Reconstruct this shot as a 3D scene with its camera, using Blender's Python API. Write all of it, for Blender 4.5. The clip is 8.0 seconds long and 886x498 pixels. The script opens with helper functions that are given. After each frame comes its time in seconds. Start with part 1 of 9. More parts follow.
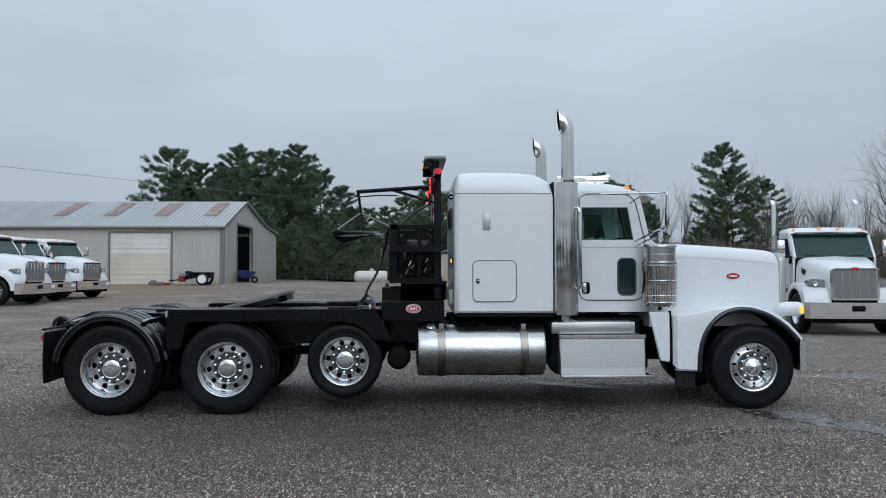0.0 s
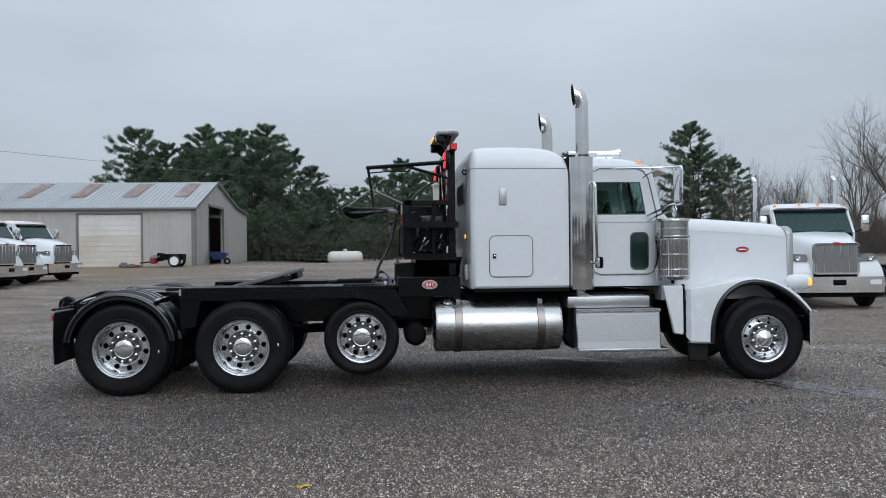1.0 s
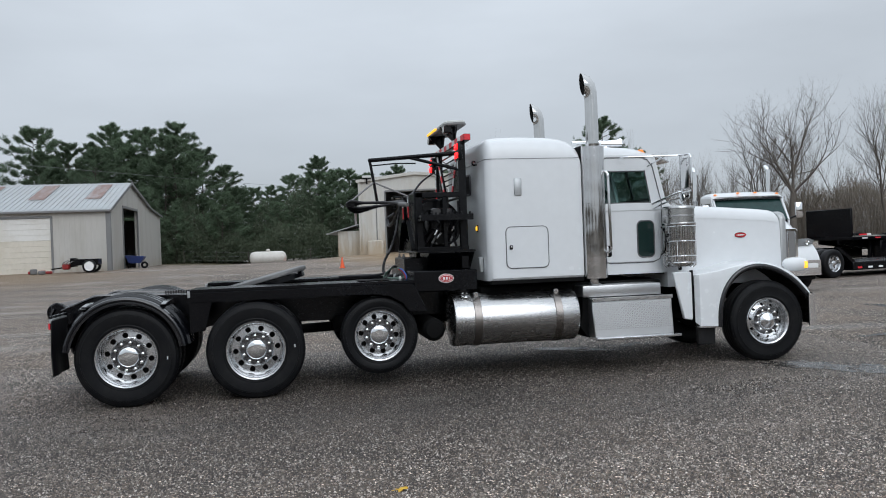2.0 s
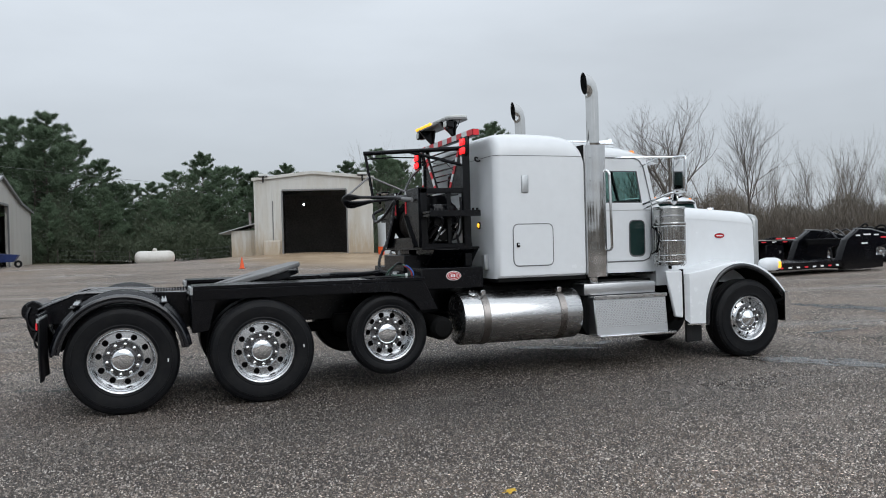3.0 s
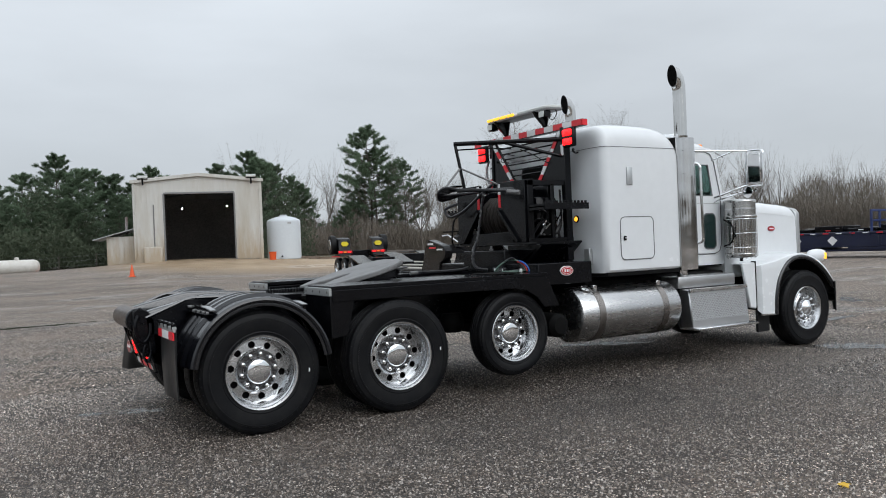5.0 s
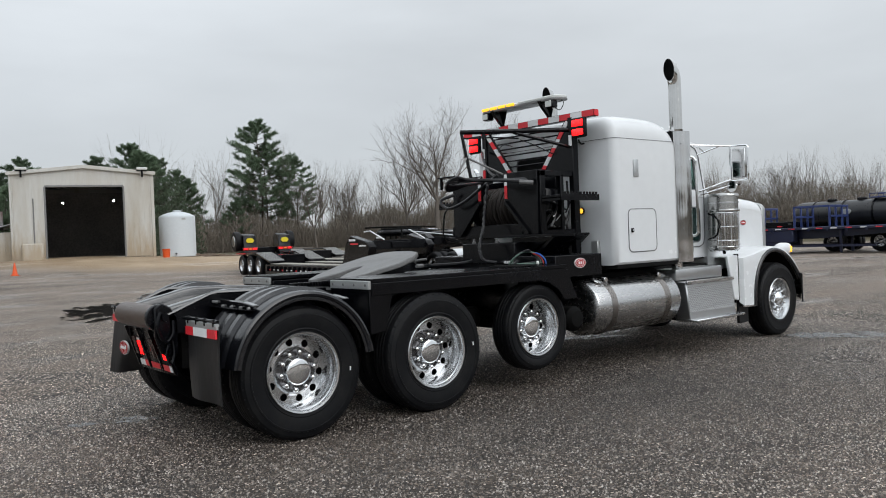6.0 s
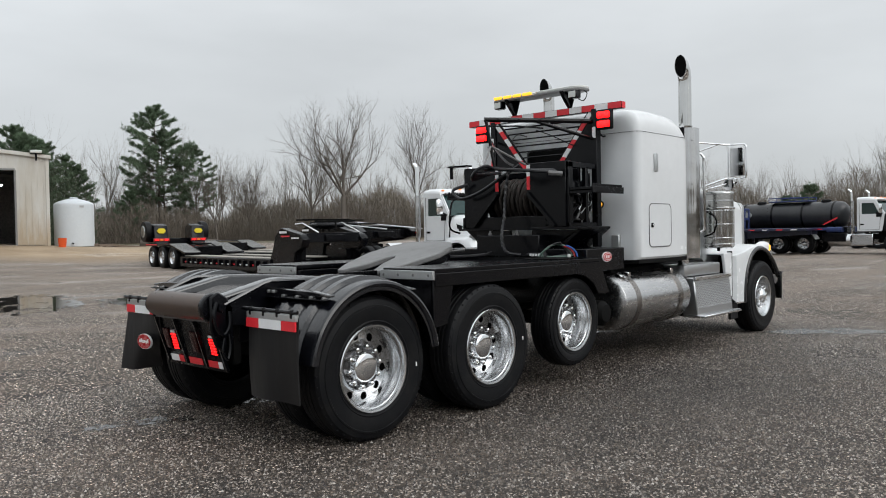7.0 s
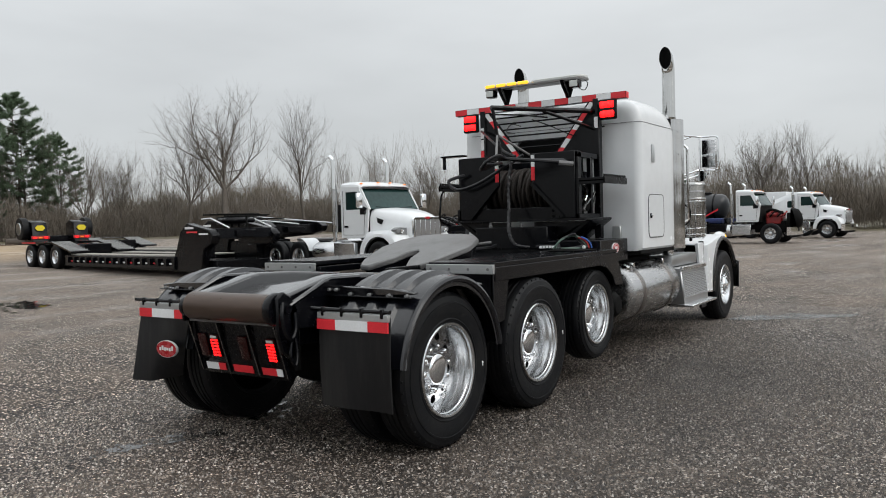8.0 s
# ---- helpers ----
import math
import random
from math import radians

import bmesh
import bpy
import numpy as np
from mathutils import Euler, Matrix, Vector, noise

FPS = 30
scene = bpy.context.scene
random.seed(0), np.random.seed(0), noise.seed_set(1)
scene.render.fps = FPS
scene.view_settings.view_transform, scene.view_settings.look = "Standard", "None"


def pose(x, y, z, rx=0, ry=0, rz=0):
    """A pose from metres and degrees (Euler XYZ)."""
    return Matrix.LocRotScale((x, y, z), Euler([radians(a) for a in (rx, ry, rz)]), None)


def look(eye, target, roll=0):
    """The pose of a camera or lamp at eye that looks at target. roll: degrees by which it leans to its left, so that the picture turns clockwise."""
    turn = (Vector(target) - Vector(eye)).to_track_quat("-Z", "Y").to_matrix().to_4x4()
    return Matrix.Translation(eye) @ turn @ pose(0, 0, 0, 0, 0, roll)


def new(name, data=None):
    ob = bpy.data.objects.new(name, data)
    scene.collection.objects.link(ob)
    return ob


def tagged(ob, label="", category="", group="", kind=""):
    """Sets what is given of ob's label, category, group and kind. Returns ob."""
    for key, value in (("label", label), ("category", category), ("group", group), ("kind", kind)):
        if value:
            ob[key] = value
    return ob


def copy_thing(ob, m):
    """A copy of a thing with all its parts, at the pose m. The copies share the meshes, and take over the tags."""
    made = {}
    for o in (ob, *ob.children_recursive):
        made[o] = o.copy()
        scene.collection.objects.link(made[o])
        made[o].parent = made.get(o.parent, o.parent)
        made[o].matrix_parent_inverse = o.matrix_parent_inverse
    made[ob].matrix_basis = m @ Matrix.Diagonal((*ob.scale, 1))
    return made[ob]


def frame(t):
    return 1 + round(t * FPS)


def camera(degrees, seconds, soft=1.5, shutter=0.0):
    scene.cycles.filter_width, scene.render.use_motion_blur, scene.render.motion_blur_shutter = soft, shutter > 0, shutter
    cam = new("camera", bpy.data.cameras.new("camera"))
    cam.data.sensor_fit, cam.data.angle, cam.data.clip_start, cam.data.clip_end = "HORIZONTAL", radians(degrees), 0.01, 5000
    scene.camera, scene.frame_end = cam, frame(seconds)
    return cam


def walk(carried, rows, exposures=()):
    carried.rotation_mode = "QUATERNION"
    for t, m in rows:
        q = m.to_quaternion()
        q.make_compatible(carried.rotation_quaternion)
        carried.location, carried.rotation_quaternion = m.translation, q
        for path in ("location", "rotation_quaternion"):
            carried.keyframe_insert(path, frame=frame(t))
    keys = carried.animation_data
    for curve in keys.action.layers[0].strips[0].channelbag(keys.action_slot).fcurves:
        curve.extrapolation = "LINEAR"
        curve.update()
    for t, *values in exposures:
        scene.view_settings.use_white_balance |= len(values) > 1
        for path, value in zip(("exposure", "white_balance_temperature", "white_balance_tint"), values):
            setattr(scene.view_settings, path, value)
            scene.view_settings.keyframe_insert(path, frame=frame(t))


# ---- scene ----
cam = camera(58.5, 8.0, 1.0)
EXPOSURES = [(0.0, -0.28, 5780, 8), (1.0, -0.22, 5880, 9), (2.5, -0.05, 6150, 10), (4.5, 0.02, 6200, 10), (6.5, 0.07, 6450, 10), (8.0, 0.09, 6580, 10)]
PATH = [
    (0, (3.506, -9.215, 1.653), (3.57, -7.216, 1.705), -0.1),
    (0.5, (3.369, -9.168, 1.632), (3.461, -7.17, 1.658), 0.0),
    (1, (2.92, -9.143, 1.601), (3.07, -7.149, 1.603), -0.6),
    (2.5, (1.039, -8.521, 1.571), (1.57, -6.593, 1.559), -2.0),
    (3, (0.343, -8.212, 1.559), (1.021, -6.331, 1.545), -1.5),
    (3.5, (-0.314, -7.886, 1.561), (0.437, -6.032, 1.536), -2.5),
    (4, (-0.944, -7.497, 1.575), (-0.161, -5.657, 1.562), -2.9),
    (4.5, (-1.511, -7.066, 1.557), (-0.619, -5.276, 1.545), -2.6),
    (6, (-2.986, -5.515, 1.524), (-1.723, -3.964, 1.494), -2.2),
    (6.5, (-3.412, -4.945, 1.508), (-2.035, -3.495, 1.461), -2.0),
    (7, (-3.764, -4.311, 1.496), (-2.304, -2.945, 1.45), -1.0),
    (7.5, (-4.103, -3.69, 1.497), (-2.542, -2.441, 1.44), -1.1),
    (8, (-4.359, -3.01, 1.504), (-2.701, -1.893, 1.437), -1.5),
]
walk(cam, [(t, look(eye, target, roll)) for t, eye, target, roll in PATH], EXPOSURES)

# ---- sky and light ----
world = bpy.data.worlds.new("overcast")
scene.world = world
world.use_nodes = True
wt = world.node_tree
wt.nodes.clear()
w_out = wt.nodes.new("ShaderNodeOutputWorld")
w_bg = wt.nodes.new("ShaderNodeBackground")
w_sky = wt.nodes.new("ShaderNodeTexSky")
w_sky.sky_type = "NISHITA"
w_sky.sun_disc = False
w_sky.sun_elevation = radians(36)
w_sky.sun_rotation = radians(173)
w_co = wt.nodes.new("ShaderNodeTexCoord")
w_sep = wt.nodes.new("ShaderNodeSeparateXYZ")
wt.links.new(w_co.outputs["Generated"], w_sep.inputs[0])
# an overcast dome: well over twice as bright overhead as at the horizon
w_up = wt.nodes.new("ShaderNodeMapRange")
w_up.inputs["From Min"].default_value = 0.0
w_up.inputs["From Max"].default_value = 1.0
w_up.inputs["To Min"].default_value = 0.53
w_up.inputs["To Max"].default_value = 1.42
wt.links.new(w_sep.outputs["Z"], w_up.inputs["Value"])
w_noise = wt.nodes.new("ShaderNodeTexNoise")
w_noise.inputs["Scale"].default_value = 2.2
w_noise.inputs["Detail"].default_value = 5
w_map = wt.nodes.new("ShaderNodeMapping")
w_map.inputs["Scale"].default_value = (1.0, 1.0, 3.2)
wt.links.new(w_co.outputs["Generated"], w_map.inputs["Vector"])
wt.links.new(w_map.outputs["Vector"], w_noise.inputs["Vector"])
w_cl = wt.nodes.new("ShaderNodeMapRange")
w_cl.inputs["From Min"].default_value = 0.25
w_cl.inputs["From Max"].default_value = 0.75
w_cl.inputs["To Min"].default_value = 0.88
w_cl.inputs["To Max"].default_value = 1.12
wt.links.new(w_noise.outputs["Fac"], w_cl.inputs["Value"])
w_mul = wt.nodes.new("ShaderNodeMath")
w_mul.operation = "MULTIPLY"
wt.links.new(w_up.outputs[0], w_mul.inputs[0])
wt.links.new(w_cl.outputs[0], w_mul.inputs[1])
w_tint = wt.nodes.new("ShaderNodeVectorMath")
w_tint.operation = "SCALE"
w_tint.inputs[0].default_value = (0.955, 1.0, 1.03)
wt.links.new(w_mul.outputs[0], w_tint.inputs["Scale"])
w_dim = wt.nodes.new("ShaderNodeVectorMath")
w_dim.operation = "SCALE"
w_dim.inputs["Scale"].default_value = 0.08
wt.links.new(w_sky.outputs[0], w_dim.inputs[0])
w_mix = wt.nodes.new("ShaderNodeMix")
w_mix.data_type = "RGBA"
w_mix.inputs[0].default_value = 0.93
wt.links.new(w_dim.outputs[0], w_mix.inputs[6])
wt.links.new(w_tint.outputs[0], w_mix.inputs[7])
wt.links.new(w_mix.outputs[2], w_bg.inputs["Color"])
w_bg.inputs["Strength"].default_value = 1.0
wt.links.new(w_bg.outputs[0], w_out.inputs["Surface"])

sun = new("sun", bpy.data.lights.new("sun", "SUN"))
sun.data.energy = 1.1
sun.data.angle = radians(50)
sun.data.color = (1.0, 0.985, 0.96)
sun.matrix_world = look((0, 0, 30), (-3, 23, 13))

# ---- materials ----


def material(name, base, rough=0.5, metal=0.0, var=0.15, scale=6.0, bump=0.0, bump_scale=60.0, rough_var=0.1, coat=0.0, dirt=None, dirt_amount=0.0,
             stretch=(1, 1, 1), emit=None, emit_strength=0.0, spec=0.5, random_tone=0.0, bump_detail=4):
    """A surface with variation at two scales: broad stains and fine grain, both as noise on the object's own coordinates."""
    m = bpy.data.materials.new(name)
    m.use_nodes = True
    nt = m.node_tree
    b = nt.nodes["Principled BSDF"]
    co = nt.nodes.new("ShaderNodeTexCoord")
    mp = nt.nodes.new("ShaderNodeMapping")
    mp.inputs["Scale"].default_value = stretch
    nt.links.new(co.outputs["Object"], mp.inputs["Vector"])
    n1 = nt.nodes.new("ShaderNodeTexNoise")
    n1.inputs["Scale"].default_value = scale * 0.25
    n1.inputs["Detail"].default_value = 4
    n2 = nt.nodes.new("ShaderNodeTexNoise")
    n2.inputs["Scale"].default_value = scale * 5
    n2.inputs["Detail"].default_value = 3
    for n in (n1, n2):
        nt.links.new(mp.outputs["Vector"], n.inputs["Vector"])
    mean = nt.nodes.new("ShaderNodeMath")
    mean.operation = "ADD"
    nt.links.new(n1.outputs["Fac"], mean.inputs[0])
    nt.links.new(n2.outputs["Fac"], mean.inputs[1])
    gain = nt.nodes.new("ShaderNodeMapRange")
    gain.inputs["From Min"].default_value = 0.6
    gain.inputs["From Max"].default_value = 1.4
    gain.inputs["To Min"].default_value = 1 - var
    gain.inputs["To Max"].default_value = 1 + var
    nt.links.new(mean.outputs[0], gain.inputs["Value"])
    tone = nt.nodes.new("ShaderNodeVectorMath")
    tone.operation = "SCALE"
    tone.inputs[0].default_value = base
    last = gain.outputs[0]
    if random_tone:
        info = nt.nodes.new("ShaderNodeObjectInfo")
        rr = nt.nodes.new("ShaderNodeMapRange")
        rr.inputs["To Min"].default_value = 1 - random_tone
        rr.inputs["To Max"].default_value = 1 + random_tone
        nt.links.new(info.outputs["Random"], rr.inputs["Value"])
        mm = nt.nodes.new("ShaderNodeMath")
        mm.operation = "MULTIPLY"
        nt.links.new(last, mm.inputs[0])
        nt.links.new(rr.outputs[0], mm.inputs[1])
        last = mm.outputs[0]
    nt.links.new(last, tone.inputs["Scale"])
    colour = tone.outputs[0]
    if dirt:
        n3 = nt.nodes.new("ShaderNodeTexNoise")
        n3.inputs["Scale"].default_value = scale * 0.6
        n3.inputs["Detail"].default_value = 8
        n3.inputs["Roughness"].default_value = 0.7
        nt.links.new(mp.outputs["Vector"], n3.inputs["Vector"])
        dm = nt.nodes.new("ShaderNodeMapRange")
        dm.inputs["From Min"].default_value = 0.45
        dm.inputs["From Max"].default_value = 0.75
        dm.inputs["To Max"].default_value = dirt_amount
        nt.links.new(n3.outputs["Fac"], dm.inputs["Value"])
        mx = nt.nodes.new("ShaderNodeMix")
        mx.data_type = "RGBA"
        nt.links.new(dm.outputs[0], mx.inputs[0])
        nt.links.new(colour, mx.inputs[6])
        mx.inputs[7].default_value = (*dirt, 1)
        colour = mx.outputs[2]
    nt.links.new(colour, b.inputs["Base Color"])
    rg = nt.nodes.new("ShaderNodeMapRange")
    rg.inputs["From Min"].default_value = 0.6
    rg.inputs["From Max"].default_value = 1.4
    rg.inputs["To Min"].default_value = max(0.02, rough - rough_var)
    rg.inputs["To Max"].default_value = min(1, rough + rough_var)
    nt.links.new(mean.outputs[0], rg.inputs["Value"])
    nt.links.new(rg.outputs[0], b.inputs["Roughness"])
    b.inputs["Metallic"].default_value = metal
    b.inputs["Specular IOR Level"].default_value = spec
    b.inputs["Coat Weight"].default_value = coat
    b.inputs["Coat Roughness"].default_value = 0.08
    if bump:
        n4 = nt.nodes.new("ShaderNodeTexNoise")
        n4.inputs["Scale"].default_value = bump_scale
        n4.inputs["Detail"].default_value = bump_detail
        nt.links.new(mp.outputs["Vector"], n4.inputs["Vector"])
        bp = nt.nodes.new("ShaderNodeBump")
        bp.inputs["Strength"].default_value = bump
        bp.inputs["Distance"].default_value = 0.01
        nt.links.new(n4.outputs["Fac"], bp.inputs["Height"])
        nt.links.new(bp.outputs[0], b.inputs["Normal"])
    if emit:
        b.inputs["Emission Color"].default_value = (*emit, 1)
        b.inputs["Emission Strength"].default_value = emit_strength
    return m


WHITE = material("white_paint", (0.735, 0.755, 0.77), 0.24, var=0.03, scale=2.0, coat=0.2, dirt=(0.55, 0.55, 0.53), dirt_amount=0.10, rough_var=0.05)
CHROME = material("chrome", (0.86, 0.87, 0.88), 0.07, 1.0, var=0.04, scale=5, rough_var=0.03, bump=0.02, bump_scale=5, bump_detail=0)
ALLOY = material("polished_aluminium", (0.63, 0.64, 0.65), 0.23, 1.0, var=0.05, scale=10, rough_var=0.04)
BRUSHED = material("brushed_aluminium", (0.52, 0.52, 0.52), 0.26, 1.0, var=0.06, scale=5, rough_var=0.05, stretch=(0.15, 1, 1), bump=0.02, bump_scale=3)
SATIN = material("satin_metal_plate", (0.50, 0.52, 0.53), 0.42, 0.6, var=0.10, scale=14)
NUT_SHADE = material("nut_shade", (0.13, 0.13, 0.135), 0.28, 1.0, var=0.15, scale=12)
STRAP = material("dull_tank_strap", (0.27, 0.25, 0.235), 0.30, 1.0, var=0.12, scale=10)
SPUN = material("spun_aluminium", (0.50, 0.50, 0.49), 0.24, 1.0, var=0.10, scale=6, rough_var=0.05, stretch=(1, 1, 0.15), dirt=(0.30, 0.29, 0.27), dirt_amount=0.4)
STAINLESS = material("stainless_steel", (0.60, 0.60, 0.60), 0.10, 1.0, var=0.05, scale=5, rough_var=0.05, bump=0.35, bump_scale=5, bump_detail=0)
STACK = material("stack_chrome", (0.62, 0.62, 0.61), 0.10, 1.0, var=0.06, scale=4, rough_var=0.04, bump=0.05, bump_scale=5, bump_detail=0)
BLACK = material("black_frame_paint", (0.0020, 0.0022, 0.0034), 0.22, var=0.3, scale=5, bump=0.06, bump_scale=90, dirt=(0.006, 0.006, 0.0065), dirt_amount=0.35, spec=0.24)
GLOSS = material("gloss_black_paint", (0.0028, 0.003, 0.0045), 0.15, coat=0.7, var=0.3, scale=4, rough_var=0.10, bump=0.03, bump_scale=9, dirt=(0.012, 0.012, 0.012), dirt_amount=0.3, spec=0.9)
TREAD = material("tread_plate_aluminium", (0.50, 0.505, 0.51), 0.36, 1.0, var=0.06, scale=6, rough_var=0.05)
LAMP_GLASS = material("head_lamp_glass", (0.30, 0.31, 0.32), 0.08, 0.4, var=0.3, scale=14, rough_var=0.05)
SCREEN = material("windscreen_glass", (0.022, 0.05, 0.048), 0.05, var=0.25, scale=2, spec=0.32)
DUSTY_BLACK = material("dusty_black_tank_paint", (0.016, 0.017, 0.020), 0.34, var=0.3, scale=2, dirt=(0.05, 0.048, 0.046), dirt_amount=0.35)
POLY = material("black_poly_fender", (0.004, 0.0045, 0.007), 0.21, coat=0.25, var=0.25, scale=5, rough_var=0.10, bump=0.08, bump_scale=40, dirt=(0.02, 0.02, 0.02), dirt_amount=0.25, spec=0.6)
RUBBER = material("tyre_rubber", (0.0036, 0.0040, 0.0052), 0.5, var=0.25, scale=8, bump=0.12, bump_scale=120, dirt=(0.022, 0.021, 0.019), dirt_amount=0.4, spec=0.2)
FLAP = material("mud_flap_rubber", (0.010, 0.010, 0.011), 0.40, var=0.3, scale=4, stretch=(1, 3, 0.4), dirt=(0.045, 0.044, 0.042), dirt_amount=0.55, spec=0.25)
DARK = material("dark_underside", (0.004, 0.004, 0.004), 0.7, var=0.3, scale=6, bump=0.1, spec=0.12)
GLASS = material("tinted_glass", (0.012, 0.03, 0.028), 0.04, var=0.1, scale=3, rough_var=0.02, coat=0.4)
PANE = bpy.data.materials.new("window_glass")
PANE.use_nodes = True
pb = PANE.node_tree.nodes["Principled BSDF"]
pb.inputs["Base Color"].default_value = (0.42, 0.56, 0.53, 1)
pb.inputs["Roughness"].default_value = 0.02
pb.inputs["Transmission Weight"].default_value = 1.0
pb.inputs["IOR"].default_value = 1.12
SEAM = material("dark_seal", (0.10, 0.10, 0.105), 0.6, var=0.1)
TRIMGREY = material("grey_trim", (0.42, 0.43, 0.43), 0.35, 0.6, var=0.08)
RED_TAPE = material("red_reflective_tape", (0.74, 0.022, 0.035), 0.4, var=0.12, scale=20)
WHITE_TAPE = material("white_reflective_tape", (0.82, 0.83, 0.84), 0.4, var=0.08, scale=20)
RED_LAMP = material("lit_red_lens", (0.7, 0.02, 0.02), 0.25, var=0.05, emit=(1.0, 0.007, 0.008), emit_strength=2.6)
RED_GLASS = material("red_lens", (0.028, 0.001, 0.001), 0.18, var=0.1, spec=0.5)
AMBER_LAMP = material("lit_amber_lens", (0.8, 0.30, 0.02), 0.25, var=0.05, emit=(1.0, 0.52, 0.04), emit_strength=1.25)
AMBER = material("amber_lens", (0.85, 0.25, 0.03), 0.25, var=0.1, emit=(1.0, 0.35, 0.03), emit_strength=0.25)
CLEAR_LENS = material("clear_lens", (0.62, 0.64, 0.62), 0.18, var=0.08, scale=15)
RED_BADGE = material("red_enamel", (0.42, 0.012, 0.02), 0.3, var=0.08, coat=0.5)
WHITE_BADGE = material("white_enamel", (0.8, 0.8, 0.8), 0.35, var=0.03)
ROLLER = material("worn_brown_steel", (0.085, 0.058, 0.045), 0.36, 0.55, var=0.25, scale=6, stretch=(1, 0.2, 1), rough_var=0.12)
GREASY = material("grey_greased_steel", (0.17, 0.17, 0.17), 0.5, 0.2, var=0.25, scale=8, bump=0.15, dirt=(0.05, 0.048, 0.045), dirt_amount=0.5)
HOSE = material("black_hose", (0.007, 0.007, 0.009), 0.32, var=0.2, scale=20, bump=0.2, bump_scale=150)
ROPE = material("brown_wire_rope", (0.02, 0.015, 0.012), 0.6, 0.3, var=0.35, scale=20, bump=0.5, bump_scale=80)
HOSE_RED = material("red_hose", (0.45, 0.02, 0.02), 0.4, var=0.1)
HOSE_BLUE = material("blue_hose", (0.02, 0.10, 0.40), 0.4, var=0.1)
HOSE_GREEN = material("green_hose", (0.10, 0.16, 0.13), 0.4, var=0.1)
SEAT = material("grey_upholstery", (0.06, 0.06, 0.065), 0.8, var=0.2)
ENGINE_RED = material("red_engine_paint", (0.30, 0.02, 0.02), 0.4, var=0.25, dirt=(0.03, 0.03, 0.03), dirt_amount=0.6)
NAVY = material("navy_trailer_paint", (0.010, 0.014, 0.042), 0.35, var=0.3, scale=4, dirt=(0.03, 0.03, 0.035), dirt_amount=0.4)
BLUE = material("blue_trailer_paint", (0.025, 0.045, 0.16), 0.4, var=0.25, scale=4, dirt=(0.04, 0.04, 0.05), dirt_amount=0.4)
ORANGE = material("orange_plastic", (0.75, 0.10, 0.02), 0.45, var=0.1)
YELLOW = material("yellow_sign", (0.75, 0.60, 0.02), 0.45, var=0.1)
TANK_WHITE = material("white_poly_tank", (0.58, 0.62, 0.65), 0.55, var=0.05, scale=1.5, dirt=(0.5, 0.52, 0.5), dirt_amount=0.15)
PROPANE = material("propane_tank_paint", (0.60, 0.58, 0.54), 0.5, var=0.08, scale=3, dirt=(0.32, 0.28, 0.22), dirt_amount=0.5)
SIDING = material("beige_metal_siding", (0.47, 0.455, 0.425), 0.5, 0.0, var=0.06, scale=1.2, stretch=(1, 1, 0.2), dirt=(0.25, 0.22, 0.17), dirt_amount=0.45)
SHED_WALL = material("cream_metal_siding", (0.56, 0.555, 0.525), 0.5, var=0.07, scale=1.0, stretch=(1, 1, 0.15), dirt=(0.34, 0.28, 0.19), dirt_amount=0.6)
DOOR_WHITE = material("white_sectional_door", (0.70, 0.69, 0.66), 0.45, var=0.06, scale=1.2, dirt=(0.5, 0.45, 0.36), dirt_amount=0.5)
DOOR_BEIGE = material("beige_sectional_door", (0.62, 0.58, 0.50), 0.5, var=0.07, scale=1.2, dirt=(0.42, 0.36, 0.27), dirt_amount=0.5)
ROOF = material("galvanised_roof", (0.40, 0.42, 0.43), 0.38, 0.35, var=0.10, scale=1.5, random_tone=0.05, dirt=(0.30, 0.27, 0.24), dirt_amount=0.35)
RUST = material("rusty_roof", (0.22, 0.145, 0.125), 0.6, 0.2, var=0.3, scale=3.5, stretch=(1, 0.3, 0.3), dirt=(0.40, 0.41, 0.42), dirt_amount=0.9)
STEEL_TRIM = material("grey_steel_trim", (0.20, 0.20, 0.20), 0.55, 0.3, var=0.12)
CONCRETE = material("concrete", (0.30, 0.28, 0.25), 0.85, var=0.15, scale=2, bump=0.2)
WOOD = material("weathered_timber", (0.16, 0.12, 0.09), 0.85, var=0.3, scale=5, stretch=(0.2, 1, 1), bump=0.3)
BARK = material("pine_bark", (0.075, 0.062, 0.052), 0.9, var=0.3, scale=3, bump=0.5, bump_scale=14)
# haze put into the colour: TWIG, BRANCH and NEEDLE are paler for distance
TWIG = material("bare_branch_bark", (0.175, 0.152, 0.128), 0.9, var=0.25, scale=2, bump=0.3, bump_scale=20)
BRANCH = material("dark_branch_bark", (0.120, 0.103, 0.088), 0.9, var=0.3, scale=2, bump=0.3, bump_scale=20)
BRUSH = material("brown_winter_brush", (0.165, 0.140, 0.113), 0.95, var=0.35, scale=0.4)
NEEDLE = material("pine_needles", (0.135, 0.186, 0.118), 0.85, var=0.45, scale=1.2, random_tone=0.2, spec=0.25)
SHRUB = material("evergreen_leaf", (0.095, 0.115, 0.075), 0.7, var=0.4, scale=1.0, random_tone=0.2, spec=0.25)
POOL = material("clear_puddle", (0.03, 0.028, 0.026), 0.04, var=0.2, scale=1, rough_var=0.01, spec=0.5)
WATER = material("standing_water", (0.05, 0.047, 0.044), 0.13, var=0.25, scale=3, rough_var=0.06, spec=1.0, bump=0.25, bump_scale=70)


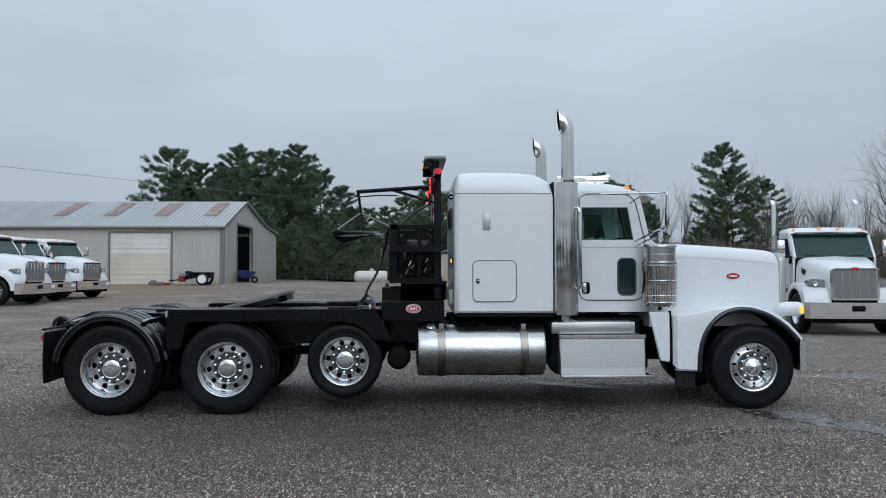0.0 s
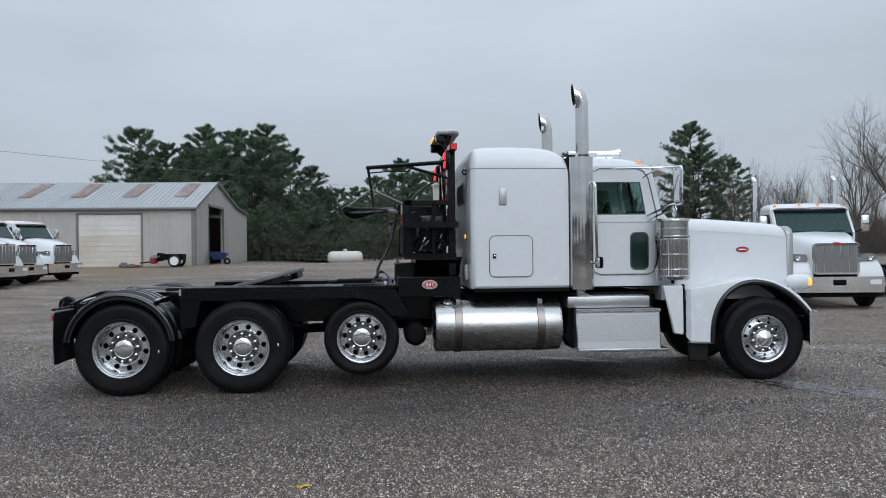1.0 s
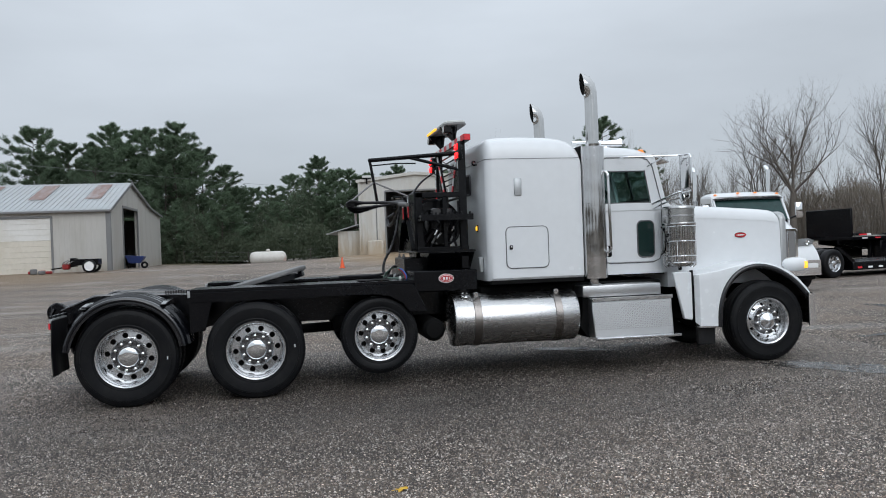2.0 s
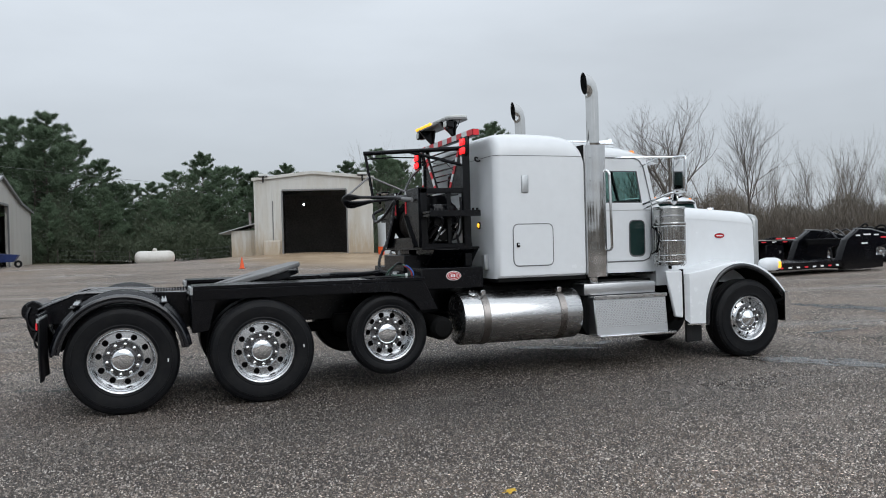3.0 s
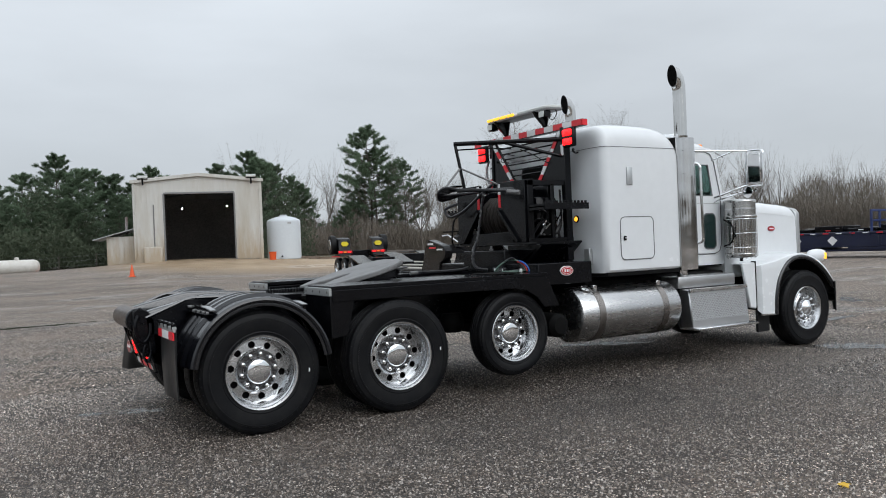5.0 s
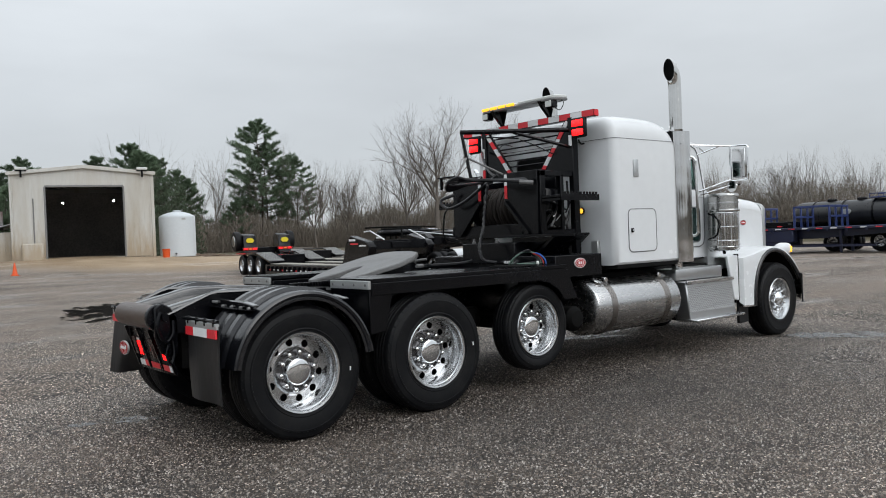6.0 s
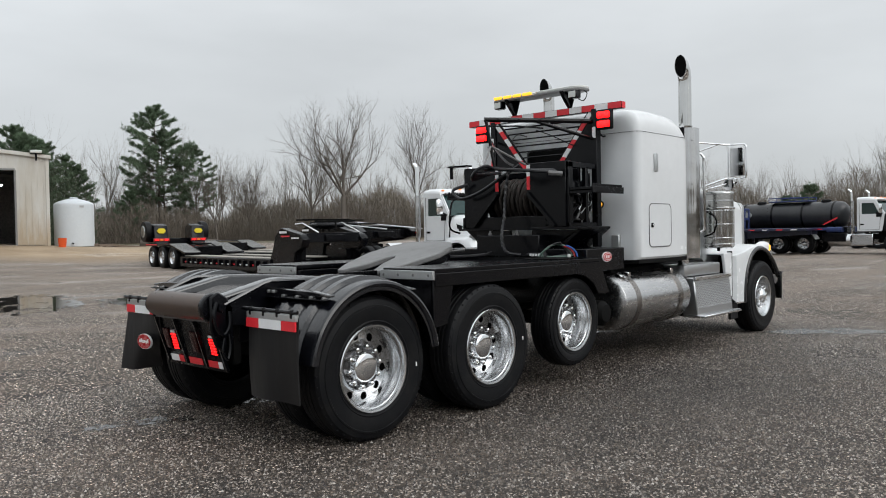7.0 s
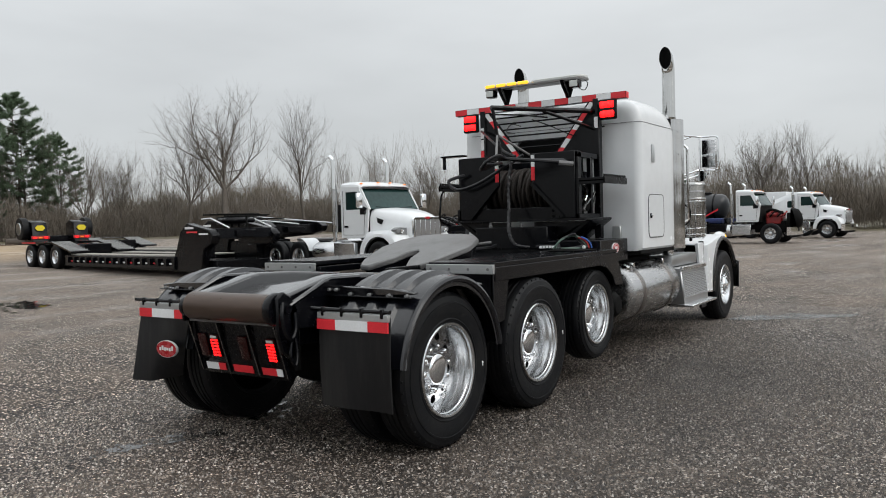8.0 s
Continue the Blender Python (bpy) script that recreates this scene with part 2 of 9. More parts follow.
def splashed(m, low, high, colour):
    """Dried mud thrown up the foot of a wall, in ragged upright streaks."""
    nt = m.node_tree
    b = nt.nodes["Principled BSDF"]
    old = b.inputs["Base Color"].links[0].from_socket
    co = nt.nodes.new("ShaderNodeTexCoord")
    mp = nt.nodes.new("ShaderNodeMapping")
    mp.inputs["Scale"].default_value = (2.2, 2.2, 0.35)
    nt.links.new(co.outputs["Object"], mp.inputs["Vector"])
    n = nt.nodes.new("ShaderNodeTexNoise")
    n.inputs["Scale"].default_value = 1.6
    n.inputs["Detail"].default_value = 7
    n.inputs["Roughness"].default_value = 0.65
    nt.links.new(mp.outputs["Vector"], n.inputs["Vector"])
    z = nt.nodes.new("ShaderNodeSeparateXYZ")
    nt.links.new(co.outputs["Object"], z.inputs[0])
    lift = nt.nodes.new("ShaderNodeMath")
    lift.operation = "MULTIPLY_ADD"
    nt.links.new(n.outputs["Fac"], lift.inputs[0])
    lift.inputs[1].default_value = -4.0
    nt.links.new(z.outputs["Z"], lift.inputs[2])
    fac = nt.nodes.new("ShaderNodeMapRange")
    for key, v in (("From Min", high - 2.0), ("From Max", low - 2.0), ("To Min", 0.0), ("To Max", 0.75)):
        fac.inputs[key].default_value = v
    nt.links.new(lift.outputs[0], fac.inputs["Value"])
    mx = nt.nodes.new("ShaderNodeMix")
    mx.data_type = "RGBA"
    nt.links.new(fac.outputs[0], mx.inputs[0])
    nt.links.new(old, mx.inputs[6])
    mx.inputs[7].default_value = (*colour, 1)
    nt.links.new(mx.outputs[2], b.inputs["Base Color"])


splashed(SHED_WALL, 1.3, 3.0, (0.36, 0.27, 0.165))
splashed(SIDING, 0.3, 1.5, (0.33, 0.28, 0.21))


def let_through(m, share):
    """Thin leaves and needles: part of the light passes through them."""
    nt = m.node_tree
    b = nt.nodes["Principled BSDF"]
    tr = nt.nodes.new("ShaderNodeBsdfTranslucent")
    col = b.inputs["Base Color"]
    if col.is_linked:
        nt.links.new(col.links[0].from_socket, tr.inputs["Color"])
    else:
        tr.inputs["Color"].default_value = col.default_value
    mix = nt.nodes.new("ShaderNodeMixShader")
    mix.inputs["Fac"].default_value = share
    out = [n for n in nt.nodes if n.type == "OUTPUT_MATERIAL"][0]
    nt.links.new(b.outputs["BSDF"], mix.inputs[1])
    nt.links.new(tr.outputs["BSDF"], mix.inputs[2])
    nt.links.new(mix.outputs["Shader"], out.inputs["Surface"])


let_through(NEEDLE, 0.42)
let_through(SHRUB, 0.42)
LEAF = material("fallen_yellow_leaf", (0.65, 0.40, 0.03), 0.6, var=0.15)


def chip_material():
    """Loose chips: every stone has a tone of its own, with shade painted in along the tractor, paler farther out."""
    m = bpy.data.materials.new("loose_gravel")
    m.use_nodes = True
    nt = m.node_tree
    b = nt.nodes["Principled BSDF"]
    geo = nt.nodes.new("ShaderNodeNewGeometry")
    tones = nt.nodes.new("ShaderNodeValToRGB")
    tones.color_ramp.elements[0].color = (0.018, 0.016, 0.015, 1)
    tones.color_ramp.elements[1].color = (0.50, 0.46, 0.42, 1)
    for at, c in ((0.30, (0.034, 0.028, 0.024)), (0.48, (0.076, 0.061, 0.050)), (0.62, (0.120, 0.104, 0.090)), (0.78, (0.185, 0.155, 0.130)), (0.93, (0.28, 0.255, 0.23))):
        tones.color_ramp.elements.new(at).color = (*c, 1)
    nt.links.new(geo.outputs["Random Per Island"], tones.inputs["Fac"])
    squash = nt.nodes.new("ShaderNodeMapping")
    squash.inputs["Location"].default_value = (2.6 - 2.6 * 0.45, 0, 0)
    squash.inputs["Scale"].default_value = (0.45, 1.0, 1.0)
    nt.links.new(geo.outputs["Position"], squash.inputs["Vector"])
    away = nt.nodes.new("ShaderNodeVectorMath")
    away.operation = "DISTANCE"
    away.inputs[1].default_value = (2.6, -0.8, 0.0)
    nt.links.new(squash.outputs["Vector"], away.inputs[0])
    # shade painted into the chips' tone, darkest close to the tractor
    chip_shade = nt.nodes.new("ShaderNodeMapRange")
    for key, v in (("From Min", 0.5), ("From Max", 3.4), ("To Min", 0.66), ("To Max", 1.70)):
        chip_shade.inputs[key].default_value = v
    nt.links.new(away.outputs["Value"], chip_shade.inputs["Value"])
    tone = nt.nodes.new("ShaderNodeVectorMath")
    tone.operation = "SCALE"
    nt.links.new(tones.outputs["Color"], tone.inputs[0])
    nt.links.new(chip_shade.outputs[0], tone.inputs["Scale"])
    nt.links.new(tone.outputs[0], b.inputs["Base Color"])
    gloss = nt.nodes.new("ShaderNodeTexNoise")
    gloss.inputs["Scale"].default_value = 40
    rr = nt.nodes.new("ShaderNodeMapRange")
    rr.inputs["To Min"].default_value = 0.22
    rr.inputs["To Max"].default_value = 0.62
    nt.links.new(gloss.outputs["Fac"], rr.inputs["Value"])
    nt.links.new(rr.outputs[0], b.inputs["Roughness"])
    return m


GRIT = chip_material()

# ---- building helpers ----
C = 1.10  # the tractor's middle line


def height(x, y):
    """The yard's height: level round the tractor, rising gently to the north, with a low mound at the open shed."""
    t = min(1.0, max(0.0, (y - 18) / 25))
    h = 0.78 * t * t * (3 - 2 * t)
    east = min(1.0, max(0.0, (x - 6) / 8)) * (1 - min(1.0, max(0.0, (y - 30) / 10)))
    h *= 1 - 0.7 * east
    h -= 0.35 * min(1.0, max(0.0, (y - 44) / 4)) * math.exp(-(x / 5) ** 2)
    h += 0.30 * math.exp(-((x + 14) / 7) ** 2 - ((y - 21) / 5.5) ** 2)
    return h + 0.42 * math.exp(-(((x - 9.5) / 8) ** 2 + ((y - 46) / 7) ** 2) * 1.2)


def thing(name, label, category, at=(0, 0, 0), group="", kind="", turn=0.0):
    ob = new(name)
    ob.empty_display_size = 0.2
    ob.matrix_basis = pose(*at, 0, 0, turn)
    return tagged(ob, label, category, group, kind)


def mesh_of(name, bm, mat, smooth=38):
    me = bpy.data.meshes.new(name)
    bm.normal_update()
    bm.to_mesh(me)
    bm.free()
    if mat:
        me.materials.append(mat)
    if smooth:
        me.shade_smooth()
        me.set_sharp_from_angle(angle=radians(smooth))
    return me


def part(name, bm, mat, parent=None, label="", smooth=38):
    """Links a bmesh as one mesh object under a thing or a part."""
    ob = new(name, mesh_of(name, bm, mat, smooth))
    ob.parent = parent
    if label:
        ob["label"] = label
    return ob


def shared(name, me, m, parent):
    ob = new(name, me)
    ob.parent = parent
    ob.matrix_basis = m
    return ob


def box(a, b, bev=0.0, bm=None, segs=1):
    own = bmesh.new()
    g = bmesh.ops.create_cube(own, size=1.0)
    for v in g["verts"]:
        v.co = Vector([(a[i] + b[i]) / 2 + v.co[i] * abs(b[i] - a[i]) for i in range(3)])
    if bev:
        bmesh.ops.bevel(own, geom=own.edges[:], offset=bev, segments=segs, affect="EDGES", profile=0.5)
    return merge(own, bm)


def merge(own, bm):
    if bm is None:
        return own
    me = bpy.data.meshes.new("tmp")
    own.to_mesh(me)
    own.free()
    bm.from_mesh(me)
    bpy.data.meshes.remove(me)
    return bm


AXES = {"x": (1, 2, 0), "y": (0, 2, 1), "z": (0, 1, 2)}


def place(u, v, w, axis):
    p = [0.0, 0.0, 0.0]
    i, j, k = AXES[axis]
    p[i], p[j], p[k] = u, v, w
    return p


def prism(pts, axis, lo, hi, bev=0.0, bm=None, segs=1):
    """A polygon, given in the plane across the axis, pushed out from lo to hi along it."""
    own = bmesh.new()
    a = [own.verts.new(place(u, v, lo, axis)) for u, v in pts]
    b = [own.verts.new(place(u, v, hi, axis)) for u, v in pts]
    n = len(pts)
    own.faces.new(a)
    own.faces.new(b[::-1])
    for i in range(n):
        own.faces.new((a[i], b[i], b[(i + 1) % n], a[(i + 1) % n]))
    bmesh.ops.recalc_face_normals(own, faces=own.faces[:])
    if bev:
        bmesh.ops.bevel(own, geom=own.edges[:], offset=bev, segments=segs, affect="EDGES", profile=0.5)
    return merge(own, bm)


def lathe(prof, centre, axis, segs=32, bm=None, a0=0.0, a1=360.0):
    """A profile of (radius, along) turned round an axis through centre."""
    own = bmesh.new()
    full = abs(a1 - a0) > 359.9
    n = segs if full else segs + 1
    i, j, k = AXES[axis]
    rings = []
    for s in range(n):
        an = radians(a0 + (a1 - a0) * s / segs)
        ring = []
        for r, t in prof:
            p = [0, 0, 0]
            p[i], p[j], p[k] = centre[i] + r * math.cos(an), centre[j] + r * math.sin(an), centre[k] + t
            ring.append(own.verts.new(p))
        rings.append(ring)
    for s in range(segs):
        r0, r1 = rings[s], rings[(s + 1) % n]
        for q in range(len(prof) - 1):
            if prof[q][0] < 1e-6 and prof[q + 1][0] < 1e-6:
                continue
            own.faces.new((r0[q], r1[q], r1[q + 1], r0[q + 1]))
    bmesh.ops.remove_doubles(own, verts=own.verts[:], dist=1e-5)
    bmesh.ops.recalc_face_normals(own, faces=own.faces[:])
    return merge(own, bm)


def spline(pts, n=6):
    pts = [Vector(p) for p in pts]
    out = []
    for i in range(len(pts) - 1):
        p0, p1, p2, p3 = pts[max(i - 1, 0)], pts[i], pts[i + 1], pts[min(i + 2, len(pts) - 1)]
        for s in range(n):
            t = s / n
            out.append(0.5 * (2 * p1 + (p2 - p0) * t + (2 * p0 - 5 * p1 + 4 * p2 - p3) * t * t + (3 * p1 - p0 - 3 * p2 + p3) * t ** 3))
    return out + [pts[-1]]


def tube(pts, r, segs=8, closed=False, bm=None, cap=True):
    """A round bar along points; r is one radius or one for each point."""
    own = bmesh.new()
    pts = [Vector(p) for p in pts]
    n = len(pts)
    rr = list(r) if isinstance(r, (list, tuple)) else [r] * n
    side = None
    rings = []
    for i, p in enumerate(pts):
        if closed:
            d = pts[(i + 1) % n] - pts[i - 1]
        else:
            d = pts[min(i + 1, n - 1)] - pts[max(i - 1, 0)]
        d.normalize()
        if side is None:
            side = d.cross(Vector((0, 0, 1)))
            if side.length < 0.1:
                side = d.cross(Vector((0, 1, 0)))
        side = (side - d * side.dot(d)).normalized()
        up = d.cross(side)
        rings.append([own.verts.new(p + rr[i] * (math.cos(2 * math.pi * s / segs) * side + math.sin(2 * math.pi * s / segs) * up)) for s in range(segs)])
    for i in range(n if closed else n - 1):
        a, b = rings[i], rings[(i + 1) % n]
        for s in range(segs):
            own.faces.new((a[s], a[(s + 1) % segs], b[(s + 1) % segs], b[s]))
    if cap and not closed:
        own.faces.new(rings[0][::-1])
        own.faces.new(rings[-1])
    bmesh.ops.recalc_face_normals(own, faces=own.faces[:])
    return merge(own, bm)


def loft(rings, bm=None, closed=False, cap=False, thick=0.0):
    """A skin over rings of equally many points."""
    own = bmesh.new()
    vs = [[own.verts.new(p) for p in ring] for ring in rings]
    n = len(rings[0])
    for a, b in zip(vs, vs[1:]):
        for i in range(n if closed else n - 1):
            own.faces.new((a[i], a[(i + 1) % n], b[(i + 1) % n], b[i]))
    if cap:
        own.faces.new(vs[0])
        own.faces.new(vs[-1])
    bmesh.ops.recalc_face_normals(own, faces=own.faces[:])
    if thick:
        bmesh.ops.solidify(own, geom=own.faces[:], thickness=thick)
    return merge(own, bm)


def rounded(x0, x1, z0, z1, r, n=5):
    """A rounded rectangle as points in a plane."""
    out = []
    for cx, cz, a in ((x1 - r, z1 - r, 0), (x0 + r, z1 - r, 90), (x0 + r, z0 + r, 180), (x1 - r, z0 + r, 270)):
        for i in range(n + 1):
            t = radians(a + 90 * i / n)
            out.append((cx + r * math.cos(t), cz + r * math.sin(t)))
    return out


def ellipse(cx, cz, a, b, n=28):
    return [(cx + a * math.cos(2 * math.pi * i / n), cz + b * math.sin(2 * math.pi * i / n)) for i in range(n)]


def mirrored(bm, about=C):
    """The same shape on the tractor's other side."""
    for v in bm.verts:
        v.co.y = 2 * about - v.co.y
    bmesh.ops.reverse_faces(bm, faces=bm.faces[:])
    return bm


def raw(name, verts, faces, mat, parent=None, smooth=False):
    me = bpy.data.meshes.new(name)
    me.from_pydata(verts, [], faces)
    me.materials.append(mat)
    if smooth:
        me.shade_smooth()
    ob = new(name, me)
    ob.parent = parent
    return ob

# ---- wheels ----
# Each is built round the origin with its outer side towards -y; the shared meshes are made once.


def tyre_mesh(R, width, rim):
    """A radial truck tyre: rounded shoulders, moulded side rings and a grooved tread."""
    s = R - rim
    prof = [(rim - 0.005, 0.035), (rim + 0.010, 0.018), (rim + 0.028, 0.012), (rim + 0.032, 0.007), (rim + 0.04, 0.010),
            (rim + 0.45 * s, 0.0), (rim + 0.62 * s, 0.0), (rim + 0.63 * s, -0.003), (rim + 0.68 * s, -0.002), (rim + 0.69 * s, 0.003),
            (rim + 0.86 * s, 0.012), (R - 0.022, 0.022), (R - 0.008, 0.034), (R - 0.002, 0.052)]
    t = 0.052
    for k in range(4):
        w = (width - 0.104) / 4
        t2 = 0.052 + w * (k + 1)
        prof += [(R, t + 0.006), (R, t2 - 0.010), (R - 0.014, t2 - 0.007), (R - 0.014, t2 - 0.001)] if k < 3 else [(R, t + 0.006), (R - 0.002, t2)]
        t = t2
    prof += [(r, width - a) for r, a in prof[13::-1]]
    bm = lathe(prof, (0, 0, 0), "y", 64)
    # shoulder lugs
    for k in range(44):
        an = 2 * math.pi * k / 44
        for side in (0.030, width - 0.030):
            own = box((-0.006, side - 0.010, -0.012), (0.006, side + 0.010, -0.0015))
            bmesh.ops.transform(own, verts=own.verts[:], matrix=Matrix.Rotation(-an, 4, "Y") @ Matrix.Translation((0, 0, R - 0.010)))
            merge(own, bm)
    return mesh_of("tyre", bm, RUBBER, 30)


def disc_with_holes(bm, r0, r1, at, holes, hr, at1=None):
    """The wheel's disc, a ring with round hand holes in it; it may rise from at (inside) to at1 (outside)."""
    at1 = at if at1 is None else at1
    step = 2 * math.pi / holes
    rm = (r0 + r1) / 2
    edge = [(-1, -1), (-0.5, -1), (0, -1), (0.5, -1), (1, -1), (1, -0.5), (1, 0), (1, 0.5), (1, 1), (0.5, 1), (0, 1), (-0.5, 1), (-1, 1), (-1, 0.5), (-1, 0), (-1, -0.5)]

    def spot(r, a, push=0.0):
        y = at + (at1 - at) * (r - r0) / (r1 - r0) + push
        return (r * math.cos(a), y, r * math.sin(a))

    for k in range(holes):
        a0 = step * k
        outer, inner, deep = [], [], []
        for u, v in edge:
            outer.append(bm.verts.new(spot(rm + v * (r1 - r0) / 2, a0 + u * step / 2)))
            q = math.atan2(v, u)
            rr, aa = rm + hr * math.sin(q), a0 + hr * math.cos(q) / rm
            inner.append(bm.verts.new(spot(rr, aa)))
            deep.append(bm.verts.new(spot(rr, aa, 0.025)))
        for i in range(16):
            j = (i + 1) % 16
            bm.faces.new((outer[i], outer[j], inner[j], inner[i]))
            bm.faces.new((inner[i], inner[j], deep[j], deep[i]))


def rim_mesh(rim, width, concave):
    bm = bmesh.new()
    if concave:  # outer wheel of a pair: the disc lies deep inside
        prof = [(rim + 0.004, 0.022), (rim + 0.012, 0.012), (rim + 0.006, 0.004), (rim - 0.008, 0.007), (rim - 0.013, 0.016), (rim - 0.014, 0.032), (rim - 0.020, 0.038),
                (rim - 0.024, 0.075), (rim - 0.029, 0.082), (rim - 0.036, 0.150), (rim - 0.044, 0.178)]
        lathe(prof, (0, 0, 0), "y", 64, bm)
        disc_with_holes(bm, 0.605 * rim, rim - 0.044, 0.172, 10, 0.030, 0.178)
        lathe([(0.605 * rim, 0.172), (0.178, 0.166), (0.172, 0.156), (0.118, 0.154), (0.0, 0.154)], (0, 0, 0), "y", 48, bm)
    else:
        prof = [(rim + 0.004, 0.020), (rim + 0.012, 0.012), (rim + 0.006, 0.004), (rim - 0.012, 0.010), (rim - 0.030, 0.045), (rim - 0.040, 0.085), (rim - 0.050, 0.096)]
        lathe(prof, (0, 0, 0), "y", 64, bm)
        disc_with_holes(bm, 0.180, rim - 0.050, 0.072, 10, 0.018, 0.096)
        lathe([(0.180, 0.072), (0.160, 0.052), (0.120, 0.048), (0.0, 0.048)], (0, 0, 0), "y", 48, bm)
    bmesh.ops.remove_doubles(bm, verts=bm.verts[:], dist=1e-4)
    bmesh.ops.recalc_face_normals(bm, faces=bm.faces[:])
    return mesh_of("rim", bm, ALLOY, 30)


def wheel_kit(R, width, rim, concave):
    kit = {"tyre": tyre_mesh(R, width, rim), "rim": rim_mesh(rim, width, concave)}
    if concave:
        cap = lathe([(0.116, 0.156), (0.116, 0.146), (0.111, 0.140), (0.110, 0.106), (0.104, 0.094), (0.088, 0.087), (0.045, 0.083), (0.0, 0.082)], (0, 0, 0), "y", 40)
        nut_r, nut_at, nut_len = 0.146, 0.156, 0.055
    else:
        cap = lathe([(0.112, 0.050), (0.108, 0.020), (0.098, 0.008), (0.085, 0.000), (0.050, -0.018), (0.020, -0.030), (0.0, -0.032)], (0, 0, 0), "y", 12)
        nut_r, nut_at, nut_len = 0.142, 0.052, 0.045
    kit["hub_cap"] = mesh_of("hub_cap", cap, CHROME, 40)
    kit["lug_nut"] = mesh_of("lug_nut", lathe([(0.021, 0.0), (0.020, -nut_len * 0.6), (0.017, -nut_len * 0.92), (0.010, -nut_len), (0, -nut_len)], (0, 0, 0), "y", 10), CHROME, 40)
    # dark ring stands in for the shadows and reflections between the nuts
    kit["nut_ring"] = mesh_of("nut_ring", lathe([(0.118, 0.0), (0.118, -0.003), (0.168, -0.003), (0.171, 0.0)], (0, nut_at - 0.002, 0), "y", 40), NUT_SHADE, 40)
    kit["drum"] = mesh_of("brake_drum", lathe([(0.0, 0.235), (rim - 0.03, 0.235), (rim - 0.03, 0.36), (0.0, 0.36)], (0, 0, 0), "y", 24), DARK, 40)
    kit["nuts"] = [(nut_r * math.cos(2 * math.pi * (k + 0.5) / 10), nut_at, nut_r * math.sin(2 * math.pi * (k + 0.5) / 10)) for k in range(10)]
    return kit


CHALK = mesh_of("chalk_mark", box((0.404, -0.004, -0.016), (0.416, 0.004, 0.016), 0.002), WHITE_BADGE)


def put_wheel(kit, parent, x, y, z, far=False, spin=0.0, inner=None, mark=None):
    """A wheel whose outer side lies at y; on the far side it is turned about. inner: how far inside the second tyre of a pair stands."""
    m = pose(x, y, z, 0, 0, 180 if far else 0) @ pose(0, 0, 0, 0, spin, 0)
    w = shared("wheel", kit["rim"], m, parent)
    shared("tyre", kit["tyre"], Matrix(), w)
    shared("hub_cap", kit["hub_cap"], Matrix(), w)
    shared("nut_ring", kit["nut_ring"], Matrix(), w)
    shared("brake_drum", kit["drum"], Matrix(), w)
    for p in kit["nuts"]:
        shared("lug_nut", kit["lug_nut"], Matrix.Translation(p), w)
    if mark is not None:
        shared("chalk_mark", CHALK, pose(0, 0, 0, 0, mark, 0), w)
    if inner:
        shared("inner_tyre", kit["tyre"], Matrix.Translation((0, inner, 0)), w)
    return w


DRIVE_KIT = wheel_kit(0.524, 0.27, 0.306, True)
PUSH_KIT = wheel_kit(0.432, 0.25, 0.276, True)
STEER_KIT = wheel_kit(0.500, 0.29, 0.276, False)

# ---- the heavy-haul tractor ----
tractor = thing("semi_truck", "white heavy-haul tractor with black bed, chrome stacks and polished wheels", "truck", (3.6, C, 0))
ORIGIN = pose(-3.6, -C, 0)


def on(name, bm, mat, label="", parent=None, smooth=38):
    """A part of the tractor, given in the yard's own measures."""
    if parent is None:
        bmesh.ops.transform(bm, matrix=ORIGIN, verts=bm.verts[:])
        return part(name, bm, mat, tractor, label, smooth)
    ob = part(name, bm, mat, parent, label, smooth)
    ob.data.transform(ORIGIN)
    return ob


def both(name, make, mat, label="", smooth=38):
    """A part on the near side and its like on the far side."""
    a = on(name, make(), mat, label, smooth=smooth)
    b = on(name, mirrored(make()), mat, label, smooth=smooth)
    return a, b


for x in (0.0, 1.315):
    spin = 17 * x + 9
    put_wheel(DRIVE_KIT, tractor, x - 3.6, -0.110 - C, 0.522, False, spin, 0.335, -spin + (3 if x < 1 else -4))
    put_wheel(DRIVE_KIT, tractor, x - 3.6, 2.310 - C, 0.522, True, 31 * x, 0.335)
put_wheel(PUSH_KIT, tractor, 2.66 - 3.6, -0.04 - C, 0.60, False, 5)
put_wheel(PUSH_KIT, tractor, 2.66 - 3.6, 2.24 - C, 0.60, True, 20)
put_wheel(STEER_KIT, tractor, 7.46 - 3.6, 0.005 - C, 0.498, False, 8)
put_wheel(STEER_KIT, tractor, 7.46 - 3.6, 2.195 - C, 0.498, True, 24)

# chassis
both("frame_rail", lambda: prism([(-0.62, 0.72), (-0.62, 0.86), (0.7, 1.02), (8.1, 1.02), (8.1, 0.74), (0.8, 0.74)], "y", 0.66, 0.74, 0.006), BLACK)
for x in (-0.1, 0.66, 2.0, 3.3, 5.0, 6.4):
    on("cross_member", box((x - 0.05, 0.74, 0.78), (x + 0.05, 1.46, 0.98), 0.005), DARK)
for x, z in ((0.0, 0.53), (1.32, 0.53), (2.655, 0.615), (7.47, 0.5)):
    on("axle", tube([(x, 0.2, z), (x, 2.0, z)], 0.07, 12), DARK)
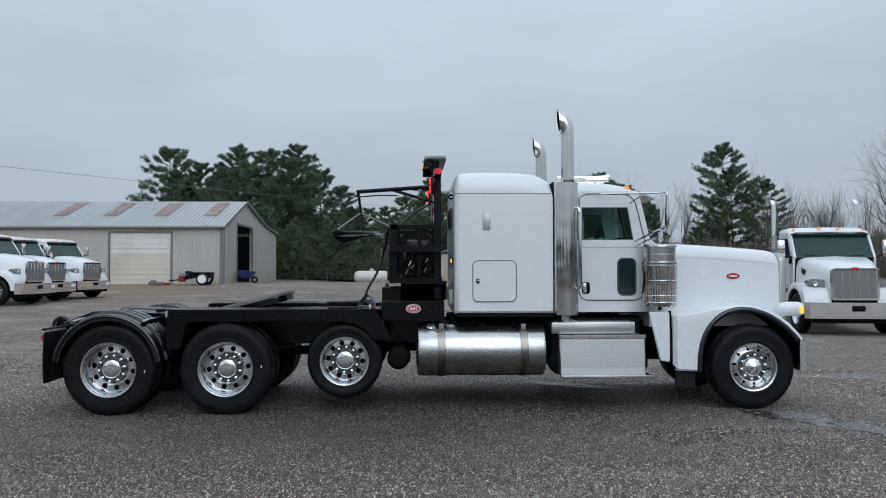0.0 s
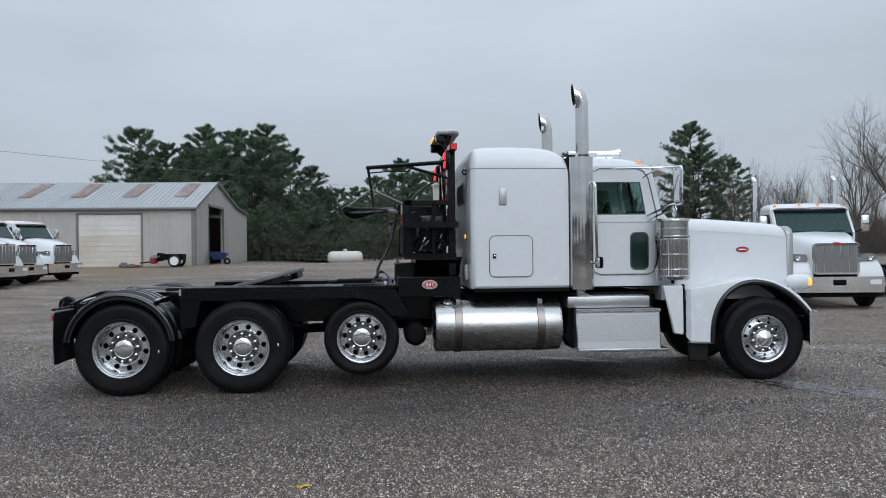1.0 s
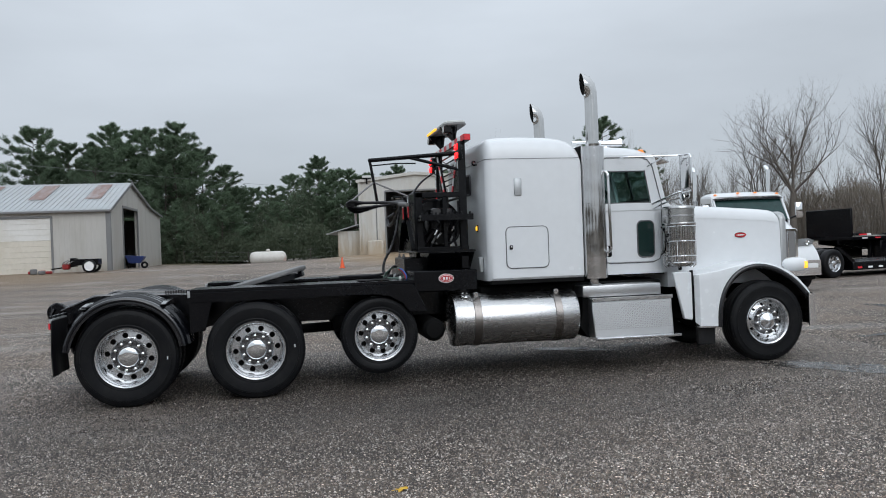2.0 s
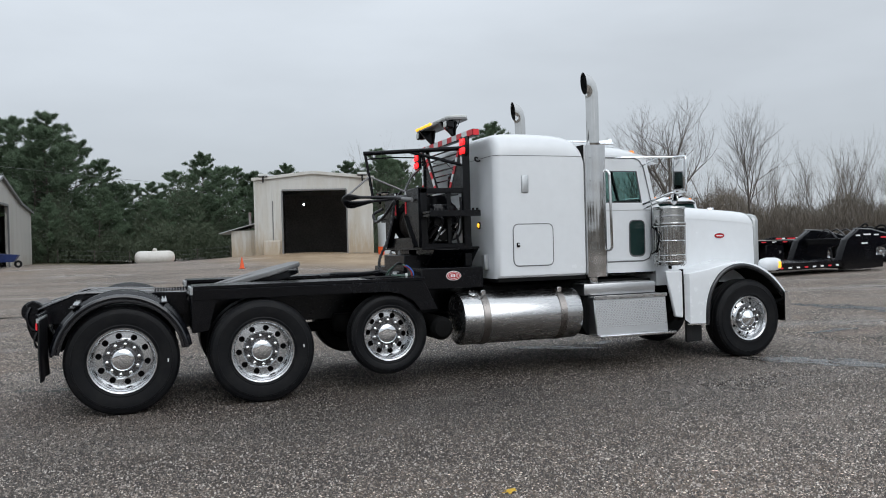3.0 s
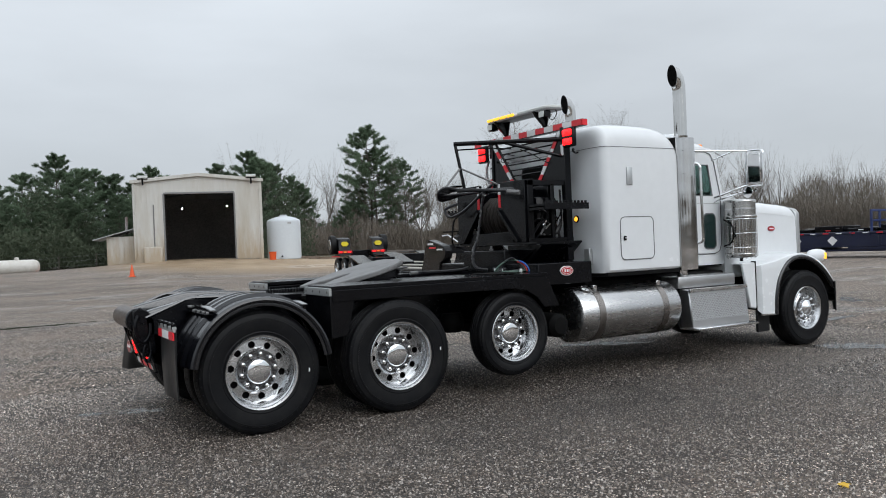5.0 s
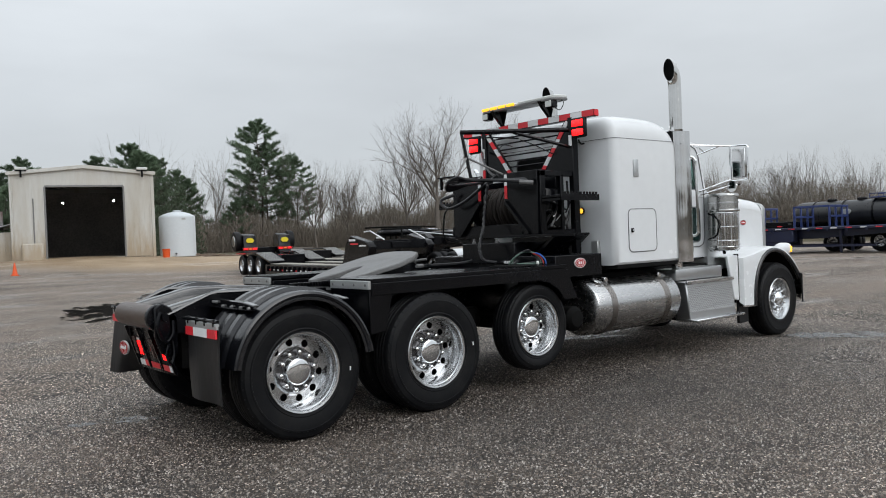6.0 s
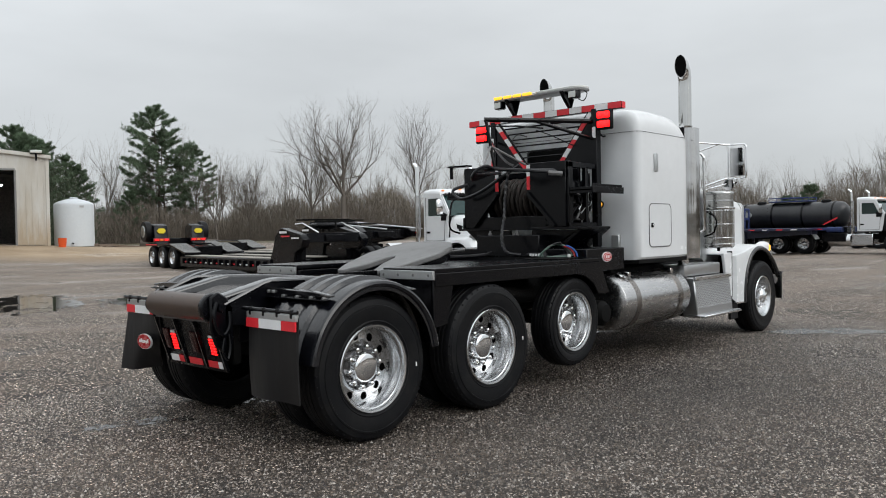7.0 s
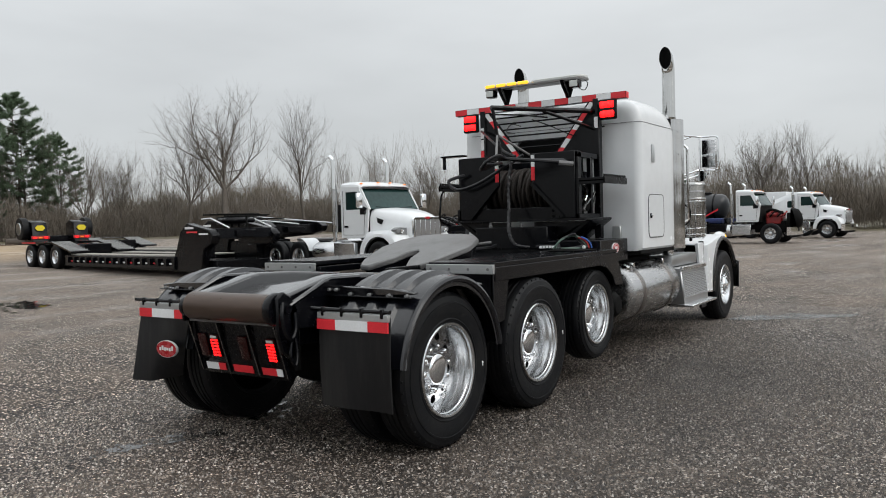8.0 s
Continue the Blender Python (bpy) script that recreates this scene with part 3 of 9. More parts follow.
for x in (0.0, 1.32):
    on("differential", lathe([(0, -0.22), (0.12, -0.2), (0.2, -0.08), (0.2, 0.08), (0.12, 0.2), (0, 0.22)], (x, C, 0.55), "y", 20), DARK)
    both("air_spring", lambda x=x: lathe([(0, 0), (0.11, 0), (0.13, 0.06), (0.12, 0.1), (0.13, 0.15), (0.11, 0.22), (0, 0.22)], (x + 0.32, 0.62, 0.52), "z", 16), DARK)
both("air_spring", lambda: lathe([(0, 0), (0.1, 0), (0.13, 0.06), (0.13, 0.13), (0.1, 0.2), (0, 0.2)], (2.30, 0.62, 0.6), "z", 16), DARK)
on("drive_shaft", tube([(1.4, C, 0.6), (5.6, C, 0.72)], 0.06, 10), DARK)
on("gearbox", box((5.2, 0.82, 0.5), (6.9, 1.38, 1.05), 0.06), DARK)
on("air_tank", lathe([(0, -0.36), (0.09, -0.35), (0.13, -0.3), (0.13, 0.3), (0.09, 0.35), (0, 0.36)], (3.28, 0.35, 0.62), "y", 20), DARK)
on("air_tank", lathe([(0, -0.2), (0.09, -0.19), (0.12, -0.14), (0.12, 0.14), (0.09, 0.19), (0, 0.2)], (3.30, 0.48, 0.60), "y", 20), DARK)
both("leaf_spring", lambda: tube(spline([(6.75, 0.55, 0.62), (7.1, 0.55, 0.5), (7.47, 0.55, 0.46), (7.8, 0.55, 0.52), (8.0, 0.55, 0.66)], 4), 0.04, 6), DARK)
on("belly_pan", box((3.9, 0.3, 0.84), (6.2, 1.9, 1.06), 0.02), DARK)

# rear half fenders with moulded ribs


def half_fender():
    prof = []
    ribs = [-0.155, -0.142, -0.085, -0.03, -0.01, 0.05, 0.07, 0.13, 0.15, 0.21, 0.23, 0.29, 0.31, 0.37, 0.39, 0.46]
    for i, y in enumerate(ribs):
        r = 0.620 + (0.026 if i in (4, 5, 8, 9, 12, 13) else 0.0)
        if i == 0:
            r = 0.555
        if i == 1:
            r = 0.612
        prof.append((r, y))
    inner = [(r - 0.012, y + 0.002) for r, y in prof[::-1]]
    # angle 0 points forward; the fender runs from low behind, over the top, to low in front
    return lathe(prof + inner + [prof[0]], (0, 0, 0.54), "y", 40, None, 8, 172)


both("rear_fender", half_fender, POLY)
both("fender_lip", lambda: tube([(0.592 * math.cos(radians(a)), -0.150, 0.54 + 0.592 * math.sin(radians(a))) for a in range(8, 173, 4)], 0.024, 8), POLY)
for x, top in ((-0.42, 1.105), (0.36, 1.10)):
    both("fender_arm", lambda x=x, top=top: prism([(-0.125, top - 0.045), (-0.125, top - 0.03), (0.05, top - 0.01), (0.58, top), (0.60, top - 0.075), (0.30, top - 0.065)], "x", x, x + 0.055, 0.006), GLOSS)
    both("arm_flange", lambda x=x, top=top: box((x - 0.035, -0.12, top - 0.068), (x + 0.02, 0.56, top - 0.060), 0.002), BLACK)
for y in (-0.08, 0.06, 0.22, 0.38, 0.50, 0.56):
    both("bolt", lambda y=y: lathe([(0, -0.02), (0.010, -0.02), (0.013, 0)], (-0.42, y, 1.078 if y > 0.45 else 1.052), "x", 8), STEEL_TRIM)

# tail: sloping rails, roller and tail plate
both("tail_rail", lambda: prism([(-0.80, 0.93), (-0.79, 1.045), (-0.72, 1.066), (-0.34, 1.152), (-0.24, 1.166), (0.10, 1.155), (0.66, 1.11), (0.66, 1.0), (0.0, 1.00)], "y", 0.66, 0.80, 0.022, None, 3), GLOSS)
both("outer_web", lambda: prism([(-0.78, 0.86), (-0.79, 1.00), (-0.46, 1.132), (-0.40, 1.145), (0.62, 1.12), (0.62, 0.90), (0.0, 0.80)], "y", 0.565, 0.585, 0.004), BLACK)
both("web_flange", lambda: tube([(-0.80, 0.575, 1.00), (-0.46, 0.575, 1.135), (-0.40, 0.575, 1.148), (-0.10, 0.575, 1.142)], 0.017, 8), GLOSS)
on("tail_pan", prism([(-0.76, 0.985), (-0.34, 1.085), (0.60, 1.10), (0.60, 1.06), (-0.34, 1.05), (-0.76, 0.945)], "y", 0.80, 1.40), GLOSS)
on("tail_roller", lathe([(0, -0.39), (0.080, -0.39), (0.094, -0.375), (0.094, 0.375), (0.080, 0.39), (0, 0.39)], (-0.845, 1.045, 0.985), "y", 36), ROLLER, "worn brown steel tail roller")
on("roller_collar", lathe([(0.05, -0.03), (0.100, -0.03), (0.106, -0.02), (0.106, 0.02), (0.100, 0.03), (0.05, 0.03)], (-0.845, 0.625, 0.985), "y", 28), BLACK)
on("roller_collar", lathe([(0.0, -0.02), (0.070, -0.02), (0.075, 0.0), (0.070, 0.05), (0.0, 0.05)], (-0.835, 1.455, 0.975), "y", 24), BLACK)
on("roller_bracket", prism([(-0.90, 1.06), (-0.84, 1.10), (-0.77, 1.06), (-0.72, 0.98), (-0.72, 0.70), (-0.79, 0.66), (-0.86, 0.72), (-0.90, 0.84)], "y", 0.565, 0.60, 0.010), BLACK)
on("roller_bracket", prism([(-0.83, 1.03), (-0.75, 1.03), (-0.72, 0.90), (-0.74, 0.70), (-0.80, 0.74)], "y", 1.47, 1.50, 0.008), BLACK)
on("bracket_hook", tube(spline([(-0.86, 0.555, 1.03), (-0.89, 0.535, 0.95), (-0.87, 0.53, 0.85), (-0.82, 0.53, 0.80), (-0.77, 0.54, 0.86), (-0.76, 0.555, 0.96)], 5), 0.015, 8), BLACK)
on("bracket_shackle", tube(spline([(-0.80, 0.545, 0.80), (-0.83, 0.53, 0.70), (-0.80, 0.525, 0.63), (-0.77, 0.535, 0.70), (-0.77, 0.55, 0.80)], 5), 0.011, 8), BLACK)
on("bracket_bolt", lathe([(0, -0.02), (0.03, -0.02), (0.035, 0)], (-0.82, 0.565, 0.99), "y", 10), BLACK)
on("roller_guard", box((-0.825, 0.665, 0.872), (-0.805, 1.50, 0.892), 0.004), GREASY)
TAIL_X = (-0.805, -0.712)


def tail_x(z):
    """The tail plate leans forward towards its foot."""
    return TAIL_X[0] + (TAIL_X[1] - TAIL_X[0]) * (0.875 - z) / 0.36


tail = on("tail_plate", prism([(TAIL_X[0], 0.875), (TAIL_X[0] + 0.02, 0.875), (TAIL_X[1] + 0.02, 0.505), (TAIL_X[1], 0.505)], "y", 0.665, 1.50, 0.004), BLACK)
for y in (0.67, 0.93, 1.215, 1.495):
    on("rib", prism([(TAIL_X[0] - 0.035, 0.87), (TAIL_X[0] + 0.004, 0.87), (TAIL_X[1] + 0.004, 0.52), (TAIL_X[1] - 0.012, 0.52)], "y", y - 0.006, y + 0.006), GLOSS, parent=tail)
# added near-black box fills in the shade behind the tail plate
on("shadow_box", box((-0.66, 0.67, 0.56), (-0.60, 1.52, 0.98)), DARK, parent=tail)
for y, lit in ((0.755, True), (1.02, False), (1.295, True), (1.42, False)):
    lamp = on("tail_lamp", prism([(tail_x(0.785) - 0.018, 0.785), (tail_x(0.785) + 0.004, 0.785), (tail_x(0.625) + 0.004, 0.625), (tail_x(0.625) - 0.018, 0.625)], "y", y - 0.040, y + 0.040, 0.005), RED_GLASS, "lit red tail lamp" if lit else "", parent=tail)
    for j in range(6 if lit else 0):
        for k in range(4):
            z = 0.640 + 0.021 * j
            on("diode", lathe([(0.0, -0.006), (0.007, -0.004), (0.0085, 0.002)], (tail_x(z) - 0.019, y + 0.0185 * (k - 1.5), z), "x", 8), RED_LAMP, parent=lamp)
    if lit:
        z = 0.768
        on("reverse_strip", box((tail_x(z) - 0.022, y - 0.030, z - 0.010), (tail_x(z) - 0.014, y + 0.030, z + 0.008), 0.002), CLEAR_LENS, parent=lamp)
for y0, y1, m in ((1.325, 1.45, WHITE_TAPE), (1.255, 1.325, RED_TAPE), (0.985, 1.175, RED_TAPE), (0.765, 0.90, RED_TAPE), (0.71, 0.765, WHITE_TAPE)):
    on("reflector_strip", prism([(tail_x(0.58) - 0.006, 0.58), (tail_x(0.58) + 0.002, 0.58), (tail_x(0.53) + 0.002, 0.53), (tail_x(0.53) - 0.006, 0.53)], "y", y0 + 0.001, y1 - 0.001), m, parent=tail)

# mud flaps


def mud_flap(near):
    y0, y1 = (-0.155, 0.402) if near else (1.645, 2.20)
    pts = []
    for i in range(9):
        u = i / 8
        col = []
        for j in range(9):
            v = j / 8
            low = y0 if near else y0 + 0.31 * v ** 1.6
            y = low + (y1 + (0.0 if near else 0.10 * v) - low) * u
            z = 0.95 - 0.57 * v
            x = -0.70 - 0.012 * math.sin(v * 3)
            if near:
                x += 0.012 * math.sin(u * 7) * v
            else:
                x += 0.10 * max(0.0, 0.4 - u) * v * v * 4 - 0.05 * v * v * u
                y -= 0.02 * v * u
                z += 0.06 * max(0.0, 0.4 - u) * v
            col.append((x, y, z))
        pts.append(col)
    flap = on("mud_flap", loft(pts, thick=0.011), FLAP, "black rubber mud flap with red and white tape")
    on("flap_hanger", tube([(-0.71, y0 - 0.01, 0.985), (-0.71, y1 + 0.06, 0.985)], 0.013, 8), BLACK, parent=flap)
    on("flap_clip", box((-0.722, y0, 0.925), (-0.692, y1, 0.968), 0.003), TRIMGREY, parent=flap)
    span = y1 - y0
    for a, b, m in ((0, 0.27, RED_TAPE), (0.27, 0.73, WHITE_TAPE), (0.73, 1, RED_TAPE)):
        on("reflective_tape", box((-0.7265, y0 + span * a + 0.001, 0.862), (-0.712, y0 + span * b - 0.001, 0.925)), m, parent=flap)
    for k in range(4):
        y = y0 + span * (0.08 + 0.28 * k)
        on("hanger_hook", box((-0.726, y - 0.012, 0.945), (-0.70, y + 0.012, 1.002), 0.004), BLACK, parent=flap)
    if not near:
        on("badge", prism(ellipse(1.885, 0.635, 0.115, 0.062), "x", -0.735, -0.718), WHITE_BADGE, "red oval badge", parent=flap)
        on("badge_face", prism(ellipse(1.885, 0.635, 0.111, 0.0585), "x", -0.738, -0.73), RED_BADGE, parent=flap)
        for k in range(6):
            on("badge_bar", box((-0.741, 1.805 + 0.027 * k, 0.627 - 0.004 * (k % 2)), (-0.73, 1.823 + 0.027 * k, 0.647 + 0.012 * (k in (0, 4)))), WHITE_BADGE, parent=flap)


mud_flap(True)
mud_flap(False)

# the bed over the axles
both("side_deck", lambda: box((0.66, -0.08, 1.165), (3.06, 0.51, 1.20), 0.004), BLACK, "black steel deck plate")
both("side_skirt", lambda: prism([(0.66, 1.165), (0.66, 1.06), (2.62, 1.06), (2.78, 1.03), (2.92, 0.95), (3.00, 0.845), (3.20, 0.845), (3.06, 1.13), (3.03, 1.165)], "y", -0.085, -0.06, 0.005), BLACK)
both("quarter_fender", lambda: prism([(2.70, 1.10), (2.86, 1.02), (2.98, 0.90), (3.02, 0.845), (3.18, 0.845), (3.05, 1.10)], "y", -0.06, 0.45), BLACK)
both("deck_riser", lambda: prism([(0.64, 1.19), (0.64, 0.76), (0.66, 0.74), (0.80, 0.76), (0.90, 1.165), (0.90, 1.19)], "y", -0.078, -0.055, 0.003), BLACK)
both("deck_end_plate", lambda: box((0.64, -0.07, 0.74), (0.665, 0.52, 1.12), 0.003), BLACK)
a_strip, b_strip = both("edge_strip", lambda: box((0.628, -0.085, 1.115), (0.655, 0.515, 1.185), 0.003), TRIMGREY, "riveted bright metal edge strip")
for k in range(4):
    for s, ob in ((0, a_strip), (1, b_strip)):
        y = -0.04 + 0.17 * k
        on("rivet", lathe([(0, -0.006), (0.010, -0.004), (0.012, 0)], (0.628, 2 * C - y if s else y, 1.15), "x", 8), GREASY, parent=ob)
on("centre_deck", box((2.05, 0.51, 1.10), (3.06, 1.69, 1.16), 0.004), BLACK)
on("deck_grating", box((0.66, 0.67, 1.05), (0.95, 1.53, 1.09), 0.004), DARK)
for k in range(14):
    on("grating_bar", box((0.30 + 0.028 * k, 0.60, 1.135), (0.316 + 0.028 * k, 0.655, 1.175), 0.003), BLACK)
both("deck_rail", lambda: box((0.66, 0.51, 1.10), (3.06, 0.56, 1.155), 0.004), BLACK)
both("deck_plate", lambda: box((2.45, 0.02, 1.204), (2.80, 0.42, 1.212), 0.003), DARK)

# fifth wheel, tipped back
tip = Matrix.Translation((1.42, 1.12, 1.26)) @ Matrix.Rotation(radians(-14.0), 4, "Y")


def tipped(bm):
    bmesh.ops.transform(bm, matrix=tip, verts=bm.verts[:])
    return bm


outline = [(0.44, -0.30), (0.48, -0.14), (0.48, 0.14), (0.44, 0.30), (0.30, 0.43), (0.05, 0.48), (-0.16, 0.43), (-0.36, 0.38), (-0.52, 0.29), (-0.525, 0.20), (-0.30, 0.09), (-0.10, 0.055),
           (-0.04, 0.0), (-0.10, -0.055), (-0.30, -0.09), (-0.525, -0.20), (-0.52, -0.29), (-0.36, -0.38), (-0.16, -0.43), (0.05, -0.48), (0.30, -0.43)]
fifth = on("fifth_wheel", tipped(prism(outline, "z", -0.03, 0.02, 0.008)), GREASY, "grey greased fifth-wheel coupling plate")
on("skirt", tipped(prism([(u * 0.93, v * 0.93) for u, v in outline], "z", -0.10, -0.03)), BLACK, parent=fifth)
for y in (-0.36, 0.36):
    on("pedestal", prism([(1.22, 1.02), (1.62, 1.02), (1.52, 1.22), (1.32, 1.20)], "y", C + y - 0.04, C + y + 0.04, 0.006), BLACK, parent=fifth)
on("release_handle", tube([(1.60, 0.95, 1.24), (1.70, 0.72, 1.30), (1.78, 0.60, 1.315)], 0.013, 6), GREASY, parent=fifth)

# cross box with the red badge
crossbox = on("cross_box", box((3.08, 0.10, 1.05), (3.82, 2.10, 1.285), 0.008), BLACK)
on("badge", prism(ellipse(3.455, 1.195, 0.088, 0.052), "y", 0.088, 0.102), WHITE_BADGE, "red and white oval badge", parent=crossbox)
on("badge_face", prism(ellipse(3.455, 1.195, 0.081, 0.045), "y", 0.085, 0.09), RED_BADGE, parent=crossbox)
on("badge_ring", prism(ellipse(3.455, 1.195, 0.070, 0.035), "y", 0.083, 0.086), WHITE_BADGE, parent=crossbox)
on("badge_core", prism(ellipse(3.455, 1.195, 0.065, 0.030), "y", 0.0815, 0.0835), RED_BADGE, parent=crossbox)
for k, x in enumerate((3.415, 3.448, 3.485)):
    on("badge_bar", box((x, 0.079, 1.180), (x + (0.022 if k < 2 else 0.010), 0.082, 1.210)), WHITE_BADGE, parent=crossbox)

# fuel tank and its straps


def fuel_tank():
    return lathe([(0, -0.765), (0.20, -0.762), (0.265, -0.75), (0.292, -0.735), (0.30, -0.71), (0.30, 0.71), (0.292, 0.735), (0.265, 0.75), (0.20, 0.762), (0, 0.765)], (4.25, 0.20, 0.70), "x", 56)


tanks = both("fuel_tank", fuel_tank, BRUSHED, "brushed aluminium fuel tank")
for x in (3.78, 4.74):
    for s, ob in enumerate(tanks):
        y = 2 * C - 0.20 if s else 0.20
        on("tank_strap", lathe([(0.301, -0.045), (0.308, -0.04), (0.308, 0.04), (0.301, 0.045)], (x, y, 0.70), "x", 48), STRAP, parent=ob)
neck = Matrix.Translation((3.66, 0.20, 0.70)) @ Matrix.Rotation(radians(28), 4, "X") @ Matrix.Translation((0, 0, 0.29))
bmc = lathe([(0, 0.050), (0.040, 0.048), (0.052, 0.040), (0.055, 0.012), (0.064, 0.010), (0.066, 0.0)], (0, 0, 0), "z", 24)
for a in range(0, 360, 60):
    box((0.045 * math.cos(radians(a)) - 0.006, 0.045 * math.sin(radians(a)) - 0.006, 0.01), (0.045 * math.cos(radians(a)) + 0.006, 0.045 * math.sin(radians(a)) + 0.006, 0.052), 0, bmc)
bmesh.ops.transform(bmc, matrix=neck, verts=bmc.verts[:])
on("filler_cap", bmc, STAINLESS, parent=tanks[0])
on("filler_chain", tube(spline([(3.70, 0.03, 0.985), (3.74, -0.01, 0.945), (3.80, 0.03, 0.985)], 4), 0.006, 5), GREASY, parent=tanks[0])
on("strap_bracket", box((3.755, 0.02, 0.96), (3.81, 0.12, 1.02), 0.005), STAINLESS, parent=tanks[0])
on("strap_bracket", box((4.715, 0.02, 0.96), (4.77, 0.12, 1.02), 0.005), STAINLESS, parent=tanks[0])

# step and battery box in tread plate


def step_box():
    bm = box((5.07, 0.02, 0.895), (6.06, 0.45, 1.035), 0.016, None, 2)
    return prism([(-0.055, 0.885), (0.45, 0.885), (0.45, 0.43), (-0.105, 0.43)], "x", 5.15, 6.15, 0.012, bm)


steps = both("step_box", step_box, TREAD, "bright tread-plate step and battery box")
bm_near = bmesh.new()
for r in range(15):
    for c in range(44):
        x, z = 5.17 + 0.0223 * c, 0.525 + 0.0205 * r
        own = box((-0.009, -0.0022, -0.0022), (0.009, 0.0022, 0.0022))
        bmesh.ops.transform(own, matrix=Matrix.Translation((x, -0.0565 - 0.11 * (0.885 - z), z)) @ Matrix.Rotation(radians(45 if (r + c) % 2 else -45), 4, "Y"), verts=own.verts[:])
        merge(own, bm_near)
on("tread_pattern", bm_near, ALLOY, parent=steps[0], smooth=0)
for s, ob in enumerate(steps):
    lip = box((5.15, -0.20, 0.405), (6.20, 0.10, 0.438), 0.008)
    on("step_tread", mirrored(lip) if s else lip, ALLOY, parent=ob)
    cap = box((5.145, -0.085, 0.848), (6.155, -0.05, 0.892), 0.004)
    on("box_cover", mirrored(cap) if s else cap, BRUSHED, parent=ob)
# added dark filler stands in for the shade between tank and step box
both("tank_end_guard", lambda: prism([(5.04, 0.56), (5.13, 0.42), (5.16, 0.42), (5.16, 0.95), (5.10, 0.98), (5.08, 0.70)], "y", 0.08, 0.42, 0.006), DARK)

# sleeper


def sleeper_ring(x, grow, top):
    """One upright section of the sleeper, from sill to sill over the roof."""
    y0, y1, z0, z1 = -0.02 + grow, 2.22 - grow, 1.14, top
    r = 0.22
    out = [(x, y0 + 0.03, z0 - 0.0), (x, y0, z0 + 0.03), (x, y0, 1.6), (x, y0, 2.2), (x, y0, z1 - r - 0.02)]
    for i in range(1, 8):
        t = radians(90 * i / 8)
        out.append((x, y0 + r - r * math.cos(t), z1 - r + r * math.sin(t)))
    out += [(x, y0 + r, z1), (x, 0.6, z1 + 0.012), (x, C, z1 + 0.018)]
    return out + [(px, 2 * C - py, pz) for px, py, pz in out[-2::-1]]


rings = []
for i in range(9):  # rounded rear edge
    t = radians(90 * i / 8)
    rings.append(sleeper_ring(3.935 + 0.09 * (1 - math.sin(t)), 0.09 * (1 - math.cos(t)), 2.795 - 0.13 * (1 - math.cos(t))))
rings = rings[::-1]
rings += [sleeper_ring(x, g, z) for x, g, z in ((4.12, 0, 2.808), (4.4, 0, 2.812), (4.70, 0, 2.804), (4.86, 0, 2.786), (4.96, 0, 2.755), (5.03, 0.003, 2.715), (5.07, 0.010, 2.675), (5.09, 0.02, 2.64))]
sleeper = on("sleeper", loft(rings, cap=True), WHITE, "white sleeper box with rounded roof")
on("roof_seam", tube([(3.934, 2.1, 2.540), (3.934, 0.08, 2.540), (3.942, 0.034, 2.540), (3.962, 0.0, 2.540), (3.99, -0.016, 2.540), (4.04, -0.021, 2.540), (5.06, -0.021, 2.540)], 0.003, 6), SEAM, parent=sleeper)
# near-black strip paints in the shaded gap ahead of the sleeper
on("front_seal", box((5.085, 0.02, 1.14), (5.13, 2.18, 2.68), 0.01), DARK, parent=sleeper)
on("sill", box((3.96, 0.0, 1.10), (5.09, 2.2, 1.145), 0.006), DARK, parent=sleeper)
on("baggage_door", prism(rounded(4.152, 4.65, 1.282, 1.752, 0.06), "y", -0.026, -0.012, 0.003), WHITE, parent=sleeper)
on("hatch_trim", tube([(x, -0.024, z) for x, z in rounded(4.147, 4.655, 1.277, 1.757, 0.065)], 0.0042, 6, True), SEAM, parent=sleeper)
on("hatch_latch", box((4.185, -0.042, 1.495), (4.225, -0.024, 1.545), 0.006), BLACK, "black push latch", parent=sleeper)
on("latch_button", lathe([(0, -0.012), (0.010, -0.010), (0.012, 0)], (4.205, -0.042, 1.522), "y", 12), CHROME, parent=sleeper)
on("vent_plate", box((4.265, -0.034, 2.115), (4.352, -0.018, 2.315), 0.010, None, 2), SATIN, "dull grey metal vent plate", parent=sleeper)
on("marker_lamp", lathe([(0, -0.03), (0.02, -0.026), (0.03, -0.01), (0.03, 0.01)], (3.935, 0.46, 1.76), "x", 16), AMBER_LAMP, "lit round amber marker lamp", parent=sleeper)
on("marker_bezel", lathe([(0.03, -0.012), (0.042, -0.012), (0.045, 0.01)], (3.935, 0.46, 1.76), "x", 16), BLACK, parent=sleeper)
on("rear_window", prism(rounded(0.75, 1.45, 2.20, 2.42, 0.05), "x", 3.915, 3.94, 0.004), DARK, "dark rear window", parent=sleeper)
on("window_seal", tube([(3.93, y, z) for y, z in rounded(0.74, 1.46, 2.19, 2.43, 0.055)], 0.014, 6, True), SEAM, parent=sleeper)
on("roof_hook", tube(spline([(3.935, 0.46, 2.56), (3.90, 0.44, 2.565), (3.885, 0.42, 2.54), (3.90, 0.40, 2.515), (3.935, 0.39, 2.52)], 4), 0.010, 8), BLACK, "small black tie hook", parent=sleeper)
both("sleeper_bracket", lambda: box((3.88, 0.20, 1.24), (3.93, 0.30, 1.42), 0.01), TRIMGREY)

# cab: shell with window openings, roof, doors. It is drawn at the sleeper's width and then drawn in to its own, narrower one.
NARROW = 0.71 / 1.034


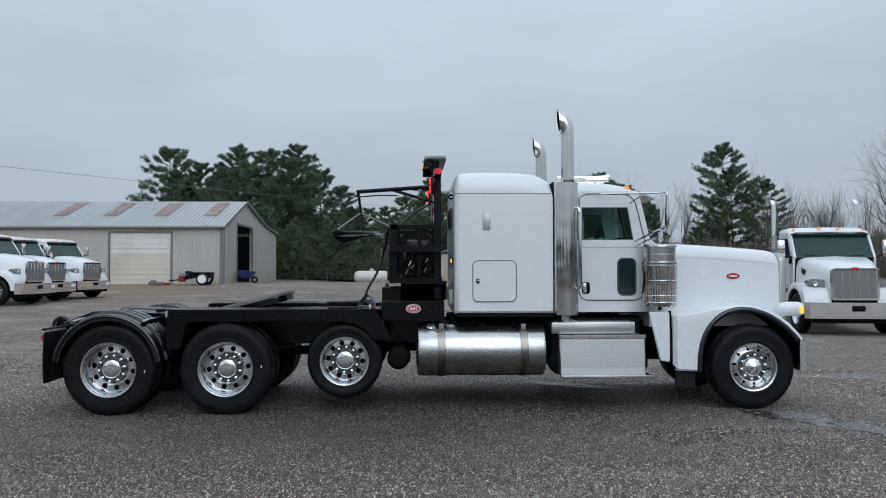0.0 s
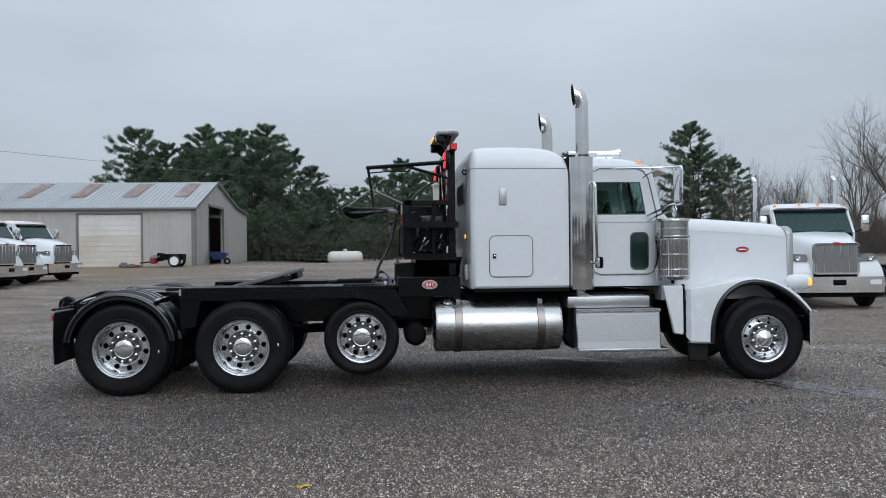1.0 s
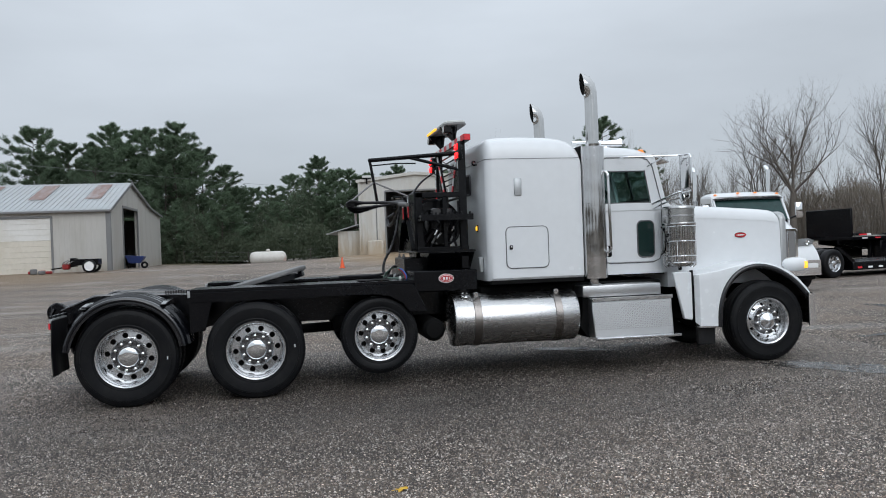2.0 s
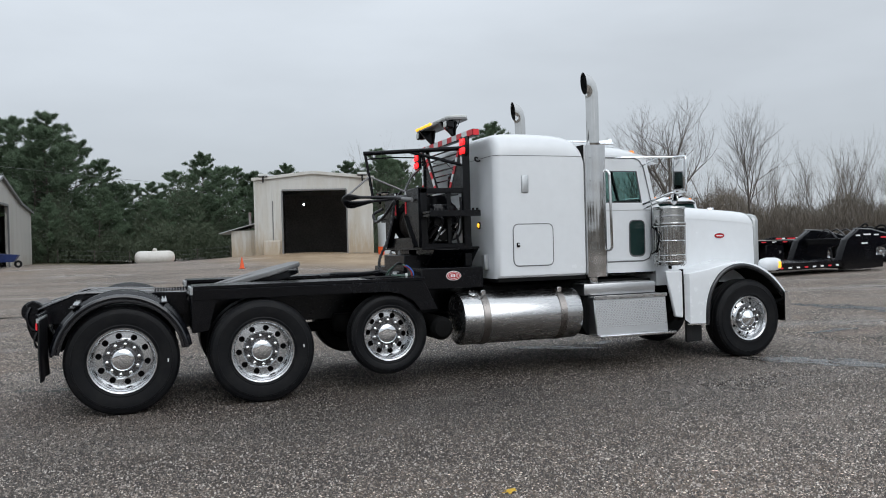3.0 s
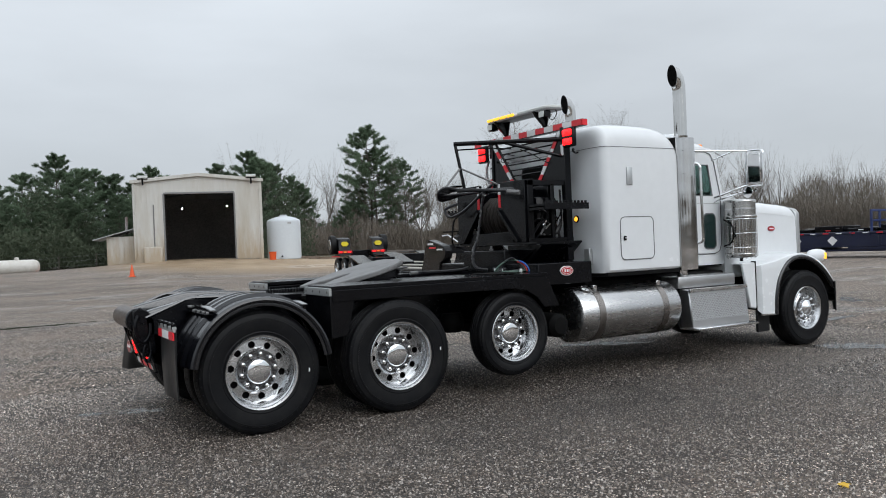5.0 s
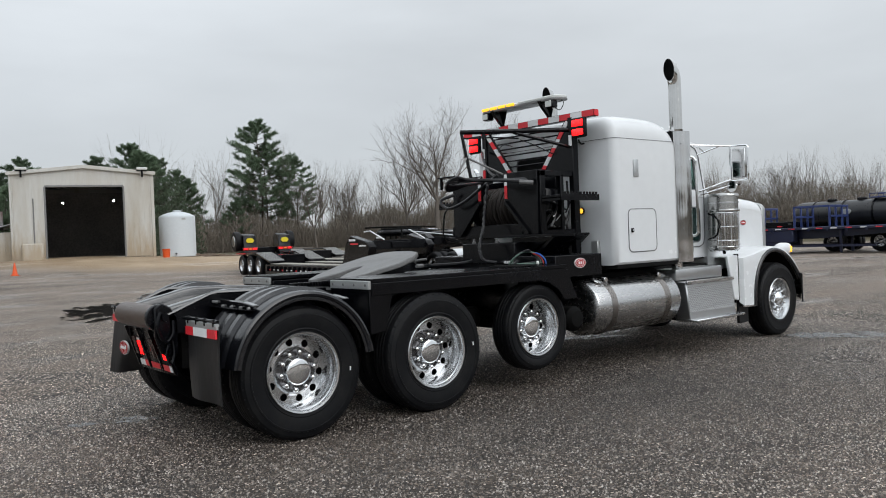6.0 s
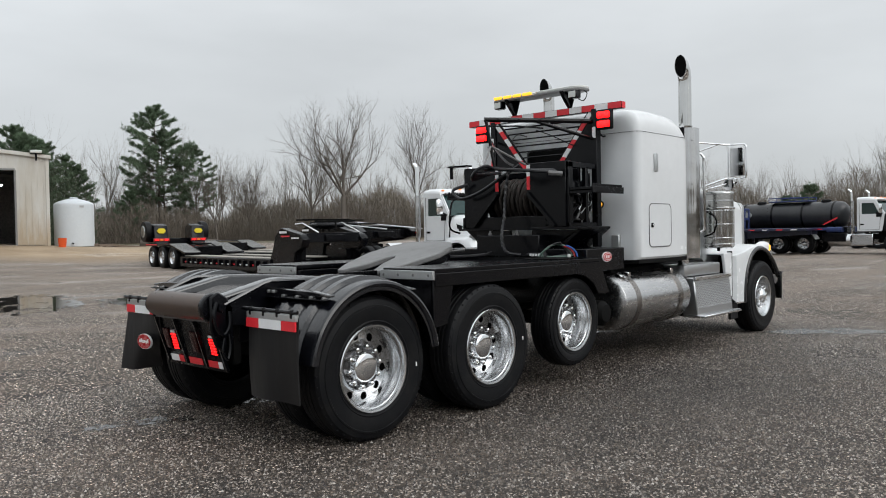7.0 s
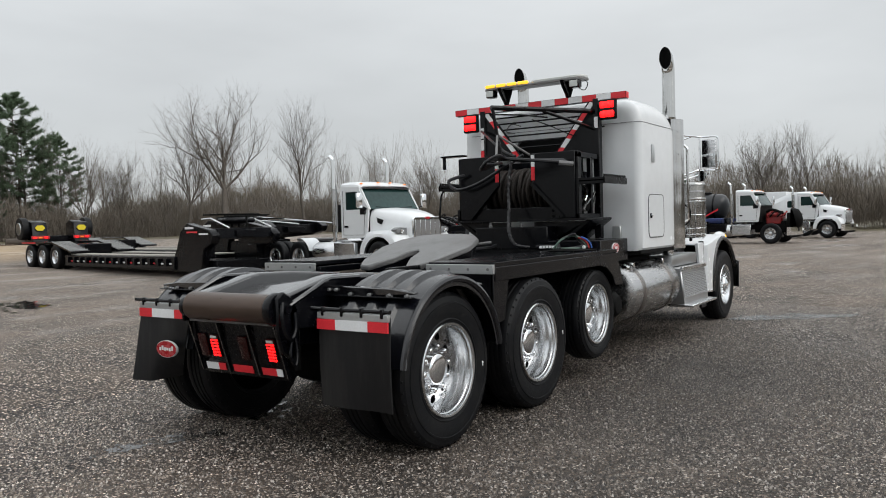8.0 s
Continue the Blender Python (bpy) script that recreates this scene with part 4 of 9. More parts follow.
def narrowed(obs):
    """Draw parts of the cab in towards the tractor's middle."""
    for ob in obs:
        for v in ob.data.vertices:
            x, y, z = v.co[0] + 3.6, v.co[1] + C, v.co[2]
            y2 = C + (y - C) * NARROW
            near0, near1 = min(y, 2 * C - y), min(y2, 2 * C - y2)
            f = (near1 + 9.2) / (near0 + 9.2)
            v.co = (3.5 + (x - 3.5) * f - 3.6, y2 - C, 1.65 + (z - 1.65) * f)


before_cab = set(bpy.data.objects)


def cab_side():
    """The side wall of the cab as strips round its window."""
    y0, y1 = 0.075, 0.115
    bm = prism([(5.12, 1.15), (6.22, 1.15), (6.22, 1.60), (6.25, 2.00), (5.12, 2.00)], "y", y0, y1)
    prism([(5.12, 2.00), (5.45, 2.00), (5.45, 2.385), (5.12, 2.385)], "y", y0, y1, 0, bm)
    prism([(6.06, 2.00), (6.25, 2.00), (6.14, 2.385), (5.99, 2.385)], "y", y0, y1, 0, bm)
    prism([(5.12, 2.385), (6.14, 2.385), (6.10, 2.52), (6.02, 2.575), (5.12, 2.575)], "y", y0, y1, 0, bm)
    return bm


cabs = both("cab_side", cab_side, WHITE, "white cab side")


def roof_ring(x, z, drop):
    out = [(x, 0.075, 2.56 - drop), (x, 0.085, 2.60 - drop), (x, 0.12, z - 0.06), (x, 0.20, z - 0.025), (x, 0.40, z), (x, 0.75, z + 0.018), (x, C, z + 0.022)]
    return out + [(px, 2 * C - py, pz) for px, py, pz in out[-2::-1]]


on("cab_roof", loft([roof_ring(5.12, 2.69, 0), roof_ring(5.5, 2.715, 0), roof_ring(5.8, 2.70, 0), roof_ring(5.95, 2.675, 0), roof_ring(6.06, 2.635, 0.01), roof_ring(6.12, 2.59, 0.03)], thick=0.02), WHITE, "white cab roof")
on("cab_back", box((5.12, 0.10, 1.15), (5.16, 2.10, 2.66), 0.004), WHITE)
on("cab_floor", box((5.14, 0.12, 1.13), (6.22, 2.08, 1.18)), DARK)
on("windscreen_header", prism([(6.06, 2.56), (6.13, 2.58), (6.12, 2.51), (6.08, 2.50)], "y", 0.12, 2.08), WHITE)
both("windscreen_post", lambda: prism([(6.09, 2.55), (6.135, 2.55), (6.265, 2.0), (6.20, 2.0)], "y", 0.085, 0.14, 0.004), WHITE)
on("windscreen_post", prism([(6.11, 2.55), (6.14, 2.55), (6.28, 2.0), (6.25, 2.0)], "y", C - 0.03, C + 0.03, 0.004), SEAM)
for s in (0, 1):
    pane = prism([(6.115, 2.53), (6.123, 2.53), (6.245, 2.01), (6.237, 2.01)], "y", 0.14, C - 0.03)
    w = on("windscreen", mirrored(pane) if s else pane, PANE)
    w.visible_shadow = False
on("sun_visor", prism([(6.12, 2.58), (6.14, 2.60), (6.36, 2.50), (6.35, 2.485)], "y", 0.16, 2.04, 0.003), STAINLESS, "bright metal sun visor")
on("cowl", prism([(6.10, 1.15), (6.36, 1.15), (6.36, 1.93), (6.28, 2.01), (6.20, 2.01)], "y", 0.09, 2.11, 0.01), WHITE)
for s, ob in enumerate(cabs):
    def side(bm):
        return mirrored(bm) if s else bm
    pane = on("door_window", side(prism([(5.45, 2.00), (6.065, 2.00), (5.995, 2.39), (5.45, 2.39)], "y", 0.092, 0.098)), PANE, "clear door window", parent=ob)
    pane.visible_shadow = False
    on("window_seal", side(tube([(5.452, 0.076, 2.004), (6.058, 0.076, 2.004), (5.99, 0.076, 2.382), (5.452, 0.076, 2.382)], 0.008, 6, True)), SEAM, parent=ob)
    on("door_panel", side(prism(rounded(5.41, 6.175, 1.295, 1.995, 0.10), "y", 0.066, 0.08, 0.004)), WHITE, parent=ob)
    seam = [(5.415, 0.066, 2.50), (5.405, 0.066, 1.40), (5.43, 0.066, 1.32), (5.51, 0.066, 1.285), (6.06, 0.066, 1.285), (6.15, 0.066, 1.32), (6.188, 0.066, 1.42), (6.192, 0.066, 2.00), (6.09, 0.066, 2.43), (6.03, 0.066, 2.515), (5.95, 0.066, 2.545), (5.50, 0.066, 2.545)]
    on("door_seam", side(tube(seam, 0.006, 6, True)), SEAM, parent=ob)
    on("lower_window", side(prism(rounded(5.875, 6.075, 1.355, 1.775, 0.055), "y", 0.058, 0.07, 0.002)), GLASS, "dark lower view window", parent=ob)
    on("lower_window_seal", side(tube([(x, 0.061, z) for x, z in rounded(5.868, 6.082, 1.348, 1.782, 0.06)], 0.008, 6, True)), SEAM, parent=ob)
    on("handle_recess", side(prism(rounded(5.44, 5.535, 1.365, 1.50, 0.025), "y", 0.060, 0.07)), BLACK, parent=ob)
    on("door_handle", side(box((5.452, 0.045, 1.375), (5.492, 0.062, 1.49), 0.010, None, 2)), CHROME, "chrome door handle", parent=ob)
    on("door_line", side(box((5.42, 0.0615, 1.905), (6.18, 0.0635, 1.912))), TRIMGREY, parent=ob)
    on("kick_panel", side(prism([(6.235, 1.145), (6.475, 1.145), (6.48, 0.60), (6.475, 0.555), (6.36, 0.575)], "y", 0.04, 0.09, 0.012)), WHITE, parent=ob)
    on("kick_seal", side(box((6.479, 0.045, 0.55), (6.497, 0.11, 1.16), 0.004)), DARK, parent=ob)
# cab inside
on("dashboard", prism([(5.98, 1.55), (6.18, 1.55), (6.20, 2.02), (6.05, 2.06), (5.95, 1.95)], "y", 0.13, 2.07, 0.02), SEAT)
wheel_pts = [(5.88 + 0.07 * math.sin(a), 0.62 + 1.0 + 0.22 * math.cos(a), 2.03 + 0.20 * math.sin(a)) for a in [2 * math.pi * k / 24 for k in range(24)]]
on("steering_wheel", tube(wheel_pts, 0.016, 6, True), BLACK)
for y in (0.55, 1.65):
    on("cab_seat", box((5.30, y - 0.24, 1.45), (5.72, y + 0.24, 1.62), 0.05, None, 2), SEAT)
    on("cab_seat_back", box((5.22, y - 0.24, 1.58), (5.36, y + 0.24, 2.30), 0.05, None, 2), SEAT)

narrowed([o for o in bpy.data.objects if o not in before_cab and o.type == "MESH" and o.name.split(".")[0] not in ("kick_panel", "kick_seal")])
for s, ob in enumerate(cabs):
    bar_b = tube(spline([(5.34, 0.34, 2.375), (5.375, 0.0, 2.378), (5.385, -0.075, 2.34), (5.39, -0.083, 2.25), (5.40, -0.083, 1.55), (5.40, -0.075, 1.455), (5.385, 0.0, 1.425), (5.34, 0.34, 1.43)], 4), 0.016, 10)
    on("grab_bar", mirrored(bar_b) if s else bar_b, CHROME, "chrome grab bar", parent=ob)

# hood


def hood_ring(x, z, hw, low=0.95):
    r = 0.13
    out = [(x, C - hw - 0.015, low), (x, C - hw - 0.006, 1.30), (x, C - hw, 1.60), (x, C - hw + 0.004, z - r - 0.02)]
    for i in range(0, 7):
        t = radians(90 * i / 6)
        out.append((x, C - hw + r - r * math.cos(t), z - r + r * math.sin(t) - 0.004 * (6 - i)))
    out += [(x, C - hw * 0.55, z + 0.012), (x, C, z + 0.02)]
    return out + [(px, 2 * C - py, pz) for px, py, pz in out[-2::-1]]


HOOD = [(6.34, 1.965, 0.690), (6.60, 1.965, 0.675), (7.0, 1.95, 0.635), (7.4, 1.925, 0.590), (7.8, 1.895, 0.565), (7.93, 1.88, 0.560), (7.98, 1.865, 0.558), (8.02, 1.83, 0.555)]


def hood_side(x):
    """Where the hood's near side stands at x."""
    for (x0, _, w0), (x1, _, w1) in zip(HOOD, HOOD[1:]):
        if x <= x1:
            return C - (w0 + (w1 - w0) * (x - x0) / (x1 - x0))
    return C - 0.555


hood = on("hood", loft([hood_ring(x, z, w) for x, z, w in HOOD], cap=True), WHITE, "white long-nose hood")
for s in (0, 1):
    y = 0.482
    rim_b = prism(ellipse(7.42, 1.567, 0.088, 0.036), "y", 0.498, 0.522)
    face_b = prism(ellipse(7.42, 1.567, 0.081, 0.030), "y", 0.495, 0.501)
    bar_b = prism(ellipse(7.42, 1.567, 0.060, 0.008), "y", 0.493, 0.498)
    for nm, bm, mm in (("badge", rim_b, CHROME), ("badge_face", face_b, RED_BADGE), ("badge_bar", bar_b, WHITE_BADGE)):
        bmesh.ops.transform(bm, matrix=Matrix.Translation((7.42, 0.51, 1.57)) @ Matrix.Rotation(radians(5.0), 4, "Z") @ Matrix.Translation((-7.42, -0.51, -1.57)), verts=bm.verts[:])
        on(nm, mirrored(bm) if s else bm, mm, "red oval badge" if nm == "badge" else "", parent=hood)
shell = bmesh.new()
prism([(C - 0.562, 1.02), (C - 0.562, 1.77), (C - 0.52, 1.83), (C - 0.42, 1.86), (C + 0.42, 1.86), (C + 0.52, 1.83), (C + 0.562, 1.77), (C + 0.562, 1.02)], "x", 8.015, 8.11, 0.012, shell)
grille = on("grille_surround", shell, TRIMGREY, "satin metal radiator surround")
on("grille_mesh", box((8.107, 0.60, 1.07), (8.119, 1.60, 1.77), 0.004), STEEL_TRIM, parent=grille)
for k in range(9):
    on("grille_bar", box((8.115, 0.61 + 0.12 * k, 1.08), (8.129, 0.626 + 0.12 * k, 1.76), 0.003), CHROME, parent=grille)
# front fenders
ARCH = [(6.82, 0.47), (6.828, 0.66), (6.862, 0.82), (6.92, 0.95), (7.02, 1.07), (7.14, 1.148), (7.28, 1.185), (7.44, 1.180), (7.61, 1.13), (7.77, 1.04), (7.90, 0.93), (8.00, 0.82), (8.05, 0.76)]


def crown(x):
    pts = [(6.50, 1.12), (6.80, 1.155), (7.02, 1.20), (7.20, 1.238), (7.35, 1.248), (7.50, 1.232), (7.65, 1.188), (7.80, 1.11), (7.93, 1.01), (8.03, 0.89), (8.09, 0.80)]
    for (x0, z0), (x1, z1) in zip(pts, pts[1:]):
        if x <= x1:
            return z0 + (z1 - z0) * (x - x0) / (x1 - x0)
    return pts[-1][1]


def fender():
    rows = []
    for x, zl in [(6.515, 0.53), (6.56, 0.475), (6.66, 0.462)] + ARCH:
        zc = crown(x)
        hug = hood_side(x) + 0.004
        tuck = 0.05 if x < 6.54 else 0.0
        top = max(zc - 0.02, zl + 0.03)
        low = max(top - 0.09, zl + 0.012)
        # a nearly level top from the hood's side out to the lip
        p0, p1, p2, p3 = (hug + 0.006, top + 0.018), (hug - 0.10, top + 0.016), (0.14 + tuck, top + 0.012), (0.036 + tuck, top + 0.002)
        row = [(x, hug + 0.03, top + 0.020)]
        for k in range(13):
            u = k / 12
            c0, c1, c2, c3 = (1 - u) ** 3, 3 * u * (1 - u) ** 2, 3 * u * u * (1 - u), u ** 3
            row.append((x, c0 * p0[0] + c1 * p1[0] + c2 * p2[0] + c3 * p3[0], c0 * p0[1] + c1 * p1[1] + c2 * p2[1] + c3 * p3[1]))
        row += [(x, 0.022 + tuck, top - 0.006), (x, 0.015 + tuck, (top + low) / 2 - 0.005), (x, 0.014 + tuck, low)]
        rows.append(row + [(x, 0.013 + tuck, (low + zl) / 2), (x, 0.012 + tuck, zl)])
    return loft(rows, thick=0.012)


both("front_fender", fender, WHITE, "white front fender")
both("fender_trim", lambda: tube(spline([(x, 0.022, z - 0.012) for x, z in ARCH], 3), 0.034, 10), POLY, "black fender edge trim")
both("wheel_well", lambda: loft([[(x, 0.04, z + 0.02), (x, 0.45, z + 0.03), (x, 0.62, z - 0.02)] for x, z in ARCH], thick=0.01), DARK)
both("fender_foot", lambda: prism([(6.50, 0.475), (6.56, 0.462), (6.83, 0.452), (6.83, 0.47), (6.56, 0.482)], "y", 0.01, 0.09), ALLOY)
both("splash_flap", lambda: box((6.56, 0.10, 0.24), (6.80, 0.14, 0.56), 0.01), FLAP)

# bumper and head lamps


def bumper_ring(z):
    return [(7.985, -0.055, z), (8.04, -0.06, z), (8.095, -0.04, z), (8.135, 0.08, z), (8.19, 0.5, z), (8.21, C, z), (8.19, 1.7, z), (8.135, 2.12, z), (8.095, 2.24, z), (8.04, 2.26, z), (7.985, 2.255, z)]


on("bumper", loft([bumper_ring(0.42), bumper_ring(0.55), bumper_ring(0.70), bumper_ring(0.815)], thick=0.02), CHROME, "chrome front bumper")


def lamp_pod():
    return loft([[(x, 0.24 + r * 0.72 * math.cos(2 * math.pi * k / 16), 1.168 + dz + 0.84 * r * math.sin(2 * math.pi * k / 16)) for k in range(16)] for x, r, dz in
                 ((7.84, 0.03, 0.01), (7.88, 0.08, 0.008), (7.96, 0.102, 0.004), (8.10, 0.104, 0.0), (8.14, 0.094, 0.0))], closed=True, cap=True)


pods = both("headlamp_pod", lamp_pod, WHITE, "white headlamp pod with amber turn lamp")
for s, ob in enumerate(pods):
    bm = box((8.13, 0.185, 1.10), (8.165, 0.30, 1.235), 0.02, None, 2)
    on("headlamp_lens", mirrored(bm) if s else bm, CLEAR_LENS, parent=ob)
    bm = box((8.095, 0.160, 1.118), (8.145, 0.190, 1.205), 0.012, None, 2)
    on("turn_lamp", mirrored(bm) if s else bm, AMBER_LAMP, "lit amber turn lamp", parent=ob)
    bm = tube([(7.98, 0.28, 1.12), (7.98, 0.42, 1.06), (7.98, 0.56, 1.04)], 0.02, 8)
    on("pod_bracket", mirrored(bm) if s else bm, CHROME, parent=ob)

# exhaust stacks


STACK_CUTS = [((5.208, 2.5), (5.362, 2.5)), ((5.208, 3.0), (5.362, 3.0)), ((5.208, 3.16), (5.362, 3.16)), ((5.208, 3.24), (5.358, 3.33)), ((5.206, 3.27), (5.335, 3.43)), ((5.200, 3.285), (5.275, 3.515)), ((5.192, 3.290), (5.166, 3.558))]


def stack_pipe():
    rows = []
    for l, r in STACK_CUTS:
        rows.append([((l[0] + r[0]) / 2 + (r[0] - l[0]) / 2 * math.cos(a), 0.10 + 0.077 * math.sin(a), (l[1] + r[1]) / 2 + (r[1] - l[1]) / 2 * math.cos(a)) for a in [2 * math.pi * k / 28 for k in range(28)]])
    return loft(rows, closed=True, thick=0.004)


stacks = both("exhaust_pipe", stack_pipe, STACK, "tall chrome exhaust stack with turned-back tip")
for s, ob in enumerate(stacks):
    def side(bm):
        return mirrored(bm) if s else bm
    mouth = bmesh.new()
    mouth.faces.new([mouth.verts.new((5.182 - 0.012 * math.cos(a), 0.10 + 0.072 * math.sin(a), 3.424 + 0.128 * math.cos(a))) for a in [2 * math.pi * k / 28 for k in range(28)]])
    bmesh.ops.solidify(mouth, geom=mouth.faces[:], thickness=0.01)
    on("stack_mouth", side(mouth), DARK, parent=ob)
    shield = [[(5.247 + 0.148 * math.cos(radians(a)), 0.045 + 0.125 * math.sin(radians(a)), z) for a in range(170, 371, 5)] for z in (1.12, 1.5, 2.0, 2.4, 2.672)]
    on("heat_shield", side(loft(shield, thick=0.006)), STAINLESS, "mirror-bright stainless heat shield", parent=ob)
    on("muffler", side(lathe([(0, 0), (0.10, 0), (0.115, 0.02), (0.115, 1.48), (0.08, 1.54), (0, 1.54)], (5.25, 0.13, 1.13), "z", 24)), BRUSHED, parent=ob)
    on("elbow", side(tube(spline([(5.25, 0.13, 1.14), (5.26, 0.13, 1.04), (5.34, 0.18, 0.99), (5.45, 0.3, 0.98)], 4), 0.065, 14)), STAINLESS, parent=ob)
    on("shield_strap", side(lathe([(0.082, -0.02), (0.085, 0.02)], (5.285, 0.10, 2.69), "z", 20)), STAINLESS, parent=ob)
    for z in (1.30, 1.52, 1.75, 2.0, 2.25, 2.52):
        on("shield_bolt", side(lathe([(0, -0.008), (0.006, -0.007), (0.008, 0)], (5.150, -0.048, z), "y", 8)), STEEL_TRIM, parent=ob)

# air cleaners


def air_cleaner():
    prof = [(0, 0), (0.145, 0.0), (0.168, 0.008), (0.180, 0.03), (0.180, 0.50), (0.204, 0.505), (0.208, 0.517), (0.204, 0.532), (0.190, 0.538), (0.190, 0.70), (0.200, 0.706), (0.200, 0.722), (0.190, 0.735), (0.0, 0.752)]
    return lathe(prof, (AX, 0.19, AZ), "z", 48)


AX, AZ = 6.405, 1.21
cleaners = both("air_cleaner", air_cleaner, SPUN, "chrome external air cleaner canister")
for s, ob in enumerate(cleaners):
    def side(bm):
        return mirrored(bm) if s else bm
    for z in (1.26, 1.34, 1.52, 1.70):
        on("cage_ring", side(tube([(AX + 0.198 * math.cos(radians(a)), 0.19 + 0.198 * math.sin(radians(a)), z) for a in range(0, 360, 12)], 0.0042, 6, True)), CHROME, parent=ob)
    for a in range(0, 360, 24):
        p = (AX + 0.198 * math.cos(radians(a)), 0.19 + 0.198 * math.sin(radians(a)))
        q = (AX + 0.162 * math.cos(radians(a)), 0.19 + 0.162 * math.sin(radians(a)))
        on("cage_rod", side(tube([(p[0], p[1], 1.72), (p[0], p[1], 1.235), (q[0], q[1], 1.20)], 0.0032, 5)), CHROME, parent=ob)
    for a in range(185, 356, 10):
        on("barrel_rib", side(tube([(AX + 0.180 * math.cos(radians(a)), 0.19 + 0.180 * math.sin(radians(a)), z) for z in (1.25, 1.70)], 0.008, 6)), CHROME, parent=ob)
    on("clamp_band", side(lathe([(0.190, -0.012), (0.197, -0.010), (0.197, 0.010), (0.190, 0.012)], (AX, 0.19, 1.83), "z", 40)), ALLOY, parent=ob)
    on("intake_pipe", side(tube(spline([(6.46, 0.24, 1.50), (6.47, 0.4, 1.50), (6.50, 0.55, 1.50)], 4), 0.08, 14)), BLACK, parent=ob)
    on("drain_cup", side(lathe([(0, -0.05), (0.02, -0.045), (0.025, 0.0)], (AX, 0.19, AZ), "z", 12)), BLACK, parent=ob)
    on("cleaner_bracket", side(tube(spline([(6.22, 0.30, 1.36), (6.20, 0.16, 1.42), (6.205, 0.14, 1.60), (6.23, 0.30, 1.70)], 4), 0.011, 8)), BLACK, parent=ob)

# mirrors


def mirror_arms():
    bm = tube(spline([(5.74, 0.34, 2.566), (5.76, 0.275, 2.566), (6.05, 0.16, 2.56), (6.34, 0.05, 2.555), (6.383, 0.0, 2.553), (6.384, -0.15, 2.548), (6.384, -0.19, 2.525), (6.384, -0.196, 2.46), (6.384, -0.196, 2.16), (6.384, -0.17, 2.115), (6.384, -0.06, 2.105)], 5), 0.012, 8)
    tube(spline([(6.383, 0.048, 2.555), (6.383, 0.048, 2.30), (6.383, 0.045, 2.02)], 4), 0.013, 8, False, bm)
    tube([(6.10, 0.36, 2.46), (6.20, 0.10, 2.55)], 0.009, 6, False, bm)
    tube(spline([(6.16, 0.38, 1.99), (6.22, 0.26, 2.03), (6.33, 0.09, 2.10), (6.383, 0.045, 2.115)], 4), 0.014, 8, False, bm)
    tube([(6.17, 0.40, 1.93), (6.24, 0.22, 1.99), (6.383, 0.045, 2.05)], 0.010, 6, False, bm)
    tube([(6.383, -0.06, 2.105), (6.383, 0.045, 2.105)], 0.010, 6, False, bm)
    return bm


mirs = both("mirror_arm", mirror_arms, CHROME, "chrome mirror arm and mirror")
for s, ob in enumerate(mirs):
    def side(bm):
        return mirrored(bm) if s else bm
    on("mirror_head", side(box((6.372, -0.172, 2.135), (6.412, 0.022, 2.52), 0.018, None, 3)), STAINLESS, parent=ob)
    on("mirror_glass", side(box((6.364, -0.162, 2.15), (6.371, 0.012, 2.505), 0.002)), CHROME, parent=ob)
    on("spot_mirror", side(lathe([(0, 0.03), (0.045, 0.025), (0.075, 0.004), (0.072, -0.004), (0, -0.008)], (6.37, 0.03, 2.035), "x", 20)), CHROME, parent=ob)
    on("spot_stem", side(tube([(6.375, 0.03, 2.035), (6.42, -0.06, 2.06)], 0.010, 6)), BLACK, parent=ob)

# horns and roof lamps
before_roof = set(bpy.data.objects)
for s, y in enumerate((0.62, 1.58)):
    horn = lathe([(0, 0.0), (0.022, 0.0), (0.020, 0.30), (0.024, 0.50), (0.034, 0.60), (0.052, 0.645), (0.054, 0.65), (0.045, 0.645), (0.0, 0.60)], (5.25 + 0.1 * s, y, 2.80), "x", 20)
    h = on("air_horn", horn, CHROME, "chrome roof air horn")
    for x in (5.35, 5.72):
        on("horn_foot", box((x, y - 0.012, 2.69), (x + 0.025, y + 0.012, 2.79), 0.003), CHROME, parent=h)
on("horn_manifold", lathe([(0, 0.0), (0.03, 0.02), (0.03, 0.30), (0, 0.32)], (5.55, 0.45, 2.755), "x", 14), CHROME)
for y in (0.28, 0.70, 1.10, 1.50, 1.92):
    on("roof_lamp", lathe([(0, 0.05), (0.03, 0.045), (0.045, 0.02), (0.05, 0)], (6.03, y, 2.645 if 0.4 < y < 1.8 else 2.615), "z", 14), AMBER, "amber roof marker lamp")
narrowed([o for o in bpy.data.objects if o not in before_roof and o.type == "MESH"])

# ---- winch rack behind the sleeper ----
rack = thing("winch_rack", "black steel winch and headache rack with hose boom", "winch", (3.5, C, 1.30))
RACK = pose(-3.5, -C, -1.30)


def rk(name, bm, mat, label="", parent=None, smooth=38):
    bmesh.ops.transform(bm, matrix=RACK, verts=bm.verts[:])
    return part(name, bm, mat, parent or rack, label, smooth)


def rk2(name, make, mat, label="", parents=(None, None)):
    return rk(name, make(), mat, label, parents[0]), rk(name, mirrored(make()), mat, label, parents[1])


rk("base_box", box((3.06, 0.68, 1.20), (3.32, 1.55, 1.435), 0.008), BLACK)
for y in (1.0, 1.38):
    rk("grease_fitting", lathe([(0.022, 0), (0.022, 0.03), (0.012, 0.035), (0.012, 0.06), (0, 0.062)], (3.10, y, 1.425), "z", 8), GREASY)
